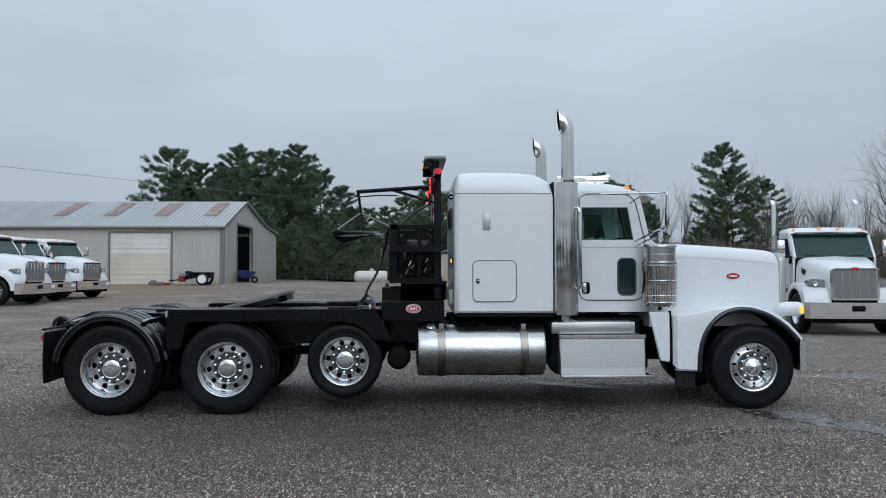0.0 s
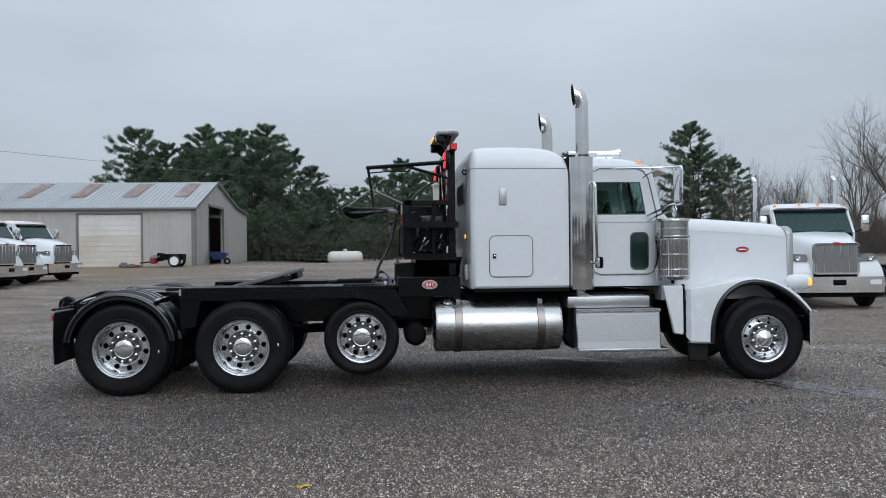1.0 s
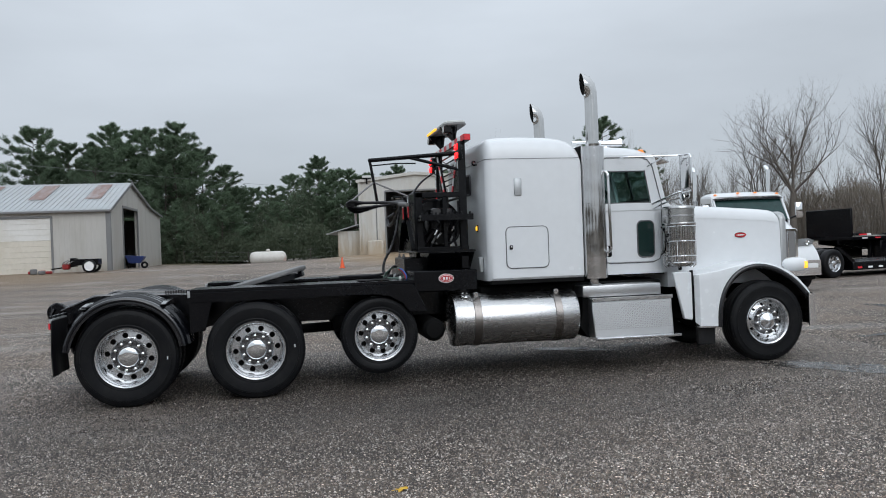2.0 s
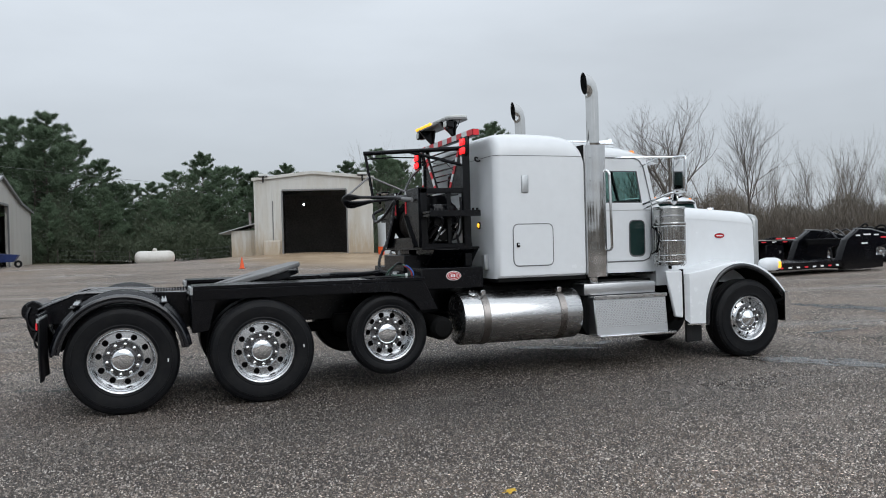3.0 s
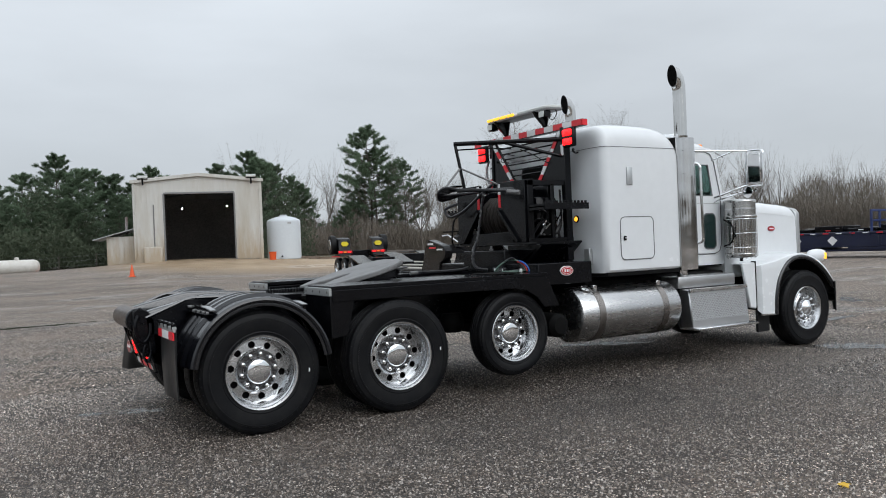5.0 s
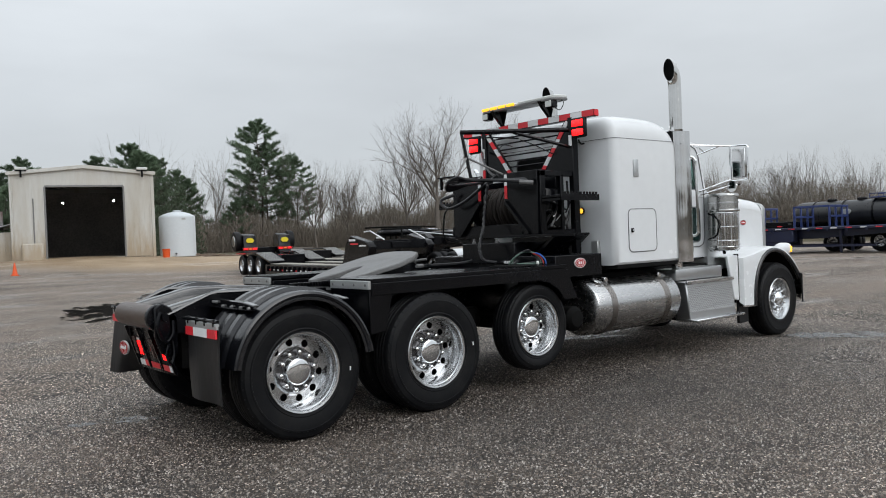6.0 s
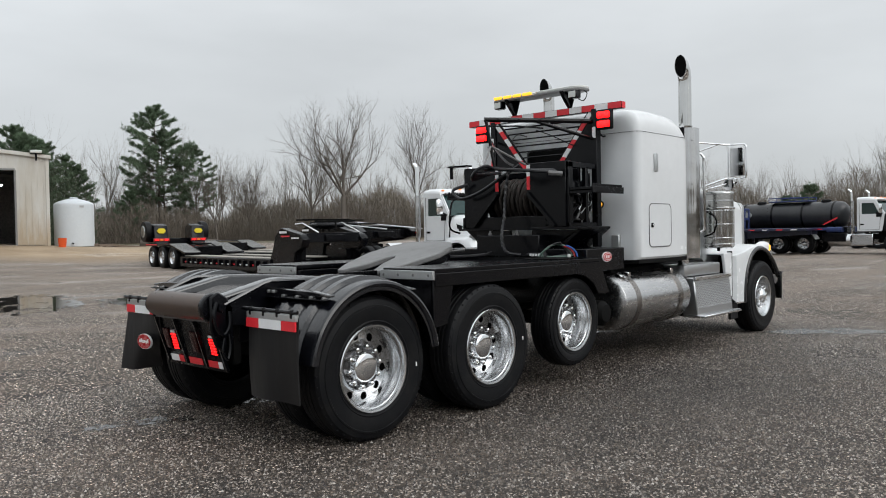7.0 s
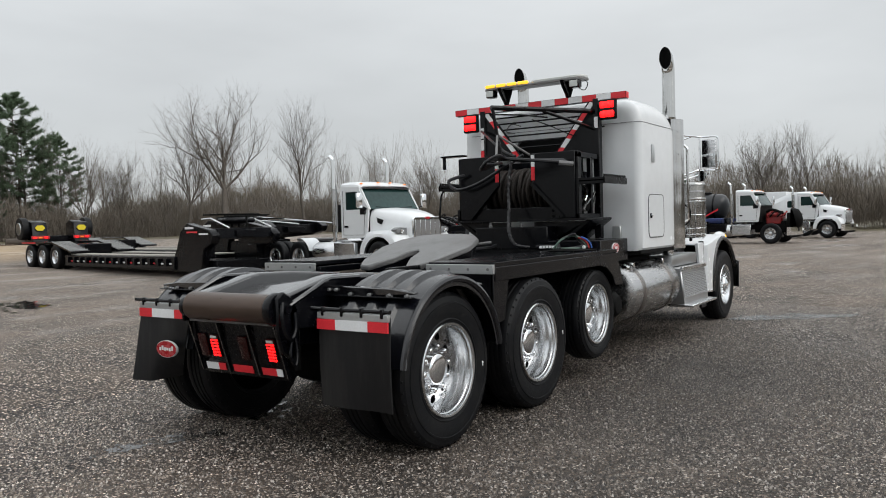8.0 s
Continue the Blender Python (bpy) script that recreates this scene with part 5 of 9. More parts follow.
rk("rear_cross_beam", box((3.18, 0.40, 1.50), (3.28, 1.86, 1.64), 0.006), BLACK)
rk("base_plate", box((3.16, 0.29, 1.49), (3.86, 1.91, 1.515), 0.004), BLACK)
rk2("flared_side", lambda: prism([(0.29, 1.49), (0.35, 1.49), (0.70, 1.30), (0.64, 1.28), (0.56, 1.28)], "x", 3.30, 3.85, 0.004), BLACK)
rk2("lower_web", lambda: prism([(0.35, 1.485), (0.95, 1.485), (0.95, 1.30), (0.62, 1.30)], "x", 3.30, 3.33), BLACK)
# rear plates beside the drum
rear_near = [(0.40, 1.52), (0.40, 2.21), (0.90, 2.21), (0.90, 1.88), (0.55, 1.52)]
plates = rk2("rear_plate", lambda: prism(rear_near, "x", 3.16, 3.20, 0.004), BLACK)
rk2("plate_flange", lambda: prism([(0.90, 1.88), (0.55, 1.52), (0.52, 1.54), (0.87, 1.90)], "x", 3.13, 3.17), BLACK)
for s, ob in enumerate(plates):
    y0, y1 = (0.86, 0.90) if not s else (1.30, 1.34)
    rk("white_tape", box((3.154, y0, 2.07), (3.162, y1, 2.195)), WHITE_TAPE, parent=ob)
    rk("red_tape", box((3.154, y0, 1.925), (3.162, y1, 2.07)), RED_TAPE, parent=ob)
# side frames
rk2("side_post", lambda: box((3.18, 0.37, 1.51), (3.26, 0.43, 2.21), 0.005), BLACK)
rk2("side_post", lambda: box((3.50, 0.37, 1.51), (3.55, 0.42, 2.16), 0.005), BLACK)
rk2("side_top", lambda: box((3.18, 0.37, 2.14), (3.78, 0.45, 2.20), 0.005), BLACK)
rk2("side_sill", lambda: box((3.18, 0.36, 1.51), (3.80, 0.46, 1.56), 0.005), BLACK)
shelves = rk2("side_step", lambda: box((3.19, 0.10, 1.885), (3.80, 0.38, 1.905), 0.004), BLACK)
for s, ob in enumerate(shelves):
    def side(bm):
        return mirrored(bm) if s else bm
    rk("step_edge", side(box((3.19, 0.085, 1.86), (3.80, 0.105, 1.93), 0.003)), BLACK, parent=ob)
    rk("step_edge", side(box((3.19, 0.09, 1.86), (3.21, 0.38, 1.925), 0.003)), BLACK, parent=ob)
    for k in range(12):
        rk("grip_tooth", side(box((3.20 + 0.05 * k, 0.09, 1.925), (3.225 + 0.05 * k, 0.11, 1.955), 0.003)), BLACK, parent=ob)
# drum and wire rope
drum = rk("winch_drum", lathe([(0, -0.42), (0.15, -0.42), (0.15, -0.36), (0.15, 0.36), (0.15, 0.42), (0, 0.42)], (3.48, C, 1.83), "y", 32), GREASY)
for y in (-0.38, 0.38):
    rk("drum_flange", lathe([(0.10, -0.015), (0.30, -0.015), (0.30, 0.015), (0.10, 0.015)], (3.48, C + y, 1.83), "y", 36), BLACK, parent=drum)
rope = bmesh.new()
rr = random.Random(5)
for layer in range(3):
    pts = []
    turns = 11
    for i in range(turns * 16 + 1):
        a = 2 * math.pi * i / 16
        r = 0.17 + 0.03 * layer + 0.016 * rr.random() + 0.012 * math.sin(i * 0.37)
        pts.append((3.48 + r * math.cos(a), C - 0.34 + 0.68 * i / (turns * 16) + 0.012 * math.sin(a * 1.7 + layer), 1.83 + r * math.sin(a)))
    tube(pts, 0.022, 6, False, rope)
rk("wire_rope", rope, ROPE, "brown greased wire rope wound on the drum", parent=drum)
rk("winch_gearbox", box((3.36, 0.46, 1.62), (3.66, 0.72, 2.02), 0.04, None, 2), BLACK)
rk("winch_motor", lathe([(0, -0.14), (0.07, -0.13), (0.08, -0.1), (0.08, 0.1), (0.06, 0.14), (0, 0.15)], (3.46, 0.52, 1.66), "y", 18), DARK)
for bx, bz in ((-1, -1), (-1, 1), (1, -1), (1, 1)):
    rk("beam_bolt", lathe([(0, -0.010), (0.016, -0.008), (0.018, 0)], (3.18, 0.62 + 0.04 * bx, 1.57 + 0.03 * bz), "x", 8), DARK)
for k, (fx, fz) in enumerate(((3.40, 1.70), (3.58, 1.62), (3.60, 1.74), (3.36, 1.60))):
    rk("hose_fitting", tube([(fx, 0.40, fz), (fx + 0.03, 0.39, fz + 0.055)], 0.013, 8), GREASY if k % 2 else CHROME)
    rk("hydraulic_line", tube(spline([(fx + 0.03, 0.39, fz + 0.055), (fx + 0.06, 0.40, fz + 0.13), (fx + 0.02, 0.46, fz + 0.17), (fx - 0.05, 0.55, fz + 0.10)], 5), 0.011, 6), HOSE)
rk("hydraulic_line", tube(spline([(3.30, 0.44, 1.62), (3.38, 0.40, 1.74), (3.46, 0.41, 1.66), (3.60, 0.43, 1.70), (3.66, 0.44, 1.56)], 5), 0.015, 6), HOSE)
rk("hydraulic_line", tube(spline([(3.34, 0.46, 1.56), (3.42, 0.41, 1.64), (3.58, 0.42, 1.60), (3.70, 0.45, 1.72), (3.70, 0.46, 2.1)], 5), 0.013, 6), HOSE)
rk("valve_block", box((3.40, 0.40, 1.585), (3.52, 0.50, 1.66), 0.008), GREASY)
rk("valve_handle", tube([(3.42, 0.39, 1.66), (3.47, 0.37, 1.72)], 0.012, 6), ALLOY)
rk("counter_panel", box((3.56, 0.5, 1.52), (3.60, 1.7, 2.15), 0.004), BLACK)
# uprights and gusset plates
posts = rk2("upright", lambda: box((3.70, 0.355, 1.29), (3.79, 0.425, 2.80), 0.006), BLACK)
gus = rk2("gusset_plate", lambda: prism([(0.40, 2.20), (0.92, 2.20), (0.47, 2.79), (0.40, 2.79)], "x", 3.72, 3.745, 0.003), BLACK)
for s, ob in enumerate(gus):
    def side(bm):
        return mirrored(bm) if s else bm
    n = 6
    for k in range(n):
        a, b = k / n, (k + 1) / n
        y0, z0 = 0.89 + (0.46 - 0.89) * a, 2.215 + (2.77 - 2.215) * a
        y1, z1 = 0.89 + (0.46 - 0.89) * b, 2.215 + (2.77 - 2.215) * b
        rk("reflective_tape", side(prism([(y0, z0), (y1, z1), (y1 - 0.055, z1 - 0.012), (y0 - 0.055, z0 - 0.012)], "x", 3.712, 3.719)), RED_TAPE if k % 2 == 0 else WHITE_TAPE, parent=ob)
for s, ob in enumerate(posts):
    bm = box((3.692, 0.365, 2.48), (3.699, 0.405, 2.60))
    rk("white_tape", mirrored(bm) if s else bm, WHITE_TAPE, parent=ob)
    for z0, m in ((1.95, RED_TAPE), (2.08, WHITE_TAPE), (2.21, RED_TAPE), (2.34, WHITE_TAPE)):
        if s:
            rk("side_tape", mirrored(box((3.692, 0.365, z0), (3.699, 0.405, z0 + 0.125))), m, parent=ob)
for k, z in enumerate((2.34, 2.41, 2.48, 2.56, 2.63, 2.70)):
    w = 0.30 + 0.0 * k
    rk("guard_rod", tube([(3.75, 0.45, z), (3.75, 1.75, z)], 0.010, 6), BLACK)
rk("window_guard", box((3.78, 0.78, 2.14), (3.80, 1.42, 2.17), 0.002), BLACK)
beam = rk("top_beam", box((3.71, 0.05, 2.77), (3.79, 2.19, 2.845), 0.006), BLACK)
for k in range(13):
    y0 = 0.05 + 2.14 * k / 13
    rk("reflective_tape", box((3.703, y0 + 0.001, 2.775), (3.709, y0 + 2.14 / 13 - 0.001, 2.84)), RED_TAPE if k % 2 == 0 else WHITE_TAPE, parent=beam)
rk("beam_end", box((3.715, 0.045, 2.775), (3.785, 0.049, 2.84)), RED_TAPE, parent=beam)
# red stop lamps
for y in (0.24, 1.956):
    lamp = rk("stop_lamp", box((3.66, y - 0.10, 2.555), (3.71, y + 0.10, 2.775), 0.018, None, 2), BLACK, "lit red double stop lamp")
    for z in (2.615, 2.715):
        rk("lens", box((3.645, y - 0.078, z - 0.035), (3.663, y + 0.078, z + 0.035), 0.012, None, 2), RED_LAMP, parent=lamp)
# light bar on two brackets
bar_m = Matrix.Translation((3.72, 1.115, 3.045)) @ Matrix.Rotation(radians(-3), 4, "Y") @ Matrix.Rotation(radians(0.5), 4, "Z")


def tilted(bm):
    bmesh.ops.transform(bm, matrix=bar_m, verts=bm.verts[:])
    return bm


lbar = rk("light_bar", tilted(prism(rounded(-0.14, 0.14, -0.62, 0.62, 0.10), "z", -0.028, -0.006, 0.004)), STEEL_TRIM, "amber warning light bar, half of it lit")
rk("clear_cover", tilted(prism(rounded(-0.135, 0.135, -0.615, 0.02, 0.10), "z", -0.006, 0.028, 0.008)), CLEAR_LENS, parent=lbar)
rk("amber_cover", tilted(prism(rounded(-0.135, 0.135, 0.02, 0.615, 0.10), "z", -0.006, 0.028, 0.008)), CLEAR_LENS, parent=lbar)
for k in range(4):
    rk("amber_module", tilted(box((-0.145, 0.03 + 0.14 * k, -0.002), (-0.11, 0.155 + 0.14 * k, 0.031), 0.008)), AMBER_LAMP, parent=lbar)
for y, out in ((0.72, -1), (1.50, 1)):
    rk("bar_bracket", prism([(y - 0.025, 2.84), (y + 0.025, 2.84), (y + 0.085, 3.02), (y - 0.085, 3.02)], "x", 3.73, 3.745, 0.003), BLACK, parent=lbar)
    rk("bracket_arm", prism([(3.72, 2.845), (3.755, 2.845), (3.78, 3.02), (3.56, 3.02), (3.60, 2.96)], "y", y - 0.02, y + 0.02, 0.003), BLACK, parent=lbar)
    yl = y + out * 0.135
    rk("work_lamp", box((3.58, yl - 0.055, 2.925), (3.68, yl + 0.055, 3.012), 0.012), BLACK, parent=lbar)
    rk("work_lamp_lens", box((3.573, yl - 0.046, 2.935), (3.581, yl + 0.046, 3.003), 0.003), CLEAR_LENS, parent=lbar)
rk("lamp_wire", tube(spline([(3.67, 0.57, 2.93), (3.68, 0.50, 2.90), (3.72, 0.48, 2.98), (3.74, 0.55, 3.03)], 4), 0.005, 5), BLACK, parent=lbar)
# hose boom swung out to the rear
boom = rk("hose_boom", tube([(3.72, 0.40, 2.665), (2.72, 1.12, 2.67)], 0.026, 8), BLACK, "black tubular boom carrying air hoses")
rk("boom_brace", tube([(3.20, 0.775, 2.655), (3.71, 0.395, 2.47)], 0.019, 8), BLACK, parent=boom)
rk("boom_drop", tube([(2.73, 1.11, 2.67), (2.77, 1.08, 2.39)], 0.018, 8), BLACK, parent=boom)
rk("drop_post", tube([(2.77, 1.08, 2.39), (2.80, 1.05, 2.14)], 0.018, 8), BLACK, parent=boom)
rk("hanger_wire", tube([(2.77, 1.08, 2.39), (2.46, 0.92, 2.15)], 0.012, 6), STEEL_TRIM, parent=boom)
rk("hanger_wire", tube([(2.77, 1.08, 2.39), (3.16, 0.92, 2.20)], 0.012, 6), STEEL_TRIM, parent=boom)
rk("boom_pivot", lathe([(0, -0.06), (0.04, -0.06), (0.04, 0.06), (0, 0.06)], (3.73, 0.385, 2.665), "z", 12), BLACK, parent=boom)
rk("guy_line", tube(spline([(3.68, 1.15, 2.64), (3.70, 0.95, 2.56), (3.71, 0.70, 2.44), (3.71, 0.62, 2.42)], 4), 0.006, 5), BLACK)
rk("guy_line", tube(spline([(3.66, 1.80, 2.56), (3.45, 1.55, 2.42), (3.30, 1.30, 2.27), (3.22, 1.12, 2.20)], 5), 0.014, 6), HOSE)
rk("guy_line", tube(spline([(3.70, 1.30, 2.58), (3.62, 1.38, 2.60), (3.58, 1.42, 2.52), (3.66, 1.36, 2.50)], 5), 0.006, 5), HOSE)
rk("boom_rod", tube([(2.75, 1.10, 2.60), (3.02, 0.91, 2.605), (3.25, 0.74, 2.585)], 0.009, 6), BLACK, parent=boom)
for k in range(5):
    u = 0.12 + 0.19 * k
    rk("hose_clip", lathe([(0.030, -0.012), (0.034, 0.0), (0.030, 0.012)], (3.72 - 1.0 * u, 0.40 + 0.72 * u, 2.665 + 0.005 * u), "z", 10), BLACK, parent=boom)
for k in range(4):
    o = 0.018 * k
    h = rk("air_hose", tube(spline([(3.06, 0.42 + o, 2.08 + o * 0.6), (2.85, 0.78 + o, 2.12), (2.62, 0.90 + o, 2.13), (2.46, 0.90 + o, 2.15 - o), (2.42, 1.0, 2.10), (2.55, 1.10 + o, 2.08 - o), (2.85, 1.15, 2.10), (3.14, 1.25 + o, 2.13)], 6), 0.017, 7), HOSE, "black air hose looped over the boom")
rk("hose_sleeve", tube([(3.08, 0.38, 2.065), (3.00, 0.50, 2.08)], 0.026, 8), GREASY)
rk("slack_hose", tube(spline([(3.10, 1.70, 2.02), (3.02, 1.86, 1.96), (3.02, 1.75, 1.86), (3.06, 1.50, 1.92), (3.10, 1.2, 2.08), (3.14, 0.98, 2.2)], 6), 0.019, 7), HOSE)
coil = []
for i in range(120):
    a = i * 1.15
    t = i / 119
    base = spline([(3.10, 1.10, 2.15), (3.06, 1.12, 1.9), (2.98, 1.08, 1.62), (2.86, 1.02, 1.40), (2.84, 0.94, 1.26), (2.92, 0.82, 1.225)], 24)[i]
    coil.append((base.x + 0.004 * math.cos(a), base.y + 0.004 * math.sin(a), base.z))
rk("coiled_air_line", tube(coil, 0.017, 7), HOSE, "coiled black air line")
rk("far_bracket", box((3.10, 1.72, 2.23), (3.20, 2.02, 2.25), 0.003), BLACK)
rk("far_bracket_leg", box((3.13, 1.98, 2.10), (3.16, 2.01, 2.24), 0.003), BLACK)
rk("far_handrail", tube(spline([(3.5, 2.06, 1.90), (3.35, 2.16, 1.86), (3.30, 2.17, 1.7), (3.30, 2.17, 1.52), (3.40, 2.10, 1.46)], 4), 0.012, 6), BLACK)

# loose things on the deck
handle_roll = thing("hose_handle", "grey coiled hose handle with a printed band, lying on the deck", "hose", (2.95, 0.62, 1.20))
part("grip", lathe([(0, -0.13), (0.02, -0.13), (0.026, -0.11), (0.026, 0.11), (0.02, 0.13), (0, 0.13)], (0, 0, 0.026), "y", 12), BLACK, handle_roll)
part("print_band", lathe([(0.0265, -0.10), (0.0275, -0.10), (0.0275, 0.10), (0.0265, 0.10)], (0, 0, 0.026), "y", 12), BLACK, handle_roll)
for k in range(5):
    part("print_bar", box((-0.0285, -0.090 + 0.036 * k, 0.014), (-0.0270, -0.062 + 0.036 * k, 0.040)), WHITE_BADGE, handle_roll)
lines = thing("air_line_bundle", "looped grey-green, black, red and blue trailer air lines on the deck", "hose", (2.88, 0.30, 1.20))
lines.scale = (0.74, 0.74, 1.0)
for k, m in enumerate((HOSE_GREEN, HOSE, HOSE_GREEN, HOSE, HOSE, HOSE)):
    o = 0.014 * k
    part("air_line", tube(spline([(-0.14 + o, 0.24 - o, 0.012), (-0.10 + o, 0.18, 0.075 + o * 0.4), (0.0, 0.06 - o, 0.135 + 0.3 * o), (0.10, -0.06 + o, 0.115), (0.16 - o * 0.5, -0.14 + o, 0.04), (0.10, -0.06, 0.014 + 0.004 * k), (-0.02, 0.06 + o, 0.014), (-0.13, 0.20 - o, 0.018)], 6), 0.0085, 6), m, lines)
for o, m in ((0.0, HOSE_RED), (0.035, HOSE_BLUE)):
    part("colour_sleeve", tube(spline([(0.075 + 0.4 * o, -0.03 - o, 0.118 + 0.2 * o), (0.115 + 0.4 * o, -0.09 - o, 0.100), (0.150 + 0.4 * o, -0.135 - o, 0.055), (0.158 + 0.4 * o, -0.15 - o, 0.010)], 5), 0.009, 8), m, lines)
part("gladhand", box((0.06, -0.13, 0.0), (0.10, -0.09, 0.04), 0.010), CLEAR_LENS, lines)
tail_hose = thing("air_hose", "black air hose lying across the deck", "hose", (2.6, 1.1, 1.20))
part("hose", tube(spline([(0.30, 0.10, 0.05), (0.20, 0.12, 0.03), (0.05, 0.2, 0.02), (-0.15, 0.28, 0.018), (-0.30, 0.24, 0.018)], 6), 0.016, 7), HOSE, tail_hose)
part("coupler", tube([(-0.30, 0.24, 0.02), (-0.40, 0.22, 0.02)], 0.02, 8), GREASY, tail_hose)

# ---- the yard ----


def ground_material():
    m = bpy.data.materials.new("wet_chip_seal")
    m.use_nodes = True
    nt = m.node_tree
    b = nt.nodes["Principled BSDF"]
    link = nt.links.new
    co = nt.nodes.new("ShaderNodeTexCoord")

    def noise_tex(scale, detail=4, rough=0.55, stretch=None):
        n = nt.nodes.new("ShaderNodeTexNoise")
        n.inputs["Scale"].default_value = scale
        n.inputs["Detail"].default_value = detail
        n.inputs["Roughness"].default_value = rough
        src = co.outputs["Object"]
        if stretch:
            mp = nt.nodes.new("ShaderNodeMapping")
            mp.inputs["Scale"].default_value = stretch
            mp.inputs["Rotation"].default_value = (0, 0, radians(12))
            link(src, mp.inputs["Vector"])
            src = mp.outputs["Vector"]
        link(src, n.inputs["Vector"])
        return n

    def ramp(src, a, b_, lo=0.0, hi=1.0):
        r = nt.nodes.new("ShaderNodeMapRange")
        r.inputs["From Min"].default_value = a
        r.inputs["From Max"].default_value = b_
        r.inputs["To Min"].default_value = lo
        r.inputs["To Max"].default_value = hi
        link(src, r.inputs["Value"])
        return r.outputs[0]

    def mix(fac, c0, c1):
        x = nt.nodes.new("ShaderNodeMix")
        x.data_type = "RGBA"
        for i, v in ((0, fac), (6, c0), (7, c1)):
            if isinstance(v, (tuple, float)):
                x.inputs[i].default_value = v if isinstance(v, float) else (*v, 1)
            else:
                link(v, x.inputs[i])
        return x.outputs[2]

    def math_node(op, a, b_):
        x = nt.nodes.new("ShaderNodeMath")
        x.operation = op
        for i, v in ((0, a), (1, b_)):
            if isinstance(v, float):
                x.inputs[i].default_value = v
            else:
                link(v, x.inputs[i])
        return x.outputs[0]

    stones = nt.nodes.new("ShaderNodeTexVoronoi")
    stones.inputs["Scale"].default_value = 46
    link(co.outputs["Object"], stones.inputs["Vector"])
    sep = nt.nodes.new("ShaderNodeSeparateColor")
    link(stones.outputs["Color"], sep.inputs[0])
    tones = nt.nodes.new("ShaderNodeValToRGB")
    tones.color_ramp.elements[0].color = (0.020, 0.017, 0.015, 1)
    tones.color_ramp.elements[1].color = (0.62, 0.55, 0.48, 1)
    for at, c in ((0.34, (0.060, 0.048, 0.039)), (0.62, (0.150, 0.117, 0.092)), (0.83, (0.29, 0.243, 0.205))):
        e = tones.color_ramp.elements.new(at)
        e.color = (*c, 1)
    link(sep.outputs[0], tones.inputs["Fac"])
    pale = tones.outputs["Color"]
    gaps = mix(ramp(stones.outputs["Distance"], 0.34, 0.50), pale, (0.006, 0.0052, 0.0046))
    fine = noise_tex(170, 3)
    gaps = mix(ramp(fine.outputs["Fac"], 0.50, 0.80, 0.0, 0.22), gaps, (0.030, 0.026, 0.022))
    clump = noise_tex(13.0, 4, 0.72)
    lump = nt.nodes.new("ShaderNodeVectorMath")
    lump.operation = "SCALE"
    link(gaps, lump.inputs[0])
    link(ramp(clump.outputs["Fac"], 0.33, 0.67, 0.40, 1.65), lump.inputs["Scale"])
    gaps = lump.outputs[0]
    # beyond the loose chips by the tractor the seal is rolled smooth
    rolled = nt.nodes.new("ShaderNodeVectorMath")
    rolled.operation = "DISTANCE"
    rolled.inputs[1].default_value = (2.0, -3.0, 0.0)
    link(co.outputs["Object"], rolled.inputs[0])
    streak = noise_tex(0.55, 6, 0.65, (0.25, 1.0, 1.0))
    smooth_tone = mix(ramp(streak.outputs["Fac"], 0.36, 0.66), (0.036, 0.030, 0.025), (0.108, 0.092, 0.079))
    gaps = mix(ramp(rolled.outputs["Value"], 9.0, 24.0, 0.0, 0.55), gaps, smooth_tone)
    # broad wheel tracks and damp stains
    broad = noise_tex(0.16, 5, 0.6, (0.35, 1.0, 1.0))
    worn = mix(ramp(broad.outputs["Fac"], 0.45, 0.70, 0.0, 0.18), gaps, (0.170, 0.138, 0.112))
    brown = noise_tex(0.62, 6, 0.62)
    tone = mix(ramp(brown.outputs["Fac"], 0.44, 0.62, 0.0, 0.34), worn, (0.090, 0.068, 0.052))
    # shade painted into the ground tone along the tractor, paler farther out
    shade_reach = nt.nodes.new("ShaderNodeVectorMath")
    shade_reach.operation = "DISTANCE"
    shade_reach.inputs[1].default_value = (2.6, -0.8, 0.0)
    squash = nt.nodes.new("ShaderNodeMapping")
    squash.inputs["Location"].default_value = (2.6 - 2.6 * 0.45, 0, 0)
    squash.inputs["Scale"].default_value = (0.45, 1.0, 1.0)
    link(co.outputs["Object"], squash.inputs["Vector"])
    link(squash.outputs["Vector"], shade_reach.inputs[0])
    edge = math_node("ADD", shade_reach.outputs["Value"], math_node("MULTIPLY", brown.outputs["Fac"], 4.0))
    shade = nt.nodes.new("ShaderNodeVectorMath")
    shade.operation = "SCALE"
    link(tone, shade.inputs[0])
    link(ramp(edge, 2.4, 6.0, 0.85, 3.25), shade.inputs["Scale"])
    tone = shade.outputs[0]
    # bare dirt at the shed and along the yard's far edge
    dirt_n = noise_tex(0.25, 6, 0.65)
    ring = nt.nodes.new("ShaderNodeVectorMath")
    ring.operation = "DISTANCE"
    ring.inputs[1].default_value = (13.5, 42.0, 0.5)
    link(co.outputs["Object"], ring.inputs[0])
    near_shed = ramp(math_node("ADD", ring.outputs["Value"], math_node("MULTIPLY", dirt_n.outputs["Fac"], 6.0)), 14.0, 9.0)
    tone = mix(near_shed, tone, mix(ramp(dirt_n.outputs["Fac"], 0.35, 0.65), (0.30, 0.215, 0.135), (0.50, 0.385, 0.265)))
    ring2 = nt.nodes.new("ShaderNodeVectorMath")
    ring2.operation = "DISTANCE"
    ring2.inputs[1].default_value = (-16.0, 36.0, 0.5)
    link(co.outputs["Object"], ring2.inputs[0])
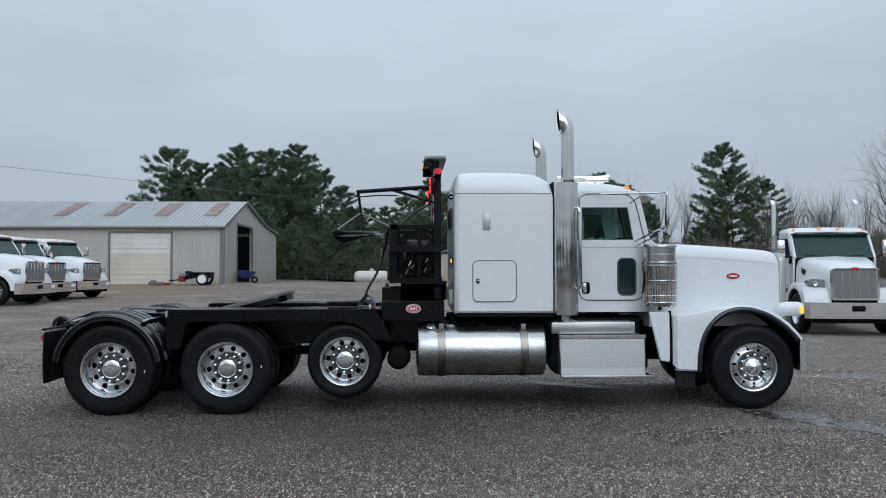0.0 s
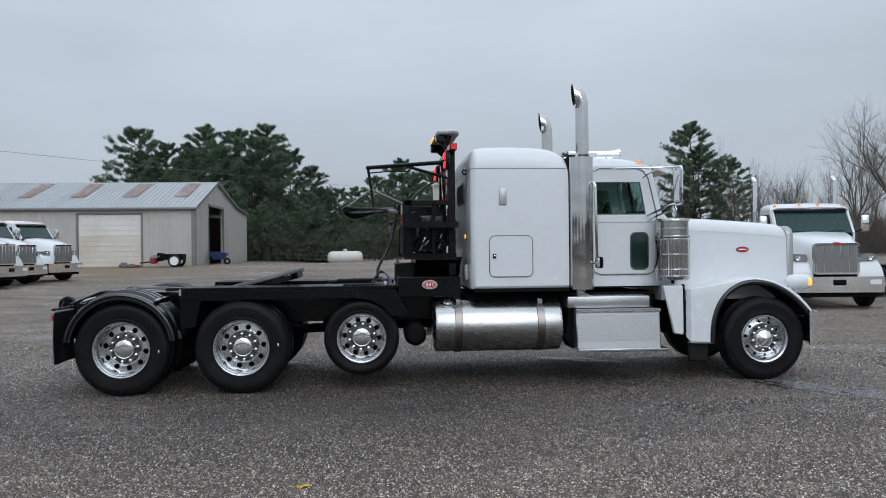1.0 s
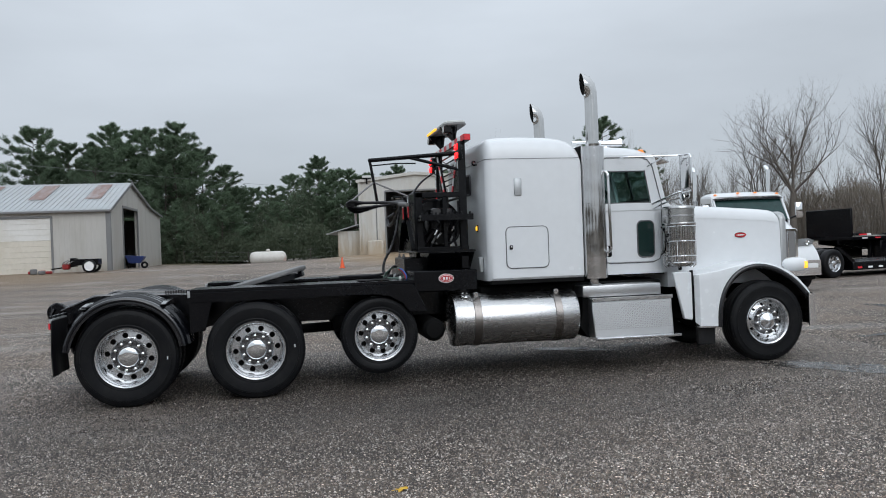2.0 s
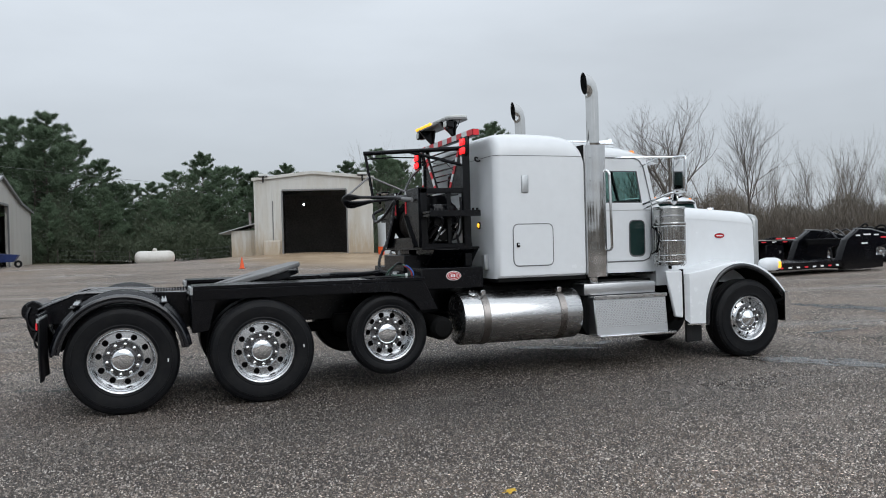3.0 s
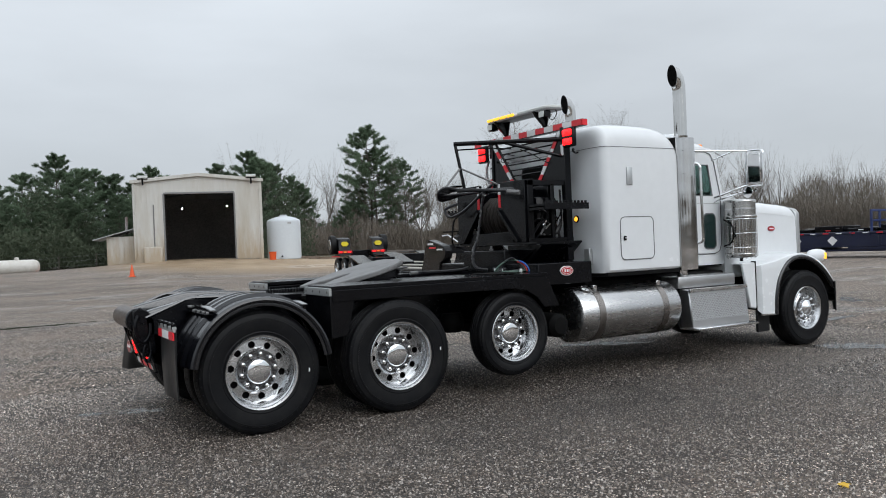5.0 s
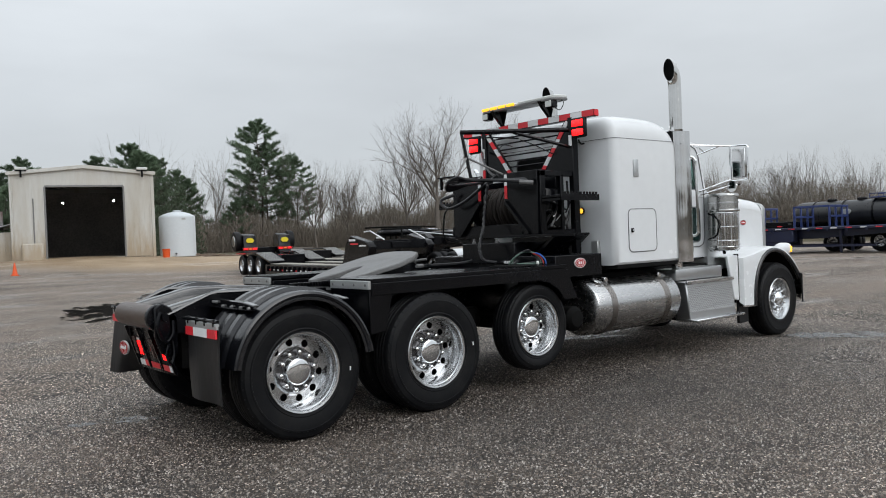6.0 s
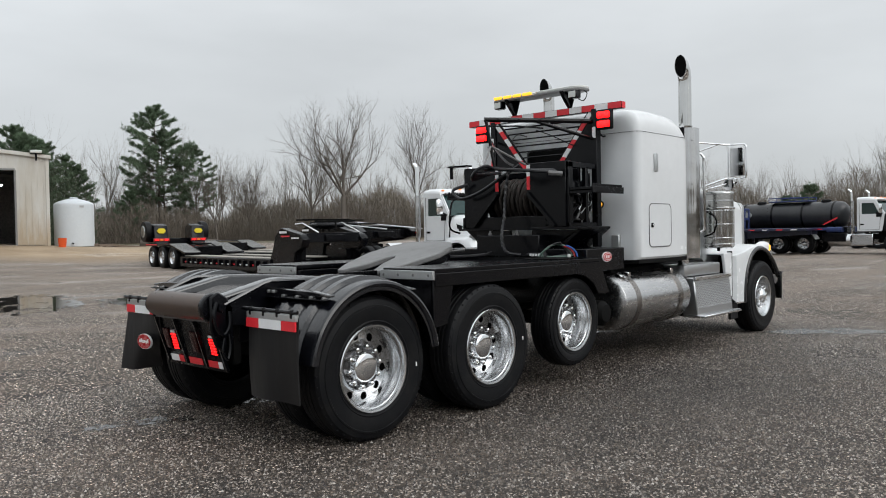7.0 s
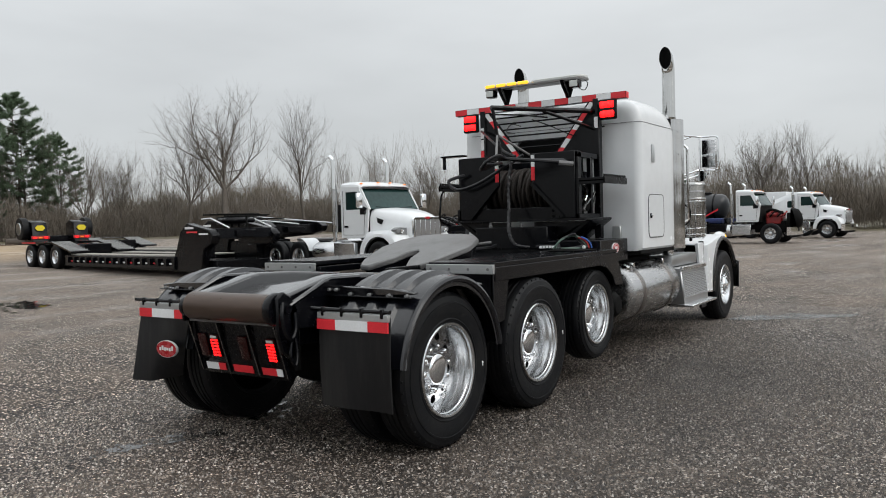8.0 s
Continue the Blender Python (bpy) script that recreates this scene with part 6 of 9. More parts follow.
    tone = mix(ramp(math_node("ADD", ring2.outputs["Value"], math_node("MULTIPLY", dirt_n.outputs["Fac"], 8.0)), 15.5, 9.0, 0.0, 0.85), tone, (0.25, 0.182, 0.12))
    # leaf litter and grass beyond the yard
    reach = nt.nodes.new("ShaderNodeVectorMath")
    reach.operation = "DISTANCE"
    reach.inputs[1].default_value = (3.0, -2.0, 0.5)
    link(co.outputs["Object"], reach.inputs[0])
    outside = ramp(math_node("ADD", reach.outputs["Value"], math_node("MULTIPLY", dirt_n.outputs["Fac"], 8.0)), 62.0, 66.0)
    tone = mix(outside, tone, mix(ramp(brown.outputs["Fac"], 0.4, 0.6), (0.13, 0.10, 0.065), (0.09, 0.085, 0.04)))
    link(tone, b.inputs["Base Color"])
    wet_n = noise_tex(0.42, 7, 0.62, (0.5, 1.0, 1.0))
    wet = ramp(wet_n.outputs["Fac"], 0.52, 0.66)
    link(math_node("SUBTRACT", 0.62, math_node("MULTIPLY", wet, 0.38)), b.inputs["Roughness"])
    b.inputs["Specular IOR Level"].default_value = 0.27
    bump = nt.nodes.new("ShaderNodeBump")
    bump.inputs["Strength"].default_value = 1.0
    bump.inputs["Distance"].default_value = 0.026
    hgt = math_node("ADD", math_node("SUBTRACT", 1.0, stones.outputs["Distance"]), math_node("MULTIPLY", fine.outputs["Fac"], 0.35))
    link(math_node("MULTIPLY", hgt, math_node("SUBTRACT", 1.0, math_node("MULTIPLY", wet, 0.6))), bump.inputs["Height"])
    link(bump.outputs[0], b.inputs["Normal"])
    return m


def grid_lines():
    fine = [-60 + 2.0 * i for i in range(66)]
    far = [90, 130, 200, 350, 700, 1500, 3000]
    return sorted([-v for v in far] + fine + [v + 5 for v in far])


GX = grid_lines()
gv, gf = [], []
for y in GX:
    for x in GX:
        gv.append((x, y, height(x, y) + (0.0 if math.hypot(x - 3, y + 2) < 40 else 0.05 * noise.noise((x * 0.2, y * 0.2, 0)))))
nx = len(GX)
for j in range(nx - 1):
    for i in range(nx - 1):
        a = j * nx + i
        gf.append((a, a + 1, a + nx + 1, a + nx))
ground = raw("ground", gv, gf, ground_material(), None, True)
tagged(ground, "wet brown-grey gravel chip-seal yard with wet tracks, shade painted along the tractor", "ground", "", "structure")


def puddle(x, y, a, b, turn, seed, break_up=1.0):
    """Standing water broken up by the stones: the cells of a 3 cm lattice that lie below the water line."""
    step = 0.014 if a < 0.6 else 0.03 if a < 1.2 else 0.05
    c, s = math.cos(radians(turn)), math.sin(radians(turn))
    vs, fs, at = [], [], {}

    def corner(i, j):
        if (i, j) not in at:
            u, v = i * step + 0.3 * step * noise.noise((i * 0.9, j * 0.9, seed)), j * step + 0.3 * step * noise.noise((i * 0.9, j * 0.9, seed + 5))
            wx, wy = x + c * u - s * v, y + s * u + c * v
            at[i, j] = len(vs)
            vs.append((wx, wy, height(wx, wy) + 0.007))
        return at[i, j]

    ni, nj = int(1.5 * a / step), int(1.8 * b / step) + 1
    for i in range(-ni, ni):
        for j in range(-nj, nj):
            u, v = i * step, j * step
            depth_ = 1.0 - (u / a) ** 2 - (v / b) ** 2
            rough_ = 0.9 * noise.noise((u * 1.3, v * 3.0, seed)) + break_up * (0.7 * noise.noise((u * 5, v * 8, seed + 2)) + 0.5 * noise.noise((u * 14, v * 18, seed + 3)) + 0.55 * noise.noise((u * 38, v * 46, seed + 4)))
            if depth_ > -0.9 and depth_ * 0.7 + rough_ > 0.25 + 0.32 * max(0.0, break_up - 1.0):
                fs.append((corner(i, j), corner(i + 1, j), corner(i + 1, j + 1), corner(i, j + 1)))
    tagged(raw("puddle", vs, fs, POOL if break_up < 0.95 else WATER, None, True), "shallow broken rain puddle on the gravel yard", "puddle", "puddles", "structure")

# ---- buildings ----


def sheeted(name, u0, u1, make, count, mats, parent, random_rust=()):
    """A row of equal roof or wall sheets, each an object of its own."""
    for k in range(count):
        a, b = u0 + (u1 - u0) * k / count, u0 + (u1 - u0) * (k + 1) / count
        part(name, make(a, b), mats[1] if k in random_rust else mats[0], parent)


def barn():
    X0, X1 = -45.0, -8.8
    Y0, YR, YK, Y1 = 41.3, 47.7, 55.0, 60.0
    g = 0.35
    ob = thing("barn", "long grey metal barn with a white sectional door and patched roof", "barn", (0, 0, 0))
    # front wall with the sectional door's opening
    dx0, dx1, dz = -15.9, -12.1, 4.0
    t = 0.2
    front = box((X0, Y0, g), (dx0, Y0 + t, 4.42))
    box((dx1, Y0, g), (X1, Y0 + t, 4.42), 0, front)
    box((dx0, Y0, dz), (dx1, Y0 + t, 4.42), 0, front)
    part("front_wall", front, SIDING, ob, "grey ribbed metal siding")
    # ribs of the siding
    ribs = bmesh.new()
    x = X0
    while x < X1:
        if not dx0 - 0.1 < x < dx1 + 0.1:
            box((x, Y0 - 0.012, g), (x + 0.05, Y0, 4.40), 0, ribs)
        x += 0.30
    tagged(part("siding_ribs", ribs, SIDING, ob, "", 0), kind="stuff")
    # gable wall with a tall doorway
    gy0, gy1, gz = 45.0, 50.1, 4.72
    gab = bmesh.new()
    prism([(Y0 + t, g), (gy0, g), (gy0, 5.57), (Y0 + t, 4.42)], "x", X1 - t, X1, 0, gab)
    prism([(gy0, gz), (gy1, gz), (gy1, 6.00), (YR, 6.42), (gy0, 5.57)], "x", X1 - t, X1, 0, gab)
    prism([(gy1, g), (Y1, g), (Y1, 4.72), (YK, 5.10), (gy1, 6.00)], "x", X1 - t, X1, 0, gab)
    part("gable_wall", gab, SIDING, ob)
    part("back_wall", box((X0, Y1 - t, g), (X1 - t, Y1, 4.5)), SIDING, ob)
    part("end_wall", prism([(Y0 + t, g), (Y1 - t, g), (Y1 - t, 4.68), (YK, 5.05), (YR, 6.35), (Y0 + t, 4.4)], "x", X0, X0 + t), SIDING, ob)
    part("floor_slab", box((X0 + t, Y0 + t, g), (X1, Y1 - t, 0.62)), CONCRETE, ob)
    n = 40

    def slope(a, b):
        bm = prism([(Y0 - 0.25, 4.38), (YR, 6.48), (YR, 6.53), (Y0 - 0.25, 4.43)], "x", a, b - 0.004)
        for u in (0.0, 0.30, 0.60):
            prism([(Y0 - 0.25, 4.43), (YR, 6.53), (YR, 6.56), (Y0 - 0.25, 4.46)], "x", a + u, a + u + 0.05, 0, bm)
        return bm

    sheeted("roof_sheet", X0 - 0.1, X1 + 0.15, slope, n, (ROOF, RUST), ob)
    part("back_roof", prism([(YR, 6.48), (YR, 6.53), (YK, 5.19), (Y1 + 0.2, 4.80), (Y1 + 0.2, 4.75), (YK, 5.14)], "x", X0 - 0.1, X1 + 0.15), ROOF, ob)
    w = (X1 - X0 + 0.25) / n
    for k in range(4):
        a = X1 - 0.95 - 3.28 * k
        def on_roof(y, up):
            return (y, 4.43 + 2.1 * (y - Y0 + 0.25) / (YR - Y0 + 0.25) + up)
        part("patch_sheet", prism([on_roof(YR - 4.2, 0.03), on_roof(YR - 0.5, 0.03), on_roof(YR - 0.5, 0.045), on_roof(YR - 4.2, 0.045)], "x", a - 0.9, a), RUST, ob, "rust-stained roof patch")
    part("rake_trim", prism([(Y0 - 0.25, 4.30), (YR, 6.40), (YK, 5.07), (Y1 + 0.2, 4.68), (Y1 + 0.2, 4.84), (YK, 5.23), (YR, 6.58), (Y0 - 0.25, 4.48)], "x", X1 + 0.15, X1 + 0.19), STEEL_TRIM, ob)
    part("gutter", box((X0, Y0 - 0.30, 4.28), (X1 + 0.1, Y0 - 0.18, 4.40), 0.02), STEEL_TRIM, ob)
    part("corner_trim", box((X1 - 0.22, Y0 - 0.06, g), (X1 + 0.05, Y0 + 0.16, 4.40), 0.01), STEEL_TRIM, ob)
    door = part("sectional_door", box((dx0, Y0 + 0.06, 0.70), (dx1, Y0 + 0.10, dz), 0.005), DOOR_WHITE, ob, "white sectional overhead door")
    for k in range(10):
        part("door_section", box((dx0 + 0.02, Y0 + 0.03, 0.72 + 0.328 * k), (dx1 - 0.02, Y0 + 0.06, 0.72 + 0.328 * k + 0.322), 0.006), DOOR_BEIGE if k < 6 else DOOR_WHITE, door)
    for a, b in ((dx0 - 0.12, dx0), (dx1, dx1 + 0.12)):
        part("door_jamb", box((a, Y0 - 0.04, g), (b, Y0 + 0.1, dz + 0.12), 0.01), STEEL_TRIM, ob)
    part("door_head", box((dx0, Y0 - 0.04, dz), (dx1, Y0 + 0.1, dz + 0.12), 0.01), STEEL_TRIM, ob)
    for y in (gy0, gy1):
        part("doorway_jamb", box((X1 - 0.05, y - 0.08, g), (X1 + 0.05, y + 0.08, gz), 0.01), STEEL_TRIM, ob)
    part("doorway_head", box((X1 - 0.05, gy0, gz - 0.02), (X1 + 0.05, gy1, gz + 0.14), 0.01), STEEL_TRIM, ob)


barn()


def shed():
    """The open shed: its own x runs along the front, y goes in."""
    W, D, E, A = 3.75, 16.0, 6.02, 6.42
    ob = thing("open_shed", "cream metal shed with a tall open bay and dark interior", "shed", (10.02, 43.35, 0), turn=-14.7)
    g, t = 0.5, 0.18
    l, r, h = -2.05, 2.15, 5.27
    bm = prism([(-W, g), (l, g), (l, E + 0.19), (-W, E)], "y", 0, t)
    prism([(r, g), (W, g), (W, E), (r, E + 0.17)], "y", 0, t, 0, bm)
    prism([(l, h), (r, h), (r, E + 0.17), (0, A), (l, E + 0.19)], "y", 0, t, 0, bm)
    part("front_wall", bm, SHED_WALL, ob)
    ribs = bmesh.new()
    x = -W + 0.1
    while x < W:
        if not l - 0.05 < x < r + 0.02:
            box((x, -0.02, g), (x + 0.04, 0.0, E - 0.05), 0, ribs)
        elif x < r - 0.05:
            box((x, -0.02, h + 0.12), (x + 0.04, 0.0, E), 0, ribs)
        x += 0.3
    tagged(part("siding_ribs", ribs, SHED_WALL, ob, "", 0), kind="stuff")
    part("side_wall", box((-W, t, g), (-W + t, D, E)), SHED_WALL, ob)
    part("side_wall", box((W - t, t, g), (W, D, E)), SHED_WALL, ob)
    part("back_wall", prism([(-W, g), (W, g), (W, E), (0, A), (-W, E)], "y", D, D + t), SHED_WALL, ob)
    part("floor_slab", box((-W + t, 0.0, g), (W - t, D, 1.12)), CONCRETE, ob)
    for s in (-1, 1):
        pts = [(0, A), (0, A + 0.07), (s * (W + 0.15), E + 0.07), (s * (W + 0.15), E)]
        part("roof_slope", prism(pts, "y", -0.12, D + 0.3), ROOF, ob)
        part("rake_trim", prism([(0, A - 0.10), (0, A + 0.11), (s * (W + 0.2), E + 0.10), (s * (W + 0.2), E - 0.10)], "y", -0.17, -0.12, 0.01), SHED_WALL, ob)
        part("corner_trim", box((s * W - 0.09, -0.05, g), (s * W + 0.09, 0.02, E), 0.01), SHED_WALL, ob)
        lampx = s * (W - 0.55)
        part("flood_lamp", box((lampx - 0.30, -0.32, E + 0.20), (lampx + 0.30, -0.14, E + 0.36), 0.03), CLEAR_LENS, ob, "pale twin flood lamp over the bay")
        part("lamp_bracket", box((lampx - 0.05, -0.24, E - 0.22), (lampx + 0.05, -0.17, E + 0.21), 0.01), BLACK, ob)
        part("lamp_bar", box((lampx - 0.30, -0.24, E + 0.13), (lampx + 0.30, -0.17, E + 0.18), 0.01), BLACK, ob)
    for x in (l, r):
        part("bay_jamb", box((x - 0.05, -0.03, g), (x + 0.05, t + 0.03, h), 0.01), STEEL_TRIM, ob)
    part("bay_head", box((l, -0.03, h - 0.03), (r, t + 0.03, h + 0.08), 0.01), STEEL_TRIM, ob)
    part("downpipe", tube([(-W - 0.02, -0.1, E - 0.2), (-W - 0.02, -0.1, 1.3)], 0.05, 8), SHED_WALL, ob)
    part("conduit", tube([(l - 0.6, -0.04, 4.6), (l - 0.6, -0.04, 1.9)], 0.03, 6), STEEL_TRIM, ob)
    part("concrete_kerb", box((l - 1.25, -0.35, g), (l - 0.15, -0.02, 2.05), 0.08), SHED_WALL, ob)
    inner = part("roof_beam", box((-W + t, 4.0, E - 0.35), (W - t, 4.2, E - 0.1), 0.01), DARK, ob)
    for x, y in ((-1.25, 7.0), (1.75, 5.0)):
        part("work_light", lathe([(0, -0.07), (0.04, -0.06), (0.055, 0.0), (0.03, 0.04), (0, 0.05)], (x, y, 4.72), "z", 12), WORK_GLOW, ob, "lit work light inside the shed")
    part("liner", box((-W + t, D - 0.3, 1.1), (W - t, D - 0.25, E - 0.1)), LINER, ob)
    part("liner", box((-W + t + 0.01, 0.4, 1.12), (-W + t + 0.03, D - 0.3, E - 0.1)), LINER, ob)
    part("liner", box((W - t - 0.03, 0.4, 1.12), (W - t - 0.01, D - 0.3, E - 0.1)), LINER, ob)
    lean = thing("lean_to", "small cream metal lean-to beside the shed", "lean-to", (10.02, 43.35, 0), turn=-14.7)
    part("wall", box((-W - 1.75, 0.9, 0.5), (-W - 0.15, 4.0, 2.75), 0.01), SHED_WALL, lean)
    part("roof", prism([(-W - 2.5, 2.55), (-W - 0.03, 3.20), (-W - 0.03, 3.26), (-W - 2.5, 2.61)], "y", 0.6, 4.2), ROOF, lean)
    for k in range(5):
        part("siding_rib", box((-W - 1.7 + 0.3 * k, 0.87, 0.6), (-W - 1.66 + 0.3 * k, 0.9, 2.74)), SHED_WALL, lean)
    part("flue", tube([(-W - 0.7, 2.2, 2.9), (-W - 0.7, 2.2, 4.0)], 0.09, 8), RUST, lean)


LINER = material("dusty_dark_lining", (0.42, 0.41, 0.40), 0.9, var=0.4, scale=1.5)
WORK_GLOW = material("lit_work_light", (0.9, 0.9, 0.85), 0.4, emit=(1.0, 0.95, 0.85), emit_strength=22)
shed()

tank = thing("water_tank", "tall white plastic water tank with domed lid", "tank", (15.35, 43.1, height(15.35, 43.1) - 0.02))
part("tank_body", lathe([(0, 0), (1.04, 0.0), (1.075, 0.04), (1.08, 0.30), (1.08, 1.25), (1.08, 2.40), (1.07, 2.48), (1.02, 2.545), (0.80, 2.65), (0.5, 2.745), (0.26, 2.79), (0.0, 2.80)], (0, 0, 0), "z", 48), TANK_WHITE, tank)
part("lid", lathe([(0.24, 2.80), (0.24, 2.86), (0.2, 2.88), (0, 2.88)], (0, 0, 0), "z", 20), TANK_WHITE, tank)
part("label_panel", prism(rounded(-0.12, 0.12, 2.26, 2.38, 0.02), "y", -1.090, -1.076), TRIMGREY, tank, "small faded printed panel")
part("outlet", tube([(-0.5, -0.9, 0.2), (-0.55, -1.15, 0.2)], 0.05, 8), BLACK, tank)

gx, gy = 0.15, 48.6
prop = thing("propane_tank", "horizontal cream propane tank on concrete feet", "propane tank", (gx, gy, height(gx, gy)))
part("tank_shell", lathe([(0, -1.28), (0.18, -1.26), (0.34, -1.18), (0.42, -1.05), (0.45, -0.9), (0.45, 0.9), (0.42, 1.05), (0.34, 1.18), (0.18, 1.26), (0, 1.28)], (0, 0, 0.62), "x", 32), PROPANE, prop)
part("valve_dome", lathe([(0.14, 0), (0.14, 0.14), (0.10, 0.18), (0, 0.19)], (0, 0, 1.05), "z", 16), PROPANE, prop)
for x in (-0.7, 0.7):
    part("saddle", box((x - 0.1, -0.35, -0.1), (x + 0.1, 0.35, 0.25), 0.02), CONCRETE, prop)
part("red_board", box((1.2, -0.5, 0.0), (2.0, -0.2, 0.22), 0.03), ORANGE, prop)


def cone(x, y, s=1.0):
    ob = thing("traffic_cone", "orange plastic traffic cone standing on gravel", "cone", (x, y, height(x, y)), "cones")
    part("base", box((-0.19 * s, -0.19 * s, 0), (0.19 * s, 0.19 * s, 0.04), 0.01), ORANGE, ob)
    part("body", lathe([(0.15 * s, 0.04), (0.03 * s, 0.72 * s), (0.02 * s, 0.72 * s), (0, 0.70 * s)], (0, 0, 0), "z", 20), ORANGE, ob)


cone(4.4, 33.6, 0.8)
bk = thing("bucket", "orange plastic bucket beside the tank", "bucket", (13.95, 41.3, height(13.95, 41.3)))
part("pail", lathe([(0, 0.0), (0.19, 0.0), (0.23, 0.5), (0.24, 0.52), (0.21, 0.5), (0.18, 0.04), (0, 0.04)], (0, 0, 0), "z", 20), ORANGE, bk)
rnd = random.Random(11)
for k in range(7):
    x, y = 17.2 + rnd.uniform(-0.9, 1.4), 42.6 + rnd.uniform(-0.8, 0.8)
    ob = thing("scrap_board", "weathered board lying in a heap by the tank", "board", (x, y, height(x, y) + 0.04 + 0.05 * (k % 3)), "scrap boards", turn=rnd.uniform(-50, 50))
    part("board", box((-0.9, -0.09, -0.04), (0.9, 0.09, 0.02), 0.006), WOOD, ob)
for k, (x, y, L) in enumerate(((22.0, 45.0, 3.2), (25.5, 46.5, 2.4))):
    ob = thing("log", "grey log lying at the edge of the yard", "log", (x, y, height(x, y) + 0.2), "logs", turn=-20 + 14 * k)
    part("log_body", lathe([(0, -L / 2), (0.2, -L / 2), (0.22, 0), (0.19, L / 2), (0, L / 2)], (0, 0, 0), "x", 12), BARK, ob)

# clutter at the barn's corner
cx, cy = -9.6, 39.6
cart = thing("utility_cart", "red and black two-wheeled utility trailer by the barn", "cart", (cx, cy, height(cx, cy)))
part("bed", box((-0.75, -0.45, 0.42), (0.55, 0.45, 0.78), 0.02), BLACK, cart)
part("engine", box((-1.45, -0.25, 0.2), (-1.05, 0.2, 0.55), 0.08), ENGINE_RED, cart)
part("toolbox", box((-1.0, -0.3, 0.35), (-0.7, 0.3, 0.85), 0.03), BLACK, cart)
for k in range(3):
    part("engine_pipe", tube(spline([(-1.4 + 0.15 * k, -0.25, 0.5), (-1.3 + 0.2 * k, -0.36, 0.62), (-1.1 + 0.15 * k, -0.2, 0.72)], 4), 0.03, 6), GREASY, cart)
w = part("wheel", lathe([(0.30, -0.1), (0.37, -0.08), (0.37, 0.08), (0.30, 0.1), (0.20, 0.1)], (0.1, -0.58, 0.37), "y", 28), RUBBER, cart)
part("hub", lathe([(0.0, -0.09), (0.10, -0.09), (0.22, -0.07), (0.26, -0.1), (0.27, 0.0)], (0.1, -0.58, 0.37), "y", 24), WHITE_BADGE, cart)
part("wheel", lathe([(0.30, -0.1), (0.37, -0.08), (0.37, 0.08), (0.30, 0.1), (0.20, 0.1)], (0.1, 0.58, 0.37), "y", 28), RUBBER, cart)
part("drawbar", tube([(-0.7, 0, 0.4), (-2.1, 0.1, 0.25)], 0.04, 8), BLACK, cart)
for k in range(5):
    x, y = cx - 2.0 - 0.35 * k + rnd.uniform(-0.2, 0.2), cy + rnd.uniform(-0.5, 0.4)
    ob = thing("engine_part", "red and grey machine part lying on the ground", "machine part", (x, y, height(x, y)), "machine parts", turn=rnd.uniform(0, 90))
    part("casting", box((-0.18, -0.12, 0.0), (0.18, 0.12, rnd.uniform(0.12, 0.3)), 0.04), ENGINE_RED if k % 2 == 0 else GREASY, ob)
bx, by = -8.0, 44.4
wb = thing("wheelbarrow", "blue wheelbarrow standing at the barn doorway", "wheelbarrow", (bx, by, height(bx, by)))
part("tray", loft([[(-0.35, -0.3, 0.35), (0.35, -0.3, 0.35), (0.35, 0.3, 0.35), (-0.35, 0.3, 0.35)], [(-0.55, -0.45, 0.85), (0.6, -0.45, 0.75), (0.6, 0.45, 0.75), (-0.55, 0.45, 0.85)]], closed=True, thick=0.02), BLUE, wb)
part("wheel", lathe([(0.1, -0.05), (0.22, -0.04), (0.22, 0.04), (0.1, 0.05)], (0.55, 0, 0.22), "y", 20), RUBBER, wb)
part("leg", tube([(-0.3, -0.25, 0.4), (-0.4, -0.25, 0.0)], 0.02, 6), BLACK, wb)
part("leg", tube([(-0.3, 0.25, 0.4), (-0.4, 0.25, 0.0)], 0.02, 6), BLACK, wb)
drm = thing("barrel", "pale plastic barrel inside the barn doorway", "barrel", (-9.6, 46.2, 0.62))
part("shell", lathe([(0, 0), (0.29, 0), (0.3, 0.3), (0.29, 0.33), (0.3, 0.36), (0.3, 0.85), (0.28, 0.9), (0, 0.9)], (0, 0, 0), "z", 24), PROPANE, drm)

# power line across the back and a wire fence
wire = thing("power_line", "thin overhead power line with its wooden poles", "power line", (0, 0, 0))
poles = [(-47.5, 16.0, 8.5), (22.5, 111.5, 8.5)]
for (x, y, h) in poles:
    part("pole", tube([(x, y, height(x, y) - 0.2), (x, y, height(x, y) + h)], [0.14, 0.10], 8), WOOD, wire)
for (a, b) in zip(poles, poles[1:]):
    pts = [(a[0] + (b[0] - a[0]) * t, a[1] + (b[1] - a[1]) * t, 0.7 + a[2] + (b[2] - a[2]) * t - 1.6 * t * (1 - t)) for t in [k / 20 for k in range(21)]]
    part("cable", tube(pts, 0.014, 5), STEEL_TRIM, wire)
fence = thing("wire_fence", "sagging wire fence with timber posts at the yard's edge", "fence", (0, 0, 0))
fp = [(-7 + 2.6 * k, 60 + 0.5 * math.sin(k)) for k in range(12)]
for x, y in fp:
    part("post", tube([(x, y, height(x, y) - 0.1), (x, y, height(x, y) + 1.15)], 0.03, 7), BARK, fence)
for z in (0.35, 0.7, 1.05):
    part("wire", tube([(x, y, height(x, y) + z) for x, y in fp], 0.005, 4), STEEL_TRIM, fence)

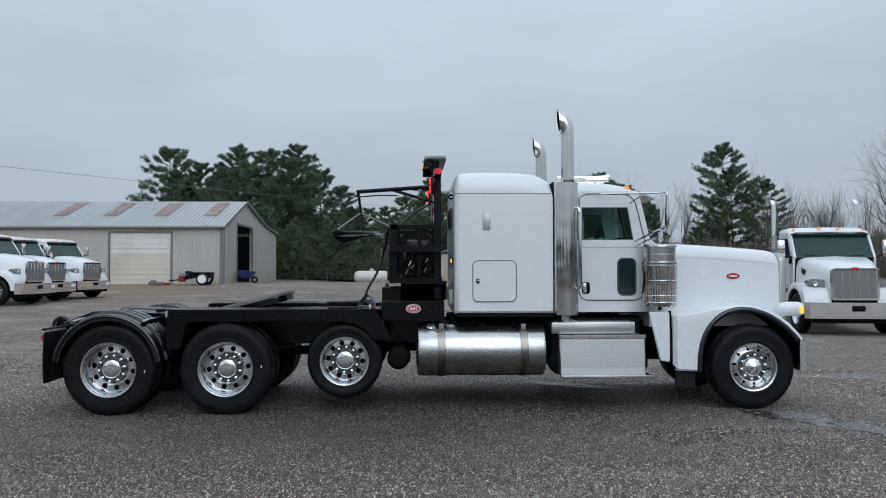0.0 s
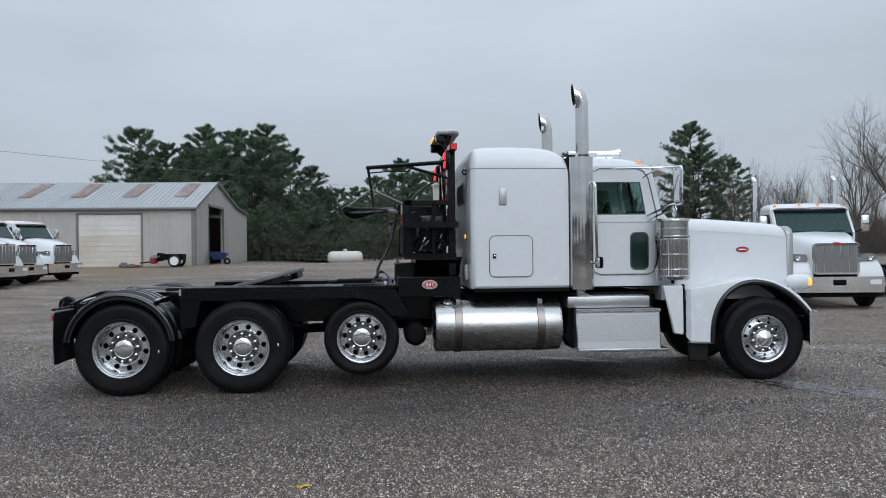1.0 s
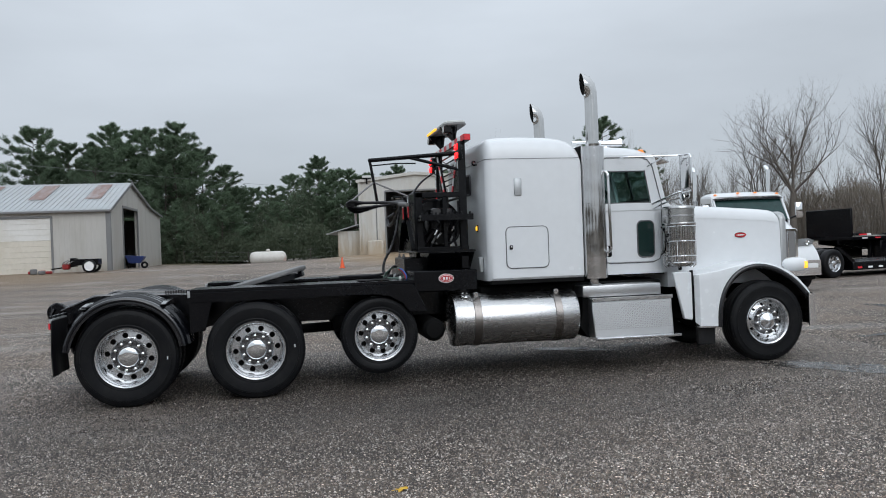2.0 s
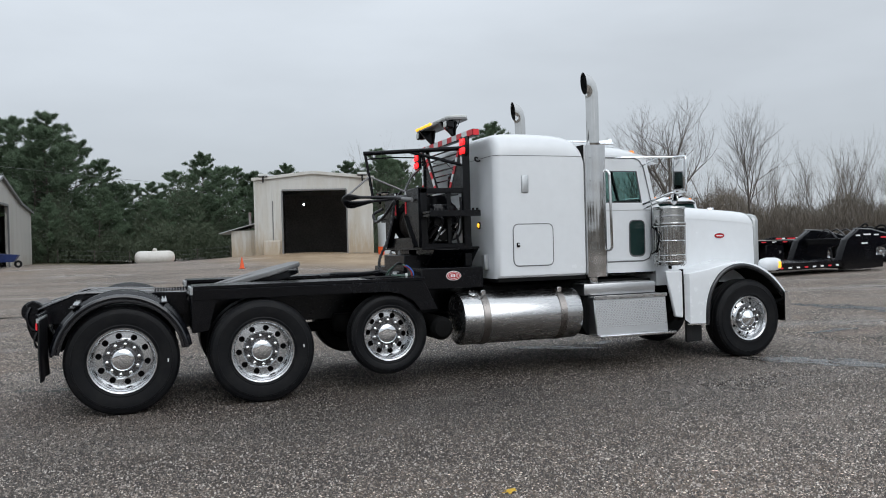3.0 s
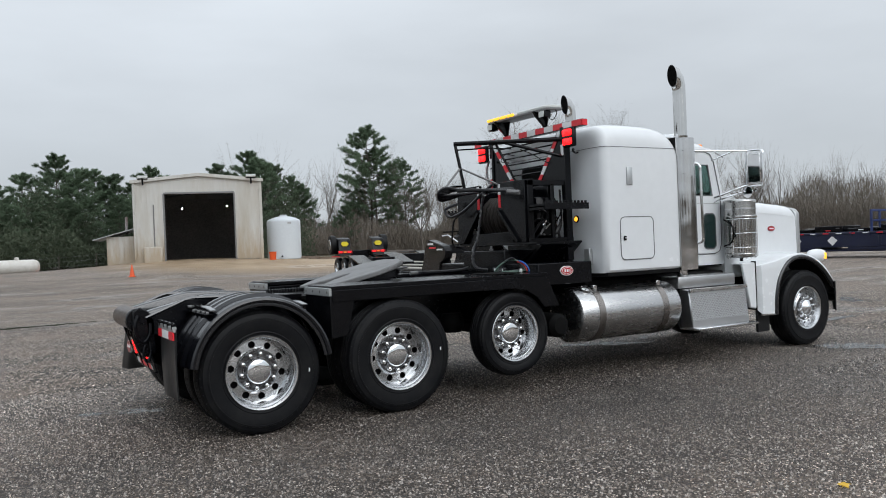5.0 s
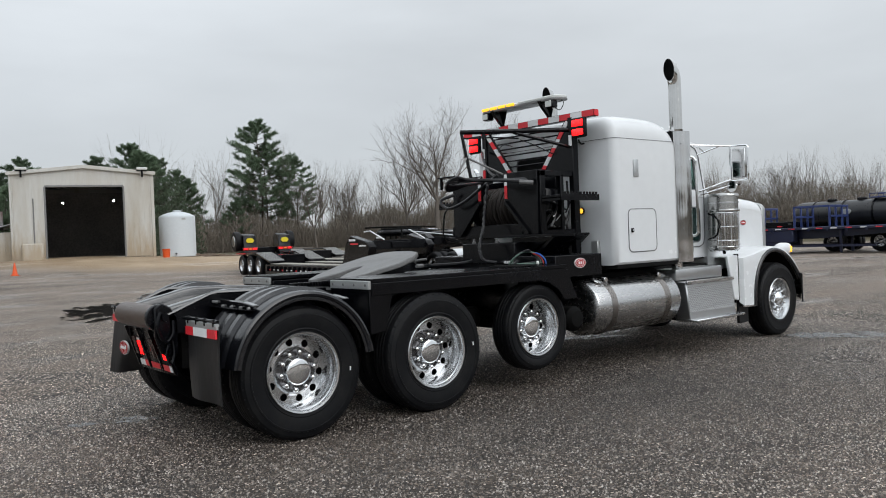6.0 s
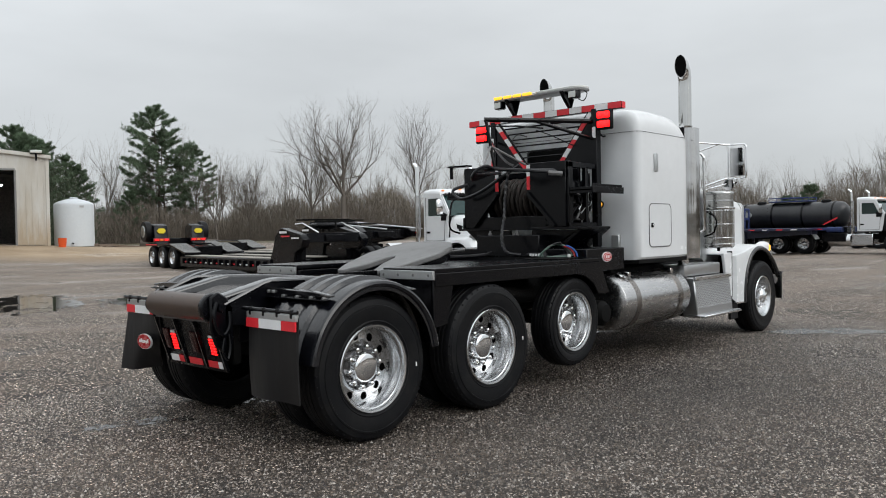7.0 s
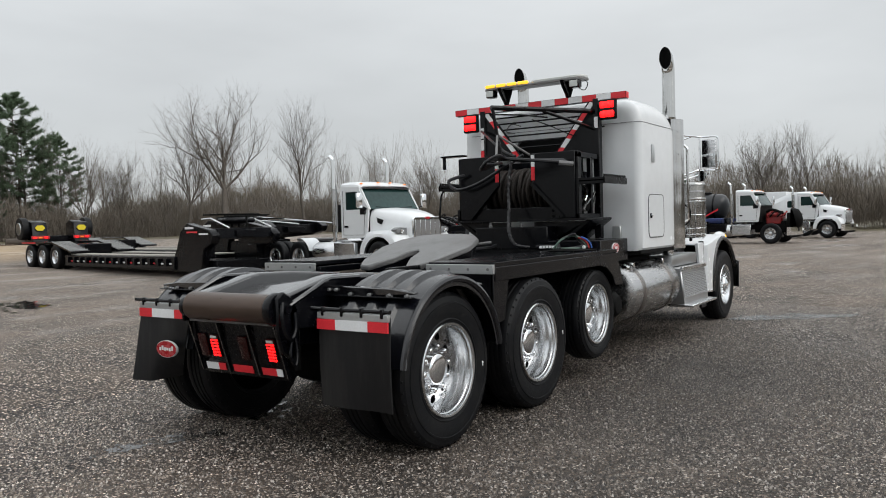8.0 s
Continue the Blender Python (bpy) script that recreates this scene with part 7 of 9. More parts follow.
for spot in ((3.0, 15.0, 2.9, 1.2, 76, 3, 0.62), (4.4, 13.4, 1.5, 0.40, 70, 8, 0.8), (7.9, -0.75, 1.15, 0.32, -50, 5, 1.05), (13.9, 4.4, 1.5, 0.5, -84, 17, 1.0), (0.15, 1.74, 0.35, 0.15, 20, 9, 2.6), (-0.85, 1.72, 0.55, 0.17, -20, 23, 2.0), (5.7, 2.1, 0.55, 0.18, -30, 31, 2.0),
             (6.8, 2.2, 0.58, 0.14, 5, 12, 2.6), (-2.0, 13.8, 2.4, 0.26, 3, 14, 0.9), (10.6, 1.6, 0.8, 0.16, 6, 15, 1.0)):
    puddle(*spot)

# ---- other vehicles ----



def far_wheel_meshes(R=0.515, width=0.27, rim=0.29):
    t = mesh_of("tyre", lathe([(rim, 0.03), (rim + 0.05, 0.0), (R - 0.05, 0.0), (R - 0.01, 0.03), (R, 0.06), (R, width - 0.06), (R - 0.01, width - 0.03), (R - 0.05, width), (rim, width)], (0, 0, 0), "y", 32), RUBBER)
    r = mesh_of("rim", lathe([(rim + 0.01, 0.02), (rim, 0.0), (rim - 0.02, 0.02), (rim - 0.04, 0.12), (0.15, 0.13), (0.12, 0.10), (0.10, 0.03), (0.05, 0.01), (0, 0.01)], (0, 0, 0), "y", 28), ALLOY)
    h = mesh_of("hand_hole", lathe([(0, -0.004), (0.03, -0.004), (0.03, 0.004)], (0, 0, 0), "y", 8), DARK)
    return t, r, h


FW = far_wheel_meshes()


def far_wheel(parent, x, y, z, far=False, pair=False):
    w = shared("wheel", FW[1], pose(x, y, z, 0, 0, 180 if far else 0), parent)
    shared("tyre", FW[0], Matrix(), w)
    for k in range(8):
        a = 2 * math.pi * k / 8
        shared("hand_hole", FW[2], Matrix.Translation((0.20 * math.cos(a), 0.122, 0.20 * math.sin(a))), w)
    if pair:
        shared("inner_tyre", FW[0], Matrix.Translation((0, 0.33, 0)), w)
    return w


def modern_truck(label, hood_up=False, sleeper_box=False, fleet="", tandem=(-3.75, -5.0), bed=True, stack=3.58):
    """A sloped-nose conventional truck. Its own x runs forward, with the front axle over the origin."""
    ob = thing("truck", label, "truck", (0, 0, 0), fleet)

    def p(name, bm, mat, lab="", parent=None):
        return part(name, bm, mat, parent or ob, lab)

    def two_sided(name, make, mat, lab=""):
        b = make()
        for v in b.verts:
            v.co.y = -v.co.y
        bmesh.ops.reverse_faces(b, faces=b.faces[:])
        return p(name, make(), mat, lab), p(name, b, mat, lab)

    for x, pair in ((0.0, False), (tandem[0], True), (tandem[1], True)):
        far_wheel(ob, x, -1.17, 0.515, False, pair)
        far_wheel(ob, x, 1.17, 0.515, True, pair)
    two_sided("frame_rail", lambda: box((tandem[1] - 0.7, 0.36, 0.72), (0.6, 0.44, 0.98), 0.01), DARK)
    for x in (0.0, *tandem):
        p("axle", tube([(x, -0.9, 0.515), (x, 0.9, 0.515)], 0.07, 8), DARK)
    p("engine_block", box((-1.0, -0.42, 0.55), (0.55, 0.42, 1.15), 0.05), DARK)
    # cab
    def sideskin():
        bm = prism([(-1.72, 1.12), (-0.62, 1.12), (-0.55, 1.45), (-0.50, 1.95), (-1.72, 1.95)], "y", -1.05, -1.0)
        prism([(-1.72, 1.95), (-1.52, 1.95), (-1.52, 2.48), (-1.72, 2.48)], "y", -1.05, -1.0, 0, bm)
        prism([(-0.72, 1.95), (-0.50, 1.95), (-0.86, 2.50), (-0.98, 2.48)], "y", -1.05, -1.0, 0, bm)
        prism([(-1.72, 2.48), (-0.86, 2.48), (-0.90, 2.62), (-1.72, 2.66)], "y", -1.05, -1.0, 0, bm)
        return bm

    sides = two_sided("cab_side", sideskin, WHITE)
    for s, c in zip((-1, 1), sides):
        p("side_window", prism([(-1.52, 1.95), (-0.72, 1.95), (-0.98, 2.48), (-1.52, 2.48)], "y", s * 1.022 - 0.004, s * 1.022 + 0.004), GLASS, "", c)
        p("window_wedge", prism([(-0.86, 1.80), (-0.62, 1.80), (-0.60, 1.95), (-0.86, 2.06)], "y", s * 1.055 - 0.006, s * 1.055 + 0.006), BLACK, "", c)
        p("door_seam", tube([(-1.62, s * 1.053, 2.52), (-1.62, s * 1.053, 1.2), (-0.72, s * 1.053, 1.2), (-0.66, s * 1.053, 1.9)], 0.010, 5), SEAM, "", c)
        p("door_handle", box((-1.58, s * 1.06 - 0.01, 1.42), (-1.40, s * 1.06 + 0.01, 1.48), 0.008), BLACK, "", c)
    roof = [[(x, -1.05 + t, z0), (x, -1.02 + t, z0 + dz * 0.5), (x, -0.88, z0 + dz * 0.9), (x, 0, z0 + dz), (x, 0.88, z0 + dz * 0.9), (x, 1.02 - t, z0 + dz * 0.5), (x, 1.05 - t, z0)] for x, z0, dz, t in ((-1.74, 2.62, 0.17, 0), (-1.3, 2.62, 0.18, 0), (-1.0, 2.60, 0.16, 0), (-0.84, 2.56, 0.10, 0.02))]
    p("cab_roof", loft(roof, thick=0.02), WHITE)
    p("cab_back", box((-1.74, -1.03, 1.12), (-1.70, 1.03, 2.64)), WHITE)
    p("cab_floor", box((-1.70, -1.0, 1.10), (-0.55, 1.0, 1.14)), DARK)
    p("firewall", box((-0.60, -0.98, 1.12), (-0.52, 0.98, 1.95)), DARK)
    p("dashboard", box((-0.9, -0.95, 1.75), (-0.55, 0.95, 1.98), 0.04), SEAT)
    p("windscreen", loft([[(-0.87, -0.96, 2.56), (-0.84, 0, 2.57), (-0.87, 0.96, 2.56)], [(-0.47, -0.98, 1.95), (-0.42, 0, 1.96), (-0.47, 0.98, 1.95)]], thick=0.008), SCREEN, "dark raked windscreen")
    for s in (-1, 1):
        p("pillar", tube([(-0.88, s * 0.99, 2.57), (-0.49, s * 1.0, 1.94)], 0.035, 6), WHITE)
        p("wiper", tube([(-0.45, s * 0.15, 1.97), (-0.50, s * 0.75, 2.02)], 0.012, 5), BLACK)
        p("roof_lamp", lathe([(0, 0.045), (0.04, 0.03), (0.05, 0)], (-0.95, s * 0.9, 2.70), "z", 10), AMBER)
        p("roof_lamp", lathe([(0, 0.045), (0.04, 0.03), (0.05, 0)], (-0.92, s * 0.25, 2.74), "z", 10), AMBER)
        st = p("exhaust_pipe", tube(spline([(-1.95, s * 1.12, 1.0), (-1.95, s * 1.12, stack - 0.28), (-1.96, s * 1.12, stack - 0.16), (-2.02, s * 1.12, stack - 0.05), (-2.10, s * 1.12, stack)], 4), 0.065, 12), CHROME)
        p("stack_guard", tube([(-1.93, s * 1.12, 1.3), (-1.93, s * 1.12, 2.6)], 0.09, 12), STAINLESS, "", st)
        p("mirror", box((-0.62, s * 1.34 - 0.10, 1.98), (-0.52, s * 1.34 + 0.10, 2.42), 0.03, None, 2), CHROME)
        p("mirror_arm", tube([(-0.60, s * 1.05, 1.96), (-0.56, s * 1.30, 2.05)], 0.03, 6), BLACK)
        p("fuel_tank", lathe([(0, -0.55), (0.28, -0.53), (0.31, -0.48), (0.31, 0.48), (0.28, 0.53), (0, 0.55)], (-2.55, s * 0.85, 0.68), "x", 28), ALLOY)
        p("step_box", box((-1.9, s * 1.12 - 0.12, 0.45), (-0.95, s * 1.12 + 0.02, 0.98), 0.02), ALLOY)
        p("quarter_fender", loft([[(tandem[0] + 0.62 * math.cos(radians(a)), s * (1.17 - 0.55 * k), 0.515 + 0.62 * math.sin(radians(a))) for k in (0, 1)] for a in range(20, 75, 9)], thick=0.015), WHITE)
    p("sun_visor", loft([[(-0.86, -1.0, 2.60), (-0.82, 0, 2.62), (-0.86, 1.0, 2.60)], [(-0.78, -0.98, 2.57), (-0.73, 0, 2.585), (-0.78, 0.98, 2.57)]], thick=0.01), BLACK)
    p("radiator", box((0.62, -0.55, 0.75), (0.74, 0.55, 1.55), 0.02), DARK)
    if not hood_up:
        def hring(x, z, hw, low):
            return [(x, -hw - 0.02, low), (x, -hw, z - 0.28), (x, -hw + 0.06, z - 0.10), (x, -hw + 0.18, z - 0.02), (x, 0, z + 0.02), (x, hw - 0.18, z - 0.02), (x, hw - 0.06, z - 0.10), (x, hw, z - 0.28), (x, hw + 0.02, low)]
        p("hood", loft([hring(*r) for r in ((-0.52, 1.98, 0.97, 1.12), (-0.2, 1.94, 0.90, 1.12), (0.2, 1.87, 0.78, 1.0), (0.55, 1.79, 0.66, 0.9), (0.74, 1.72, 0.60, 0.88), (0.80, 1.64, 0.58, 0.88))], cap=True), WHITE)
        for s in (-1, 1):
            rows = []
            for a in range(0, 181, 12):
                ca, sa = math.cos(radians(a)), math.sin(radians(a))
                x, z = 0.02 + 0.62 * ca, 0.55 + 0.60 * sa
                zc = min(1.30, 0.55 + 0.86 * sa ** 0.7 + 0.02)
                xc = 0.02 + 0.80 * ca
                rows.append([(x, s * 1.20, z), (xc, s * 1.19, (z + zc) / 2), (xc, s * 1.10, zc), (xc * 0.98, s * 0.55, zc + 0.05)])
            p("front_fender", loft(rows, thick=0.012), WHITE)
            p("head_lamp", loft([[(0.62 - dx, s * (0.66 + w), 1.18 + dz) for w, dz in ((0.0, 0.0), (0.40, 0.06), (0.44, 0.16), (0.30, 0.22), (0.02, 0.20))] for dx in (0.14, -0.06)], closed=True, cap=True), LAMP_GLASS, "clear head lamp")
            p("lamp_bulb", lathe([(0, -0.02), (0.05, -0.01), (0.06, 0.02)], (0.70, s * 0.90, 1.29), "x", 12), CHROME)
            p("hood_vent", prism([(-0.38, 1.72), (-0.05, 1.62), (-0.12, 1.50), (-0.30, 1.56)], "y", s * 0.90 - 0.02, s * 0.90 + 0.02), BLACK)
            p("wheel_well", loft([[(0.02 + 0.6 * math.cos(radians(a)), s * 1.15, 0.53 + 0.58 * math.sin(radians(a))), (0.02 + 0.6 * math.cos(radians(a)), s * 0.5, 0.53 + 0.58 * math.sin(radians(a)))] for a in range(0, 181, 15)], thick=0.01), DARK)
        g = p("grille_surround", prism(rounded(-0.58, 0.58, 0.86, 1.68, 0.10), "x", 0.79, 0.86, 0.012), CHROME, "chrome grille surround")
        p("grille_mesh", prism(rounded(-0.53, 0.53, 0.92, 1.60, 0.07), "x", 0.855, 0.872), STEEL_TRIM, "", g)
        for y in (-0.53, -0.32, -0.11, 0.11, 0.32, 0.53):
            p("grille_bar", box((0.868, y * 0.95 - 0.012, 0.93), (0.885, y * 0.95 + 0.012, 1.60), 0.004), CHROME, "", g)
        p("badge", prism(ellipse(0, 1.655, 0.11, 0.035), "x", 0.86, 0.878), RED_BADGE, "red oval badge", g)
    else:
        p("engine", box((-0.45, -0.45, 0.95), (0.35, 0.35, 1.55), 0.08), ENGINE_RED, "exposed red engine")
        for k in range(5):
            p("engine_pipe", tube(spline([(-0.4 + 0.18 * k, -0.45, 1.35), (-0.3 + 0.2 * k, -0.62, 1.45), (-0.2 + 0.2 * k, -0.40, 1.62)], 4), 0.04, 6), DARK if k % 2 else ENGINE_RED)
        swing = Matrix.Translation((0.78, 0, 1.22)) @ Matrix.Rotation(radians(24), 4, "Z") @ Matrix.Rotation(radians(-12), 4, "Y")
        for nm, prof, m_, lab in (("tipped_hood", [(0.50, 0.0), (0.54, 0.02), (0.53, 0.18), (0.44, 0.34), (0.26, 0.42), (0.0, 0.44)], DARK, "dark inner side of the tipped hood"), ("hood_lining", [(0.49, 0.03), (0.47, 0.16), (0.35, 0.28), (0.0, 0.33)], DARK, "")):
            shell_ = lathe(prof, (0, 0, 0), "x", 28)
            bmesh.ops.transform(shell_, matrix=swing, verts=shell_.verts[:])
            p(nm, shell_, m_, lab)
        for k in range(4):
            p("belt_pulley", lathe([(0, -0.03), (0.10, -0.03), (0.11, 0), (0.10, 0.03), (0, 0.03)], (0.40, -0.25 + 0.17 * k, 1.0 + 0.16 * (k % 2)), "x", 14), STEEL_TRIM)
        p("valve_cover", box((-0.42, -0.30, 1.52), (0.28, 0.20, 1.66), 0.05, None, 2), ENGINE_RED)
        p("air_duct", tube(spline([(-0.35, -0.5, 1.62), (-0.05, -0.62, 1.72), (0.25, -0.45, 1.60), (0.45, -0.2, 1.45)], 4), 0.07, 8), DARK)
    p("bumper", loft([[(0.80, -1.2, z), (0.98, -1.12, z), (1.04, -0.6, z), (1.05, 0, z), (1.04, 0.6, z), (0.98, 1.12, z), (0.80, 1.2, z)] for z in (0.42, 0.6, 0.82)], thick=0.02), CHROME, "chrome bumper")
    p("tow_box", box((1.04, -0.16, 0.60), (1.06, 0.16, 0.74), 0.01), BLACK)
    p("plate_bar", box((1.0, 0.75, 0.62), (1.03, 1.02, 0.74), 0.005), WHITE_BADGE)
    p("under_bumper", box((0.6, -1.0, 0.30), (0.9, 1.0, 0.45), 0.02), DARK)
    if sleeper_box:
        rings_ = [[(x, -1.05, 1.1), (x, -1.05, z - 0.3), (x, -0.85, z - 0.03), (x, 0, z), (x, 0.85, z - 0.03), (x, 1.05, z - 0.3), (x, 1.05, 1.1)] for x, z in ((-3.75, 1.75), (-3.6, 2.05), (-3.1, 2.38), (-2.4, 2.66), (-1.74, 2.80))]
        p("sleeper", loft(rings_, cap=True), WHITE)
        p("sleeper_window", prism(rounded(-2.3, -2.0, 1.85, 2.25, 0.08), "y", -1.07, -1.045), GLASS)
    if bed:
        p("fifth_wheel", box((tandem[0] - 1.0, -0.45, 1.02), (tandem[0] - 0.1, 0.45, 1.10), 0.03), GREASY)
        p("deck_plate", box((-3.0, -0.44, 0.98), (-2.0, 0.44, 1.01), 0.005), ALLOY)
    return ob


base = modern_truck("white day-cab truck with chrome grille coupled to a lowboy", tandem=(-3.75, -5.0))
base.matrix_basis = pose(14.51, 10.98, height(14.51, 10.98), 0, 0, -98.5)
FLEET = "white trucks parked by the barn"
row_truck = modern_truck("white day-cab truck parked in a row by the barn", fleet=FLEET, stack=2.5)
row_truck.matrix_basis = pose(-12.25, 22.3, height(-12.25, 22.3), 0, 0, -8)
for k, (x, y, turn) in enumerate(((-12.75, 25.3, -13), (-12.5, 28.5, -17))):
    c = copy_thing(row_truck, pose(x, y, height(x, y), 0, 0, turn))
    tagged(c, "white day-cab truck parked in a row by the barn", "truck", FLEET)
vac = modern_truck("white tank truck with black tank, tipped hood and exposed red engine", hood_up=True, tandem=(-4.27, -5.57), bed=False, stack=3.15)
vac.matrix_basis = pose(39.0, 5.45, 0, 0, 0, -95)
slp = modern_truck("white sleeper truck parked at the yard's edge", sleeper_box=True, tandem=(-4.6, -5.9), stack=3.1)
slp.matrix_basis = pose(47.8, 4.0, 0, 0, 0, -100)

# the black tank on the truck with the open hood
tank = part("tank", lathe([(0, -10.6), (0.45, -10.5), (0.62, -10.35), (0.66, -10.2), (0.66, -2.85), (0.62, -2.7), (0.45, -2.55), (0, -2.45)], (0, 0, 1.98), "x", 36), DUSTY_BLACK, vac, "long black cylindrical tank")
for x in (-9.4, -7.8, -6.2, -4.6, -3.1):
    part("band", lathe([(0.665, -0.04), (0.69, -0.04), (0.69, 0.04), (0.665, 0.04)], (x, 0, 1.98), "x", 36), BLACK, tank)
for x in (-8.6, -7.0, -3.6):
    part("manway", lathe([(0.24, 0), (0.24, 0.14), (0.20, 0.18), (0, 0.18)], (x, 0, 2.58), "z", 20), BLACK, tank)
part("walkway", box((-6.4, -0.45, 2.68), (-4.3, 0.45, 2.74), 0.01), BLUE, tank, "blue walkway")
for x in (-6.4, -5.7, -5.0, -4.3):
    for y in (-0.45, 0.45):
        part("walkway_rail", tube([(x, y, 2.7), (x, y, 2.9)], 0.022, 5), BLUE, tank)
for y in (-0.45, 0.45):
    part("rail_top", tube([(-6.4, y, 2.9), (-4.3, y, 2.9)], 0.022, 5), BLUE, tank)
part("emblem_panel", prism(ellipse(-7.5, 2.05, 0.26, 0.15), "y", -0.69, -0.66), TRIMGREY, tank, "small pale oval panel")
part("red_stripe", prism([(-3.5, 1.43), (-2.8, 1.76), (-2.8, 1.85), (-3.5, 1.49)], "y", -0.69, -0.64), RED_TAPE, tank)
part("tank_cradle", box((-10.4, -0.5, 1.0), (-2.4, 0.5, 1.34), 0.02), BLACK, vac)
part("rear_rail", box((-10.4, -0.45, 0.72), (-6.2, 0.45, 1.0), 0.02), DARK, vac)
for s in (-1, 1):
    part("side_beam", box((-10.4, s * 1.2 - 0.05, 1.18), (-2.4, s * 1.2 + 0.05, 1.32), 0.01), BLUE, vac, "blue side beam")
    for k in range(12):
        part("edge_marker", box((-10.2 + 0.6 * k, s * 1.253 - 0.004, 1.22), (-9.9 + 0.6 * k, s * 1.253 + 0.004, 1.27)), RED_TAPE if k % 2 else WHITE_TAPE, vac)
    part("hose_tray", box((-3.3, s * 1.1 - 0.14, 0.62), (-2.2, s * 1.1 + 0.10, 1.05), 0.02), BLACK, vac)
    part("pump_box", box((-3.2, s * 0.8 - 0.2, 1.08), (-2.5, s * 0.8 + 0.2, 1.35), 0.03), BLUE, vac)
    far_wheel(vac, -8.0, s * 1.17, 0.515, s > 0, True)
part("axle", tube([(-8.0, -0.9, 0.515), (-8.0, 0.9, 0.515)], 0.07, 8), DARK, vac)


# lowboy trailer behind the white truck: its x runs forward, with the middle of three axles at the origin
def lowboy_trailer(label, x_at, y_at, turn, booster):
    """A three-axle lowboy; its x runs forward, with the middle axle at the origin."""
    lowboy = thing("lowboy_trailer", label, "trailer", (x_at, y_at, height(x_at, y_at)), "lowboy trailers", turn=turn)


    def lb(name, bm, mat, lab="", parent=None):
        return part(name, bm, mat, parent or lowboy, lab)


    for x in (-1.25, 0, 1.25):
        far_wheel(lowboy, x, -1.29, 0.48, False, True).scale = (0.93, 1, 0.93)
        far_wheel(lowboy, x, 1.29, 0.48, True, True).scale = (0.93, 1, 0.93)
        lb("axle", tube([(x, -1.0, 0.48), (x, 1.0, 0.48)], 0.07, 8), DARK)
    lb("rear_frame", box((-2.0, -0.55, 0.55), (2.2, 0.55, 0.95), 0.02), BLACK)
    for s in (-1, 1):
        lb("rear_deck_rail", box((-2.0, s * 0.92 - 0.36, 1.0), (0.9, s * 0.92 + 0.36, 1.06), 0.01), BLACK)
        lb("marker_strip", box((-2.0, s * 1.29 - 0.006, 1.0), (-0.6, s * 1.29 + 0.006, 1.05)), RED_TAPE)
        for k in range(1):
            x0, z0 = 0.95, 1.06
            r = lb("ramp", prism([(x0, z0), (x0 + 1.75, z0 - 0.36), (x0 + 1.75, z0 - 0.42), (x0, z0 - 0.06)], "y", s * 0.92 - 0.36, s * 0.92 + 0.36), BLACK, "grated grey ramp")
            for j in range(8):
                xx = x0 + 0.06 + 0.21 * j
                zz = z0 - 0.36 * (xx - x0) / 1.75
                lb("ramp_slat", box((xx, s * 0.92 - 0.36, zz - 0.01), (xx + 0.04, s * 0.92 + 0.36, zz + 0.022)), TRIMGREY, "", r)
        lb("deck_side", box((2.2, s * 1.24 - 0.05, 0.16), (10.3, s * 1.24 + 0.05, 0.56), 0.015), BLACK)
        lb("deck_plank", box((2.4, s * 0.80 - 0.35, 0.56), (10.2, s * 0.80 + 0.35, 0.60), 0.008), CONCRETE, "pale worn deck boards")
        for j in range(15):
            x = 2.6 + 0.52 * j
            lb("outrigger", box((x, s * 1.33 - 0.05, 0.28), (x + 0.08, s * 1.33 + 0.05, 0.50), 0.008), BLACK)
            lb("marker", box((x + 0.15, s * 1.30 - 0.004, 0.32), (x + 0.28, s * 1.30 + 0.004, 0.37)), RED_TAPE if j % 3 == 0 else WHITE_TAPE)
    lb("deck_spine", box((2.2, -0.42, 0.18), (10.3, 0.42, 0.52), 0.02), BLACK)
    far = 0.0 if booster else 1.8
    side_shape = [(10.2, 0.12), (11.75, 0.10), (11.9, 0.80), (12.35, 0.98), (12.45, 1.22), (12.25, 1.38), (11.0, 1.60), (10.6, 1.34), (10.35, 0.80), (10.2, 0.60)] if booster else [(10.2, 0.12), (12.3, 0.10), (12.5, 0.95), (12.6 + far, 1.05), (13.1 + far, 1.18), (13.2 + far, 1.36), (12.9 + far, 1.52), (11.2, 1.64), (10.6, 1.34), (10.35, 0.80), (10.2, 0.60)]
    neck = prism(side_shape, "y", -1.22, -0.95, 0.015)
    prism(side_shape, "y", 0.95, 1.22, 0.015, neck)
    box((10.3, -0.95, 0.15), (12.2, 0.95, 0.45), 0.01, neck)
    for x in (10.9, 11.5, 12.1 if booster else 12.6 + far):
        box((x, -0.95, 1.12), (x + 0.22, 0.95, 1.42), 0.01, neck)
    box((11.0, -0.35, 1.16), (12.4 if booster else 13.0 + far, 0.35, 1.36), 0.01, neck)
    gn = lb("gooseneck", neck, BLACK, "tall black gooseneck")
    for s in (-1, 1):
        lb("tape", box((11.0, s * 1.226 - 0.004, 1.30), (11.6, s * 1.226 + 0.004, 1.35)), RED_TAPE, "", gn)
        lb("tape", box((11.7, s * 1.226 - 0.004, 1.24), (12.2, s * 1.226 + 0.004, 1.29)), WHITE_TAPE, "", gn)
        lb("print_bar", box((10.9, s * 1.226 - 0.004, 1.42), (11.4, s * 1.226 + 0.004, 1.49)), WHITE_BADGE, "", gn)
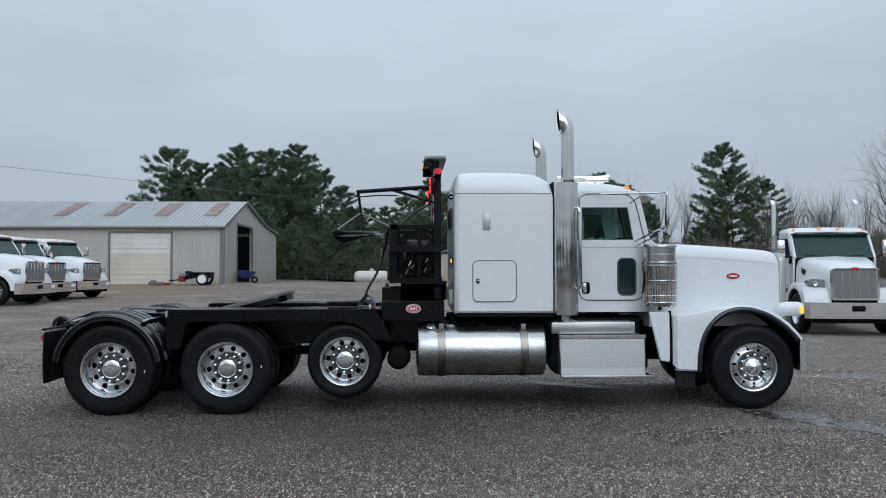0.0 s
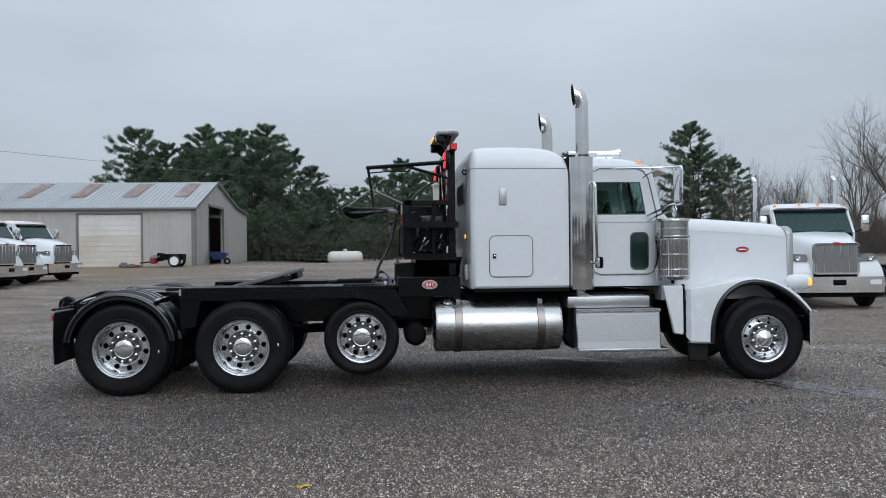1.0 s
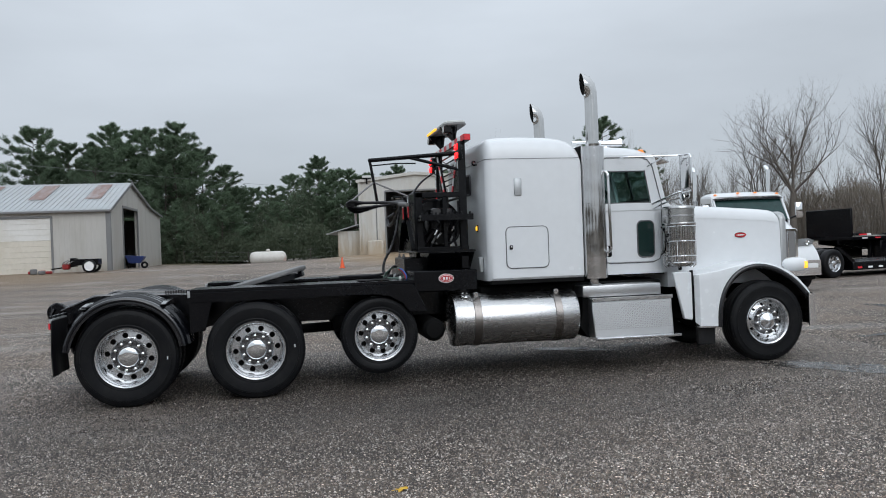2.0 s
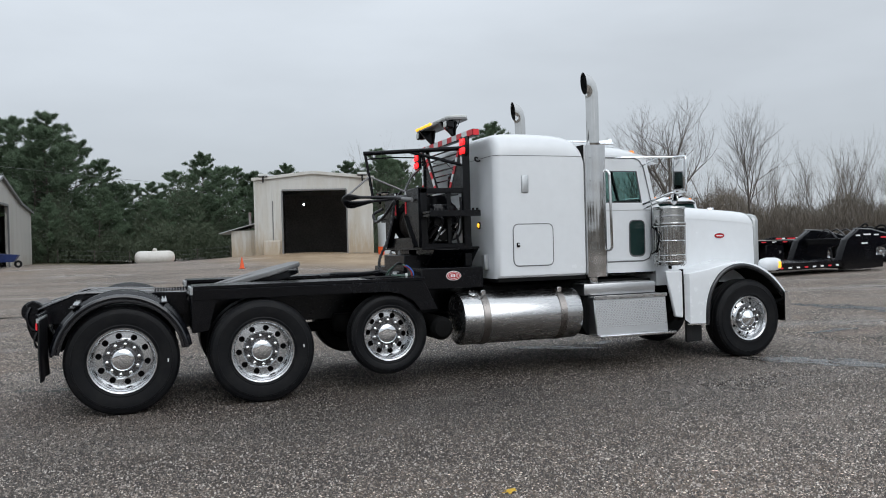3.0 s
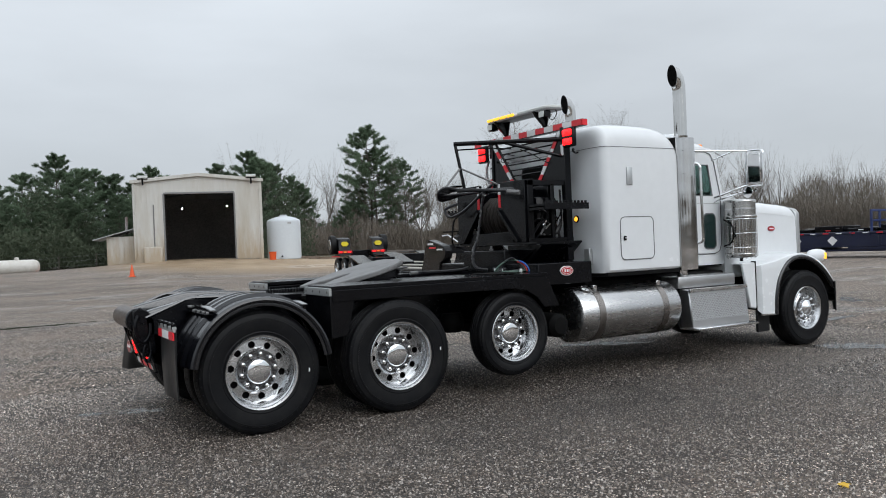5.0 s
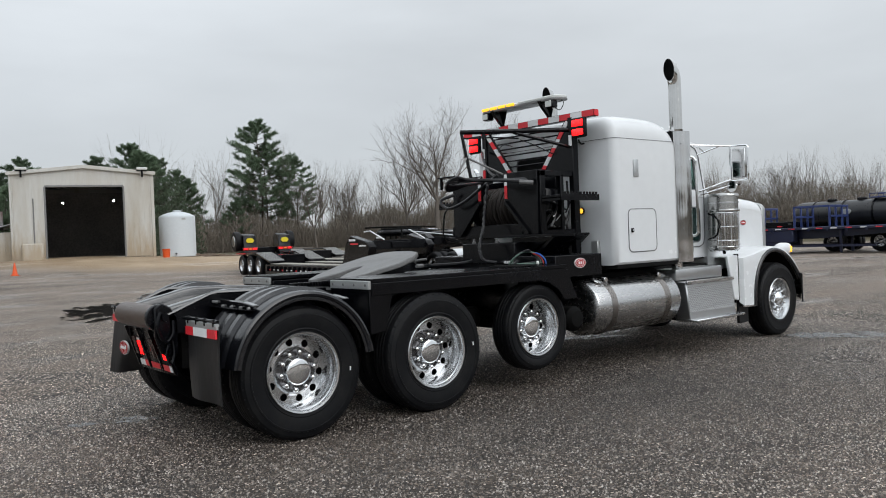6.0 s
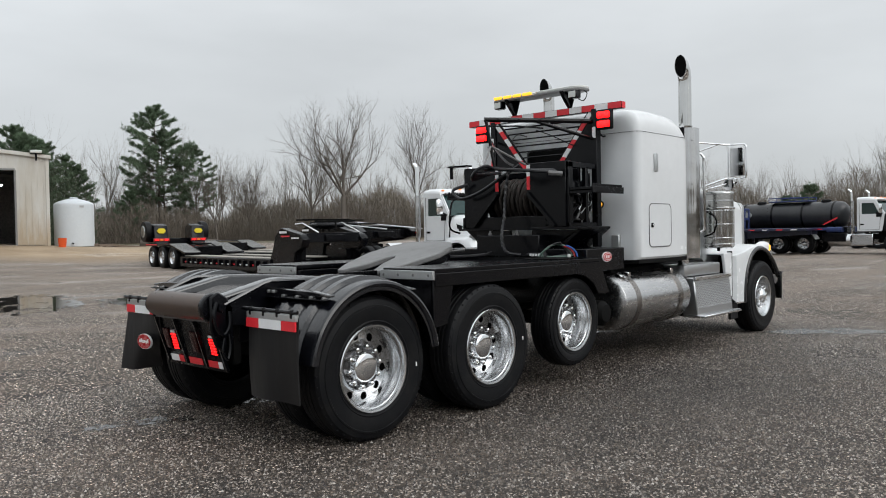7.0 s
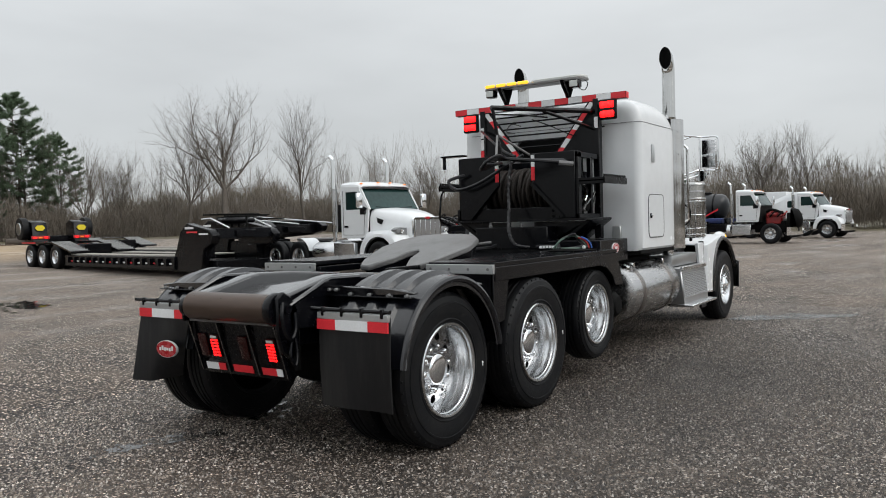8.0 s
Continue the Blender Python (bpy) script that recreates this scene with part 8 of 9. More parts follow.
        lb("neck_rail", tube([(11.1, s * 0.75, 1.72), (11.6, s * 0.75, 1.74), ((12.6 if booster else 15.9), s * 0.75, 1.44)], 0.022, 6), WHITE_TAPE, "", gn)
    for x in (11.2, 11.6, 12.0, 12.4) if booster else (11.3, 12.2, 13.1, 14.0):
        lb("neck_rung", tube([(x, -0.75, 1.85 - 0.17 * max(0, x - 12)), (x, 0.75, 1.85 - 0.17 * max(0, x - 12))], 0.025, 6), DARK, "", gn)
        lb("neck_post", tube([(x, 0.0, 1.45), (x, 0.0, 1.85 - 0.17 * max(0, x - 12))], 0.03, 6), DARK, "", gn)
    lb("power_pack", box((11.5, -0.5, 1.58), (12.2, 0.5, 1.74), 0.06), BLACK, "", gn)
    lb("spare_tyre", lathe([(0.26, -0.12), (0.45, -0.12), (0.47, 0), (0.45, 0.12), (0.26, 0.12)], (11.1, 0.3, 1.66), "z", 24), RUBBER, "", gn)
    for s in (-1, 1):
        lb("neck_box", box((11.3 if booster else 12.3, s * 0.95 - 0.2, 0.55), (11.8 if booster else 12.9, s * 0.95 + 0.2, 0.90), 0.02), BLACK, "", gn)
    if booster:
        lb("booster_beam", box((-2.9, -0.5, 0.95), (-1.6, 0.5, 1.3), 0.03), BLACK)
        for s in (-1, 1):
            up = lb("booster_arm", prism([(-2.1, 1.0), (-1.2, 1.0), (-1.3, 1.85), (-1.7, 1.95), (-2.1, 1.8)], "y", s * 0.85 - 0.30, s * 0.85 + 0.30, 0.012), BLACK)
            lb("warning_sign", prism([(s * 0.85 - 0.20, 1.63), (s * 0.85 - 0.11, 1.52), (s * 0.85 + 0.11, 1.52), (s * 0.85 + 0.20, 1.63), (s * 0.85 + 0.11, 1.74), (s * 0.85 - 0.11, 1.74)], "x", -1.24, -1.2), YELLOW, "yellow six-sided sign", up)
            lb("red_panel", box((-1.22, s * 0.85 - 0.36, 1.17), (-1.17, s * 0.85 + 0.36, 1.30), 0.01), RED_BADGE, "", up)
            for j in range(3):
                lb("tail_lamp", box((-1.165, s * 0.85 - 0.30 + 0.22 * j, 1.20), (-1.155, s * 0.85 - 0.16 + 0.22 * j, 1.26), 0.004), AMBER if j == 1 else RED_LAMP, "", up)
            lb("flip_wheel", lathe([(0, -0.12), (0.2, -0.12), (0.27, -0.14), (0.45, -0.12), (0.47, 0), (0.45, 0.14), (0.27, 0.14)], (-1.9, s * 1.30, 1.60), "y", 24), RUBBER, "", up)
            lb("flip_rim", lathe([(0, -0.15), (0.1, -0.15), (0.25, -0.16), (0.27, -0.13)], (-1.9, -1.30 if s < 0 else 1.30 - 0.0, 1.60), "y", 24), ALLOY, "", up)
    return lowboy


lowboy_trailer("black lowboy trailer with red tail panels and yellow signs", 14.19, 27.8, -98.2, True)
lowboy_trailer("black lowboy trailer coupled to the white truck", 17.45, 30.9, -98.3, False)


def flat_trailer(name, label, at, turn, length, mat, neckless=False):
    """A flat or drop-deck trailer, x forward, origin under its rear axle."""
    ob = thing(name, label, "trailer", at, "trailers parked at the yard's edge", turn=turn)
    for x in (0.0, 1.25):
        for s in (-1, 1):
            far_wheel(ob, x, s * 1.2, 0.5, s > 0, True)
        part("axle", tube([(x, -1, 0.5), (x, 1, 0.5)], 0.06, 6), DARK, ob)
    part("deck", box((-1.0, -1.25, 1.15), (length, 1.25, 1.28), 0.02), mat, ob)
    for s in (-1, 1):
        part("main_beam", prism([(-0.9, 1.15), (length, 1.15), (length, 0.98), (length * 0.7, 0.70), (0.0, 0.70)], "y", s * 0.5 - 0.05, s * 0.5 + 0.05), mat, ob)
        n = int(length * 1.6)
        for k in range(n):
            x = -0.9 + (length + 0.8) * k / n
            part("edge_marker", box((x, s * 1.253 - 0.004, 1.19), (x + 0.30, s * 1.253 + 0.004, 1.24)), RED_TAPE if k % 2 else WHITE_TAPE, ob)
        for j in range(2):
            x = 2.3 + j * length * 0.28
            tb = part("tool_box", box((x, s * 1.0 - 0.22, 0.38), (x + length * 0.17, s * 1.0 + 0.22, 1.10), 0.02), mat, ob)
            part("box_latch", box((x + 0.2, s * 1.225 - 0.01, 0.7), (x + 0.32, s * 1.225 + 0.01, 0.82), 0.005), STEEL_TRIM, tb)
        for j in range(int(length / 0.9)):
            part("stake_pocket", box((-0.6 + 0.9 * j, s * 1.27 - 0.02, 1.06), (-0.5 + 0.9 * j, s * 1.27 + 0.02, 1.22), 0.005), mat, ob)
        part("under_rail", box((2.0, s * 1.15 - 0.03, 0.30), (length * 0.9, s * 1.15 + 0.03, 0.40), 0.006), mat, ob)
        part("landing_leg", box((length * 0.78, s * 0.75 - 0.06, 0.0), (length * 0.78 + 0.12, s * 0.75 + 0.06, 1.1), 0.01), mat, ob)
    return ob


def ground_at(x, y):
    return (x, y, height(x, y))


blue = flat_trailer("flatbed_trailer", "long navy flatbed trailer with blue stake racks and dark load", ground_at(36.45, 23.8), -86, 14.8, NAVY)
for x in (7.6, 9.5, 11.2):
    for y in (-1.2, -0.4, 0.4, 1.1):
        part("rack_post", box((x, y, 1.28), (x + 0.09, y + 0.1, 2.30), 0.01), BLUE, blue)
    for z in (1.75, 2.25):
        part("rack_rail", box((x, -1.2, z), (x + 0.09, 1.2, z + 0.1), 0.01), BLUE, blue)
part("rack_rail", box((9.5, -1.2, 2.25), (11.3, -1.1, 2.35), 0.01), BLUE, blue)
part("tool_box", box((8.1, -1.25, 0.55), (9.5, -0.7, 1.12), 0.03), NAVY, blue)
part("side_skirt", box((1.9, -1.245, 0.52), (8.0, -1.215, 1.14), 0.008), NAVY, blue)
for x in (3.76, 5.69):
    part("side_sign", prism([(x - 0.26, 0.86), (x, 0.60), (x + 0.26, 0.86), (x, 1.10)], "y", -1.256, -1.248), WHITE_BADGE, blue, "white diamond sign")
for k in range(4):
    load = thing("steel_crate", "dark steel crate loaded on the blue trailer", "crate", (36.7 + 0.1 * k, 20.2 - 1.7 * k, height(36.45, 23.8) + 1.28), "crates on the trailer", turn=4)
    part("crate_body", box((-0.9, -0.75, 0), (0.9, 0.75, 0.18 + 0.14 * (k % 2)), 0.03), BLACK, load)
    part("crate_tape", box((-0.912, -0.12, 0.06), (-0.902, 0.14, 0.11)), RED_TAPE if k % 2 else WHITE_TAPE, load)
    part("crate_skid", box((-0.9, -0.6, 0.16), (0.9, -0.4, 0.24), 0.01), STEEL_TRIM, load)

dark1 = flat_trailer("flatbed_trailer", "black flatbed trailer with red and white side markers", ground_at(31.0, 22.1), 189, 7.0, BLACK)
part("headboard", box((6.9, -1.2, 1.28), (7.0, 1.2, 2.45), 0.02), BLACK, dark1)
part("deck_boards", box((-0.8, -1.15, 1.283), (6.7, 1.15, 1.30), 0.004), CONCRETE, dark1, "pale wet deck boards")
goose2 = thing("gooseneck_trailer", "black low-deck gooseneck trailer with white printed panels", "trailer", ground_at(28.3, 17.6), "trailers parked at the yard's edge", turn=12)
for x in (-10.6, -9.35):
    for s in (-1, 1):
        far_wheel(goose2, x, s * 1.2, 0.48, s > 0, True).scale = (0.93, 1, 0.93)
    part("axle", tube([(x, -1, 0.48), (x, 1, 0.48)], 0.06, 6), DARK, goose2)
part("rear_deck", box((-11.3, -0.6, 0.6), (-8.4, 0.6, 0.98), 0.02), BLACK, goose2)
part("low_deck", box((-8.5, -1.2, 0.22), (-2.7, 1.2, 0.50), 0.02), BLACK, goose2)
nk_shape = [(-3.0, 0.40), (-2.7, 0.10), (-0.5, 0.10), (-0.42, 0.92), (1.2, 1.16), (1.25, 1.36), (-0.7, 1.66), (-1.6, 1.72), (-2.5, 1.28)]
nk_bm = prism(nk_shape, "y", -1.2, -0.92, 0.015)
prism(nk_shape, "y", 0.92, 1.2, 0.015, nk_bm)
box((-2.6, -0.92, 0.15), (-0.6, 0.92, 0.5), 0.01, nk_bm)
for x in (-2.2, -1.3, -0.4, 0.7):
    box((x, -0.92, 1.1), (x + 0.22, 0.92, 1.34), 0.01, nk_bm)
nk = part("gooseneck", nk_bm, BLACK, goose2)
part("neck_box", box((-0.40, -1.1, 0.12), (0.25, -0.5, 0.62), 0.02), BLACK, nk)
for k in range(3):
    part("neck_hose", tube(spline([(-2.2 + 0.7 * k, -0.6, 1.35), (-1.8 + 0.7 * k, 0.1, 1.72), (-1.5 + 0.6 * k, 0.7, 1.4)], 4), 0.03, 6), HOSE, nk)
for s in (-1, 1):
    for (x, z, w) in ((-1.9, 1.42, 0.3), (-1.35, 1.45, 0.5), (-0.6, 1.43, 0.34), (-1.5, 1.10, 0.42)):
        part("print_bar", box((x, s * 1.206 - 0.004, z), (x + w, s * 1.206 + 0.004, z + 0.06)), WHITE_BADGE, nk)
    part("tape", box((-0.1, s * 1.206 - 0.004, 1.32), (0.5, s * 1.206 + 0.004, 1.39)), RED_TAPE, nk)
    part("tape", box((0.55, s * 1.206 - 0.004, 1.25), (1.0, s * 1.206 + 0.004, 1.31)), WHITE_TAPE, nk)
    part("neck_rail", tube([(-1.9, s * 1.05, 1.74), (-0.6, s * 1.05, 1.70), (1.2, s * 1.05, 1.42)], 0.025, 6), STEEL_TRIM, nk)
    for k in range(11):
        part("deck_marker", box((-8.3 + 0.5 * k, s * 1.206 - 0.004, 0.28), (-8.1 + 0.5 * k, s * 1.206 + 0.004, 0.34)), RED_TAPE if k % 3 == 0 else WHITE_TAPE, goose2)
    part("deck_ramp", prism([(-8.5, 0.5), (-8.3, 0.5), (-9.0, 1.0), (-9.2, 1.0)], "y", s * 0.85 - 0.3, s * 0.85 + 0.3), BLACK, goose2)

# pieces of equipment lashed on the dark trailers
rnd2 = random.Random(31)
for k in range(9):
    on_blue = k >= 4
    if on_blue:
        x, y, z = 36.1 + rnd2.uniform(-0.2, 0.3), 24.2 - 0.78 * (k - 4), height(36.45, 23.8) + 1.283
    else:
        x, y, z = 30.4 - 1.5 * k, 22.0 - 0.24 * k + rnd2.uniform(-0.4, 0.4), height(31.0, 22.1) + 1.305
    gear = thing("lashed_frame", "black steel frame lashed on a trailer deck", "frame", (x, y, z), "frames on the trailers", turn=rnd2.uniform(-20, 20))
    hgt_ = rnd2.uniform(0.6, 0.85) if on_blue else rnd2.uniform(0.08, 0.2)
    part("frame_base", box((-0.5, -0.35, 0), (0.5, 0.35, hgt_ * 0.4), 0.02), BLACK, gear)
    part("frame_arm", tube(spline([(-0.5, -0.2, hgt_ * 0.4), (-0.3, -0.1, hgt_ * 0.8), (0.1, 0.0, hgt_), (0.45, 0.2, hgt_ * 0.85), (0.5, 0.25, hgt_ * 0.4)], 4), 0.05, 7), DARK, gear)
    part("frame_box", box((-0.25, -0.3, hgt_ * 0.38), (0.35, 0.3, hgt_ * 0.78), 0.03), BLACK, gear)
    part("red_marker", box((-0.3, -0.362, 0.02), (0.1, -0.352, 0.08)), RED_TAPE, gear)
    part("pale_marker", box((0.12, -0.362, 0.02), (0.34, -0.352, 0.09)), WHITE_TAPE, gear)

vb = thing("box_body", "white box truck body parked behind the trucks", "box truck", ground_at(53.0, 8.3), turn=-96)
part("box", box((-1.2, -1.2, 0.9), (1.1, 1.2, 2.95), 0.06, None, 2), WHITE, vb)
part("chassis", box((-1.2, -0.5, 0.5), (2.6, 0.5, 0.9), 0.02), DARK, vb)
for x in (-0.6, 2.2):
    for s in (-1, 1):
        far_wheel(vb, x, s * 1.15, 0.515, s > 0)

# ---- trees ----


def tube_arrays(segs, sides=5):
    """Tapered round pieces (p0, p1, r0, r1) as one set of vertices and faces."""
    p0 = np.array([s[0] for s in segs], float)
    p1 = np.array([s[1] for s in segs], float)
    r0 = np.array([s[2] for s in segs], float)[:, None, None]
    r1 = np.array([s[3] for s in segs], float)[:, None, None]
    d = p1 - p0
    d /= np.linalg.norm(d, axis=1)[:, None] + 1e-9
    ref = np.where(np.abs(d[:, 2:3]) > 0.9, np.array([[1.0, 0, 0]]), np.array([[0, 0, 1.0]]))
    a = np.cross(d, ref)
    a /= np.linalg.norm(a, axis=1)[:, None]
    b = np.cross(d, a)
    t = np.arange(sides) * 2 * np.pi / sides
    ring = np.cos(t)[None, :, None] * a[:, None, :] + np.sin(t)[None, :, None] * b[:, None, :]
    v = np.concatenate([p0[:, None] + r0 * ring, p1[:, None] + r1 * ring], axis=1).reshape(-1, 3)
    n = len(segs)
    base_i = (np.arange(n) * 2 * sides)[:, None]
    i = np.arange(sides)[None]
    j = (i + 1) % sides
    f = np.stack([base_i + i, base_i + j, base_i + sides + j, base_i + sides + i], axis=2).reshape(-1, 4)
    return v, f


def mesh_np(name, v, f, mat, smooth=True):
    me = bpy.data.meshes.new(name)
    k = f.shape[1]
    me.vertices.add(len(v))
    me.vertices.foreach_set("co", np.asarray(v, np.float32).ravel())
    me.loops.add(f.size)
    me.loops.foreach_set("vertex_index", np.asarray(f, np.int32).ravel())
    me.polygons.add(len(f))
    me.polygons.foreach_set("loop_start", np.arange(0, f.size, k, dtype=np.int32))
    me.polygons.foreach_set("loop_total", np.full(len(f), k, np.int32))
    me.update(calc_edges=True)
    me.materials.append(mat)
    if smooth:
        me.shade_smooth()
    return me


def unit(v):
    return v / (np.linalg.norm(v) + 1e-9)


def blades(rng, centres, axes, length, width, per, spread):
    """Bunches of narrow needle blades, each a triangle, round the given centres."""
    n = len(centres)
    c = np.repeat(np.asarray(centres), per, axis=0)
    d = np.repeat(np.asarray(axes), per, axis=0) + rng.normal(0, spread, (n * per, 3))
    d /= np.linalg.norm(d, axis=1)[:, None] + 1e-9
    s = np.cross(d, rng.normal(0, 1, (n * per, 3)))
    s /= np.linalg.norm(s, axis=1)[:, None] + 1e-9
    ln = length * rng.uniform(0.6, 1.25, (n * per, 1))
    c = c + rng.normal(0, length * 0.22, (n * per, 3))
    v = np.stack([c - s * width / 2, c + s * width / 2, c + d * ln], axis=1).reshape(-1, 3)
    f = np.arange(n * per * 3).reshape(-1, 3)
    return v, f


def pine(seed, h, crown_from=0.35, wide=0.24, limbs=60, twigs=4, per=12, blade=(0.34, 0.06), fine=False):
    """A loblolly pine: a tapered trunk, whorled limbs that turn up at their ends, and bunches of needles along them."""
    rng = np.random.default_rng(seed)
    segs, cen, axs = [], [], []
    n = 16
    pts = [np.array([0, 0, -0.3])]
    for i in range(1, n + 1):
        pts.append(np.array([0.02 * h * math.sin(i * 0.35 + seed) * i / n, 0.02 * h * math.cos(i * 0.31 + seed) * i / n, h * i / n]))
    r_base = 0.0125 * h
    for i in range(n):
        segs.append((pts[i], pts[i + 1], r_base * (1 - i / n * 0.93), r_base * (1 - (i + 1) / n * 0.93)))
    for k in range(limbs):
        f = crown_from + (1 - crown_from) * (k + rng.random()) / limbs
        if f > 0.985:
            continue
        i = min(int(f * n), n - 1)
        p = pts[i] + (pts[i + 1] - pts[i]) * (f * n - i)
        q = (f - crown_from) / (1 - crown_from)
        reach = h * wide * (0.09 + 0.91 * (1 - q ** 2.0) ** 0.85 * (0.66 + 0.34 * min(1.0, q / 0.25))) * rng.uniform(0.70, 1.12)
        az = 2.39996 * k + rng.uniform(-0.5, 0.5)
        out = np.array([math.cos(az), math.sin(az), 0])
        rise = rng.uniform(-0.14, 0.14) + 0.34 * q
        last = p
        m = 4
        for j in range(1, m + 1):
            t = j / m
            nxt = p + out * reach * t + np.array([0, 0, reach * (rise * t + 0.22 * t * t)]) + rng.normal(0, 0.035 * reach, 3)
            segs.append((last, nxt, 0.0034 * h * (1 - 0.75 * (t - 1 / m)), 0.0034 * h * (1 - 0.75 * t)))
            if j >= 3 or (j == 2 and k % 3 == 0) or reach < 0.10 * h:
                for _ in range(twigs):
                    side_d = unit(out * 0.6 + rng.normal(0, 0.75, 3) * np.array([1, 1, 0.55]) + np.array([0, 0, 0.18]))
                    tip_p = last + (nxt - last) * rng.random() + side_d * rng.uniform(0.12, 0.34) * max(0.6, reach * 0.40)
                    if fine:
                        segs.append((last + (nxt - last) * 0.5, tip_p, 0.011, 0.006))
                    cen.append(tip_p)
                    axs.append(unit(side_d + np.array([0, 0, 0.5])))
                    cen.append(last + (tip_p - last) * 0.62)
                    axs.append(unit(side_d + np.array([0, 0, 0.4])))
            last = nxt
        cen.append(last)
        axs.append(unit(out + np.array([0, 0, 0.8])))
    for _ in range(10):
        cen.append(pts[-1] + rng.normal(0, 0.16, 3) - np.array([0, 0, rng.uniform(0, 0.9)]))
        axs.append(np.array([0, 0, 1.0]))
    tv, tf = tube_arrays(segs, 3)
    nv, nf = blades(rng, cen, axs, blade[0], blade[1], per, 0.75)
    return mesh_np("trunk", tv, tf, BARK), mesh_np("crown", nv, nf, NEEDLE, False)


def bare(seed, h, levels=5, spread=0.5, trunk=0.022, fork=3, low=0.12, sides=5):
    """A leafless tree: limbs that fork again and again, thinning out to twigs."""
    rng = np.random.default_rng(seed)
    segs = []

    def grow(p, d, ln, r, lev):
        steps = 3 if lev < 3 else 2
        for j in range(steps):
            d2 = unit(d + rng.normal(0, 0.07 + 0.02 * lev, 3) + np.array([0, 0, 0.09]))
            q = p + d2 * ln / steps
            r2 = r * (0.86 if lev < levels else 0.6)
            segs.append((p, q, r, r2))
            p, d, r = q, d2, r2
            if lev < levels and j < steps - 1 and lev > 0:
                side_ = unit(d + rng.normal(0, 0.50, 3) + np.array([0, 0, 0.20]))
                grow(p, side_, ln * rng.uniform(0.45, 0.7), r * 0.5, lev + 1)
        if lev < levels:
            for _ in range(fork if lev > 0 else fork + 2):
                side_ = unit(d + rng.normal(0, spread, 3) * np.array([1, 1, 0.5]) + np.array([0, 0, 0.25]))
                grow(p, side_, ln * rng.uniform(0.62, 0.9), r * rng.uniform(0.5, 0.72), lev + 1)

    grow(np.array([0, 0, -0.2]), np.array([0.02, 0.0, 1.0]), h * (low + 0.12), h * trunk, 0)
    v, f = tube_arrays(segs, sides)
    top = v[:, 2].max()
    return v * (h / top), f


def tree_thing(name, label, me_pair, at, group, scale=1.0, turn=0.0):
    ob = thing(name, label, "tree", at, group, turn=turn)
    ob.scale = (scale, scale, scale)
    for nm, me in me_pair:
        t = new(nm, me)
        t.parent = ob
    return ob


PINES = [pine(21, 15.0, 0.29, 0.30, 62, 7, 30, (0.29, 0.032), True), pine(22, 14.0, 0.32, 0.34, 48, 6, 28, (0.34, 0.036)), pine(23, 15.5, 0.28, 0.31, 52, 6, 28, (0.34, 0.036)),
         pine(24, 11.0, 0.10, 0.35, 56, 6, 16, (0.34, 0.065)), pine(25, 9.0, 0.03, 0.38, 48, 6, 16, (0.34, 0.065))]
PINE_H = [15.0, 14.0, 15.5, 11.0, 9.0]
firsts = {}


def plant_pine(kind, x, y, h, turn):
    s = h / PINE_H[kind]
    z = height(x, y)
    if kind not in firsts:
        firsts[kind] = tree_thing("pine_tree", "tall dark green pine at the yard's edge", (("trunk", PINES[kind][0]), ("crown", PINES[kind][1])), (x, y, z), "pines round the yard", s, turn)
        return
    c = copy_thing(firsts[kind], Matrix())
    c.matrix_basis = pose(x, y, z, 0, 0, turn) @ Matrix.Diagonal((s, s, s, 1))


rng = random.Random(4)
SKYLINE = [(-60, 8.0), (-36, 9.0), (-27, 12.0), (-23.2, 15.0), (-19.9, 13.2), (-15.7, 15.0), (-12.7, 14.6), (-9.7, 15.2), (-7.2, 12.5), (-4.8, 10.8), (-2.0, 8.6), (0.0, 8.8), (2.0, 9.9), (5.0, 11.6),
           (8.1, 10.1), (13.5, 10.4), (15.8, 9.4), (20.1, 10.8), (23.5, 12.2), (26.3, 10.9), (28.3, 9.5)]


def tree_top(x, y):
    """How tall the wood stands at a place, from the line of its tops at 85 m."""
    d = y + 8
    u = 1 + (x - 1) * 85 / d
    for (x0, h0), (x1, h1) in zip(SKYLINE, SKYLINE[1:]):
        if u <= x1:
            return 0.8 + (h0 + (h1 - h0) * (u - x0) / (x1 - x0) - 1.6) * d / 85
    return 0.8 + (9.0 - 1.6) * d / 85


for kind, x, y, h in ((0, 36.0, 73.0, 14.0), (0, 37.0, 73.8, 11.6), (0, 41.0, 74.5, 10.4), (4, 32.6, 72.5, 5.2), (1, -23.5, 77.0, tree_top(-23.5, 77))):
    plant_pine(kind, x, y, h, rng.uniform(0, 360))
for x, _ in SKYLINE[4:]:
    plant_pine(rng.choice((1, 2)), x, 77, tree_top(x, 77), rng.uniform(0, 360))
for k in range(28):
    x, y = -22 + 51 * k / 27 + rng.uniform(-0.8, 0.8), rng.uniform(70, 84)
    plant_pine(rng.choice((1, 2, 3, 3)), x, y, tree_top(x, y) * rng.uniform(0.72, 0.97), rng.uniform(0, 360))
for k in range(16):
    x, y = -24 + 40 * k / 15 + rng.uniform(-1, 1), rng.uniform(65, 69)
    plant_pine(rng.choice((3, 4, 4)), x, y, min(rng.uniform(3.5, 7.0), tree_top(x, y) * 0.8), rng.uniform(0, 360))
for k in range(5):
    plant_pine(3, -58 + 6.0 * k, 84 + rng.uniform(-3, 3), rng.uniform(7, 9), rng.uniform(0, 360))
plant_pine(4, 70.0, 20.0, 5.0, 40)
plant_pine(4, 74.0, 23.5, 4.2, 100)

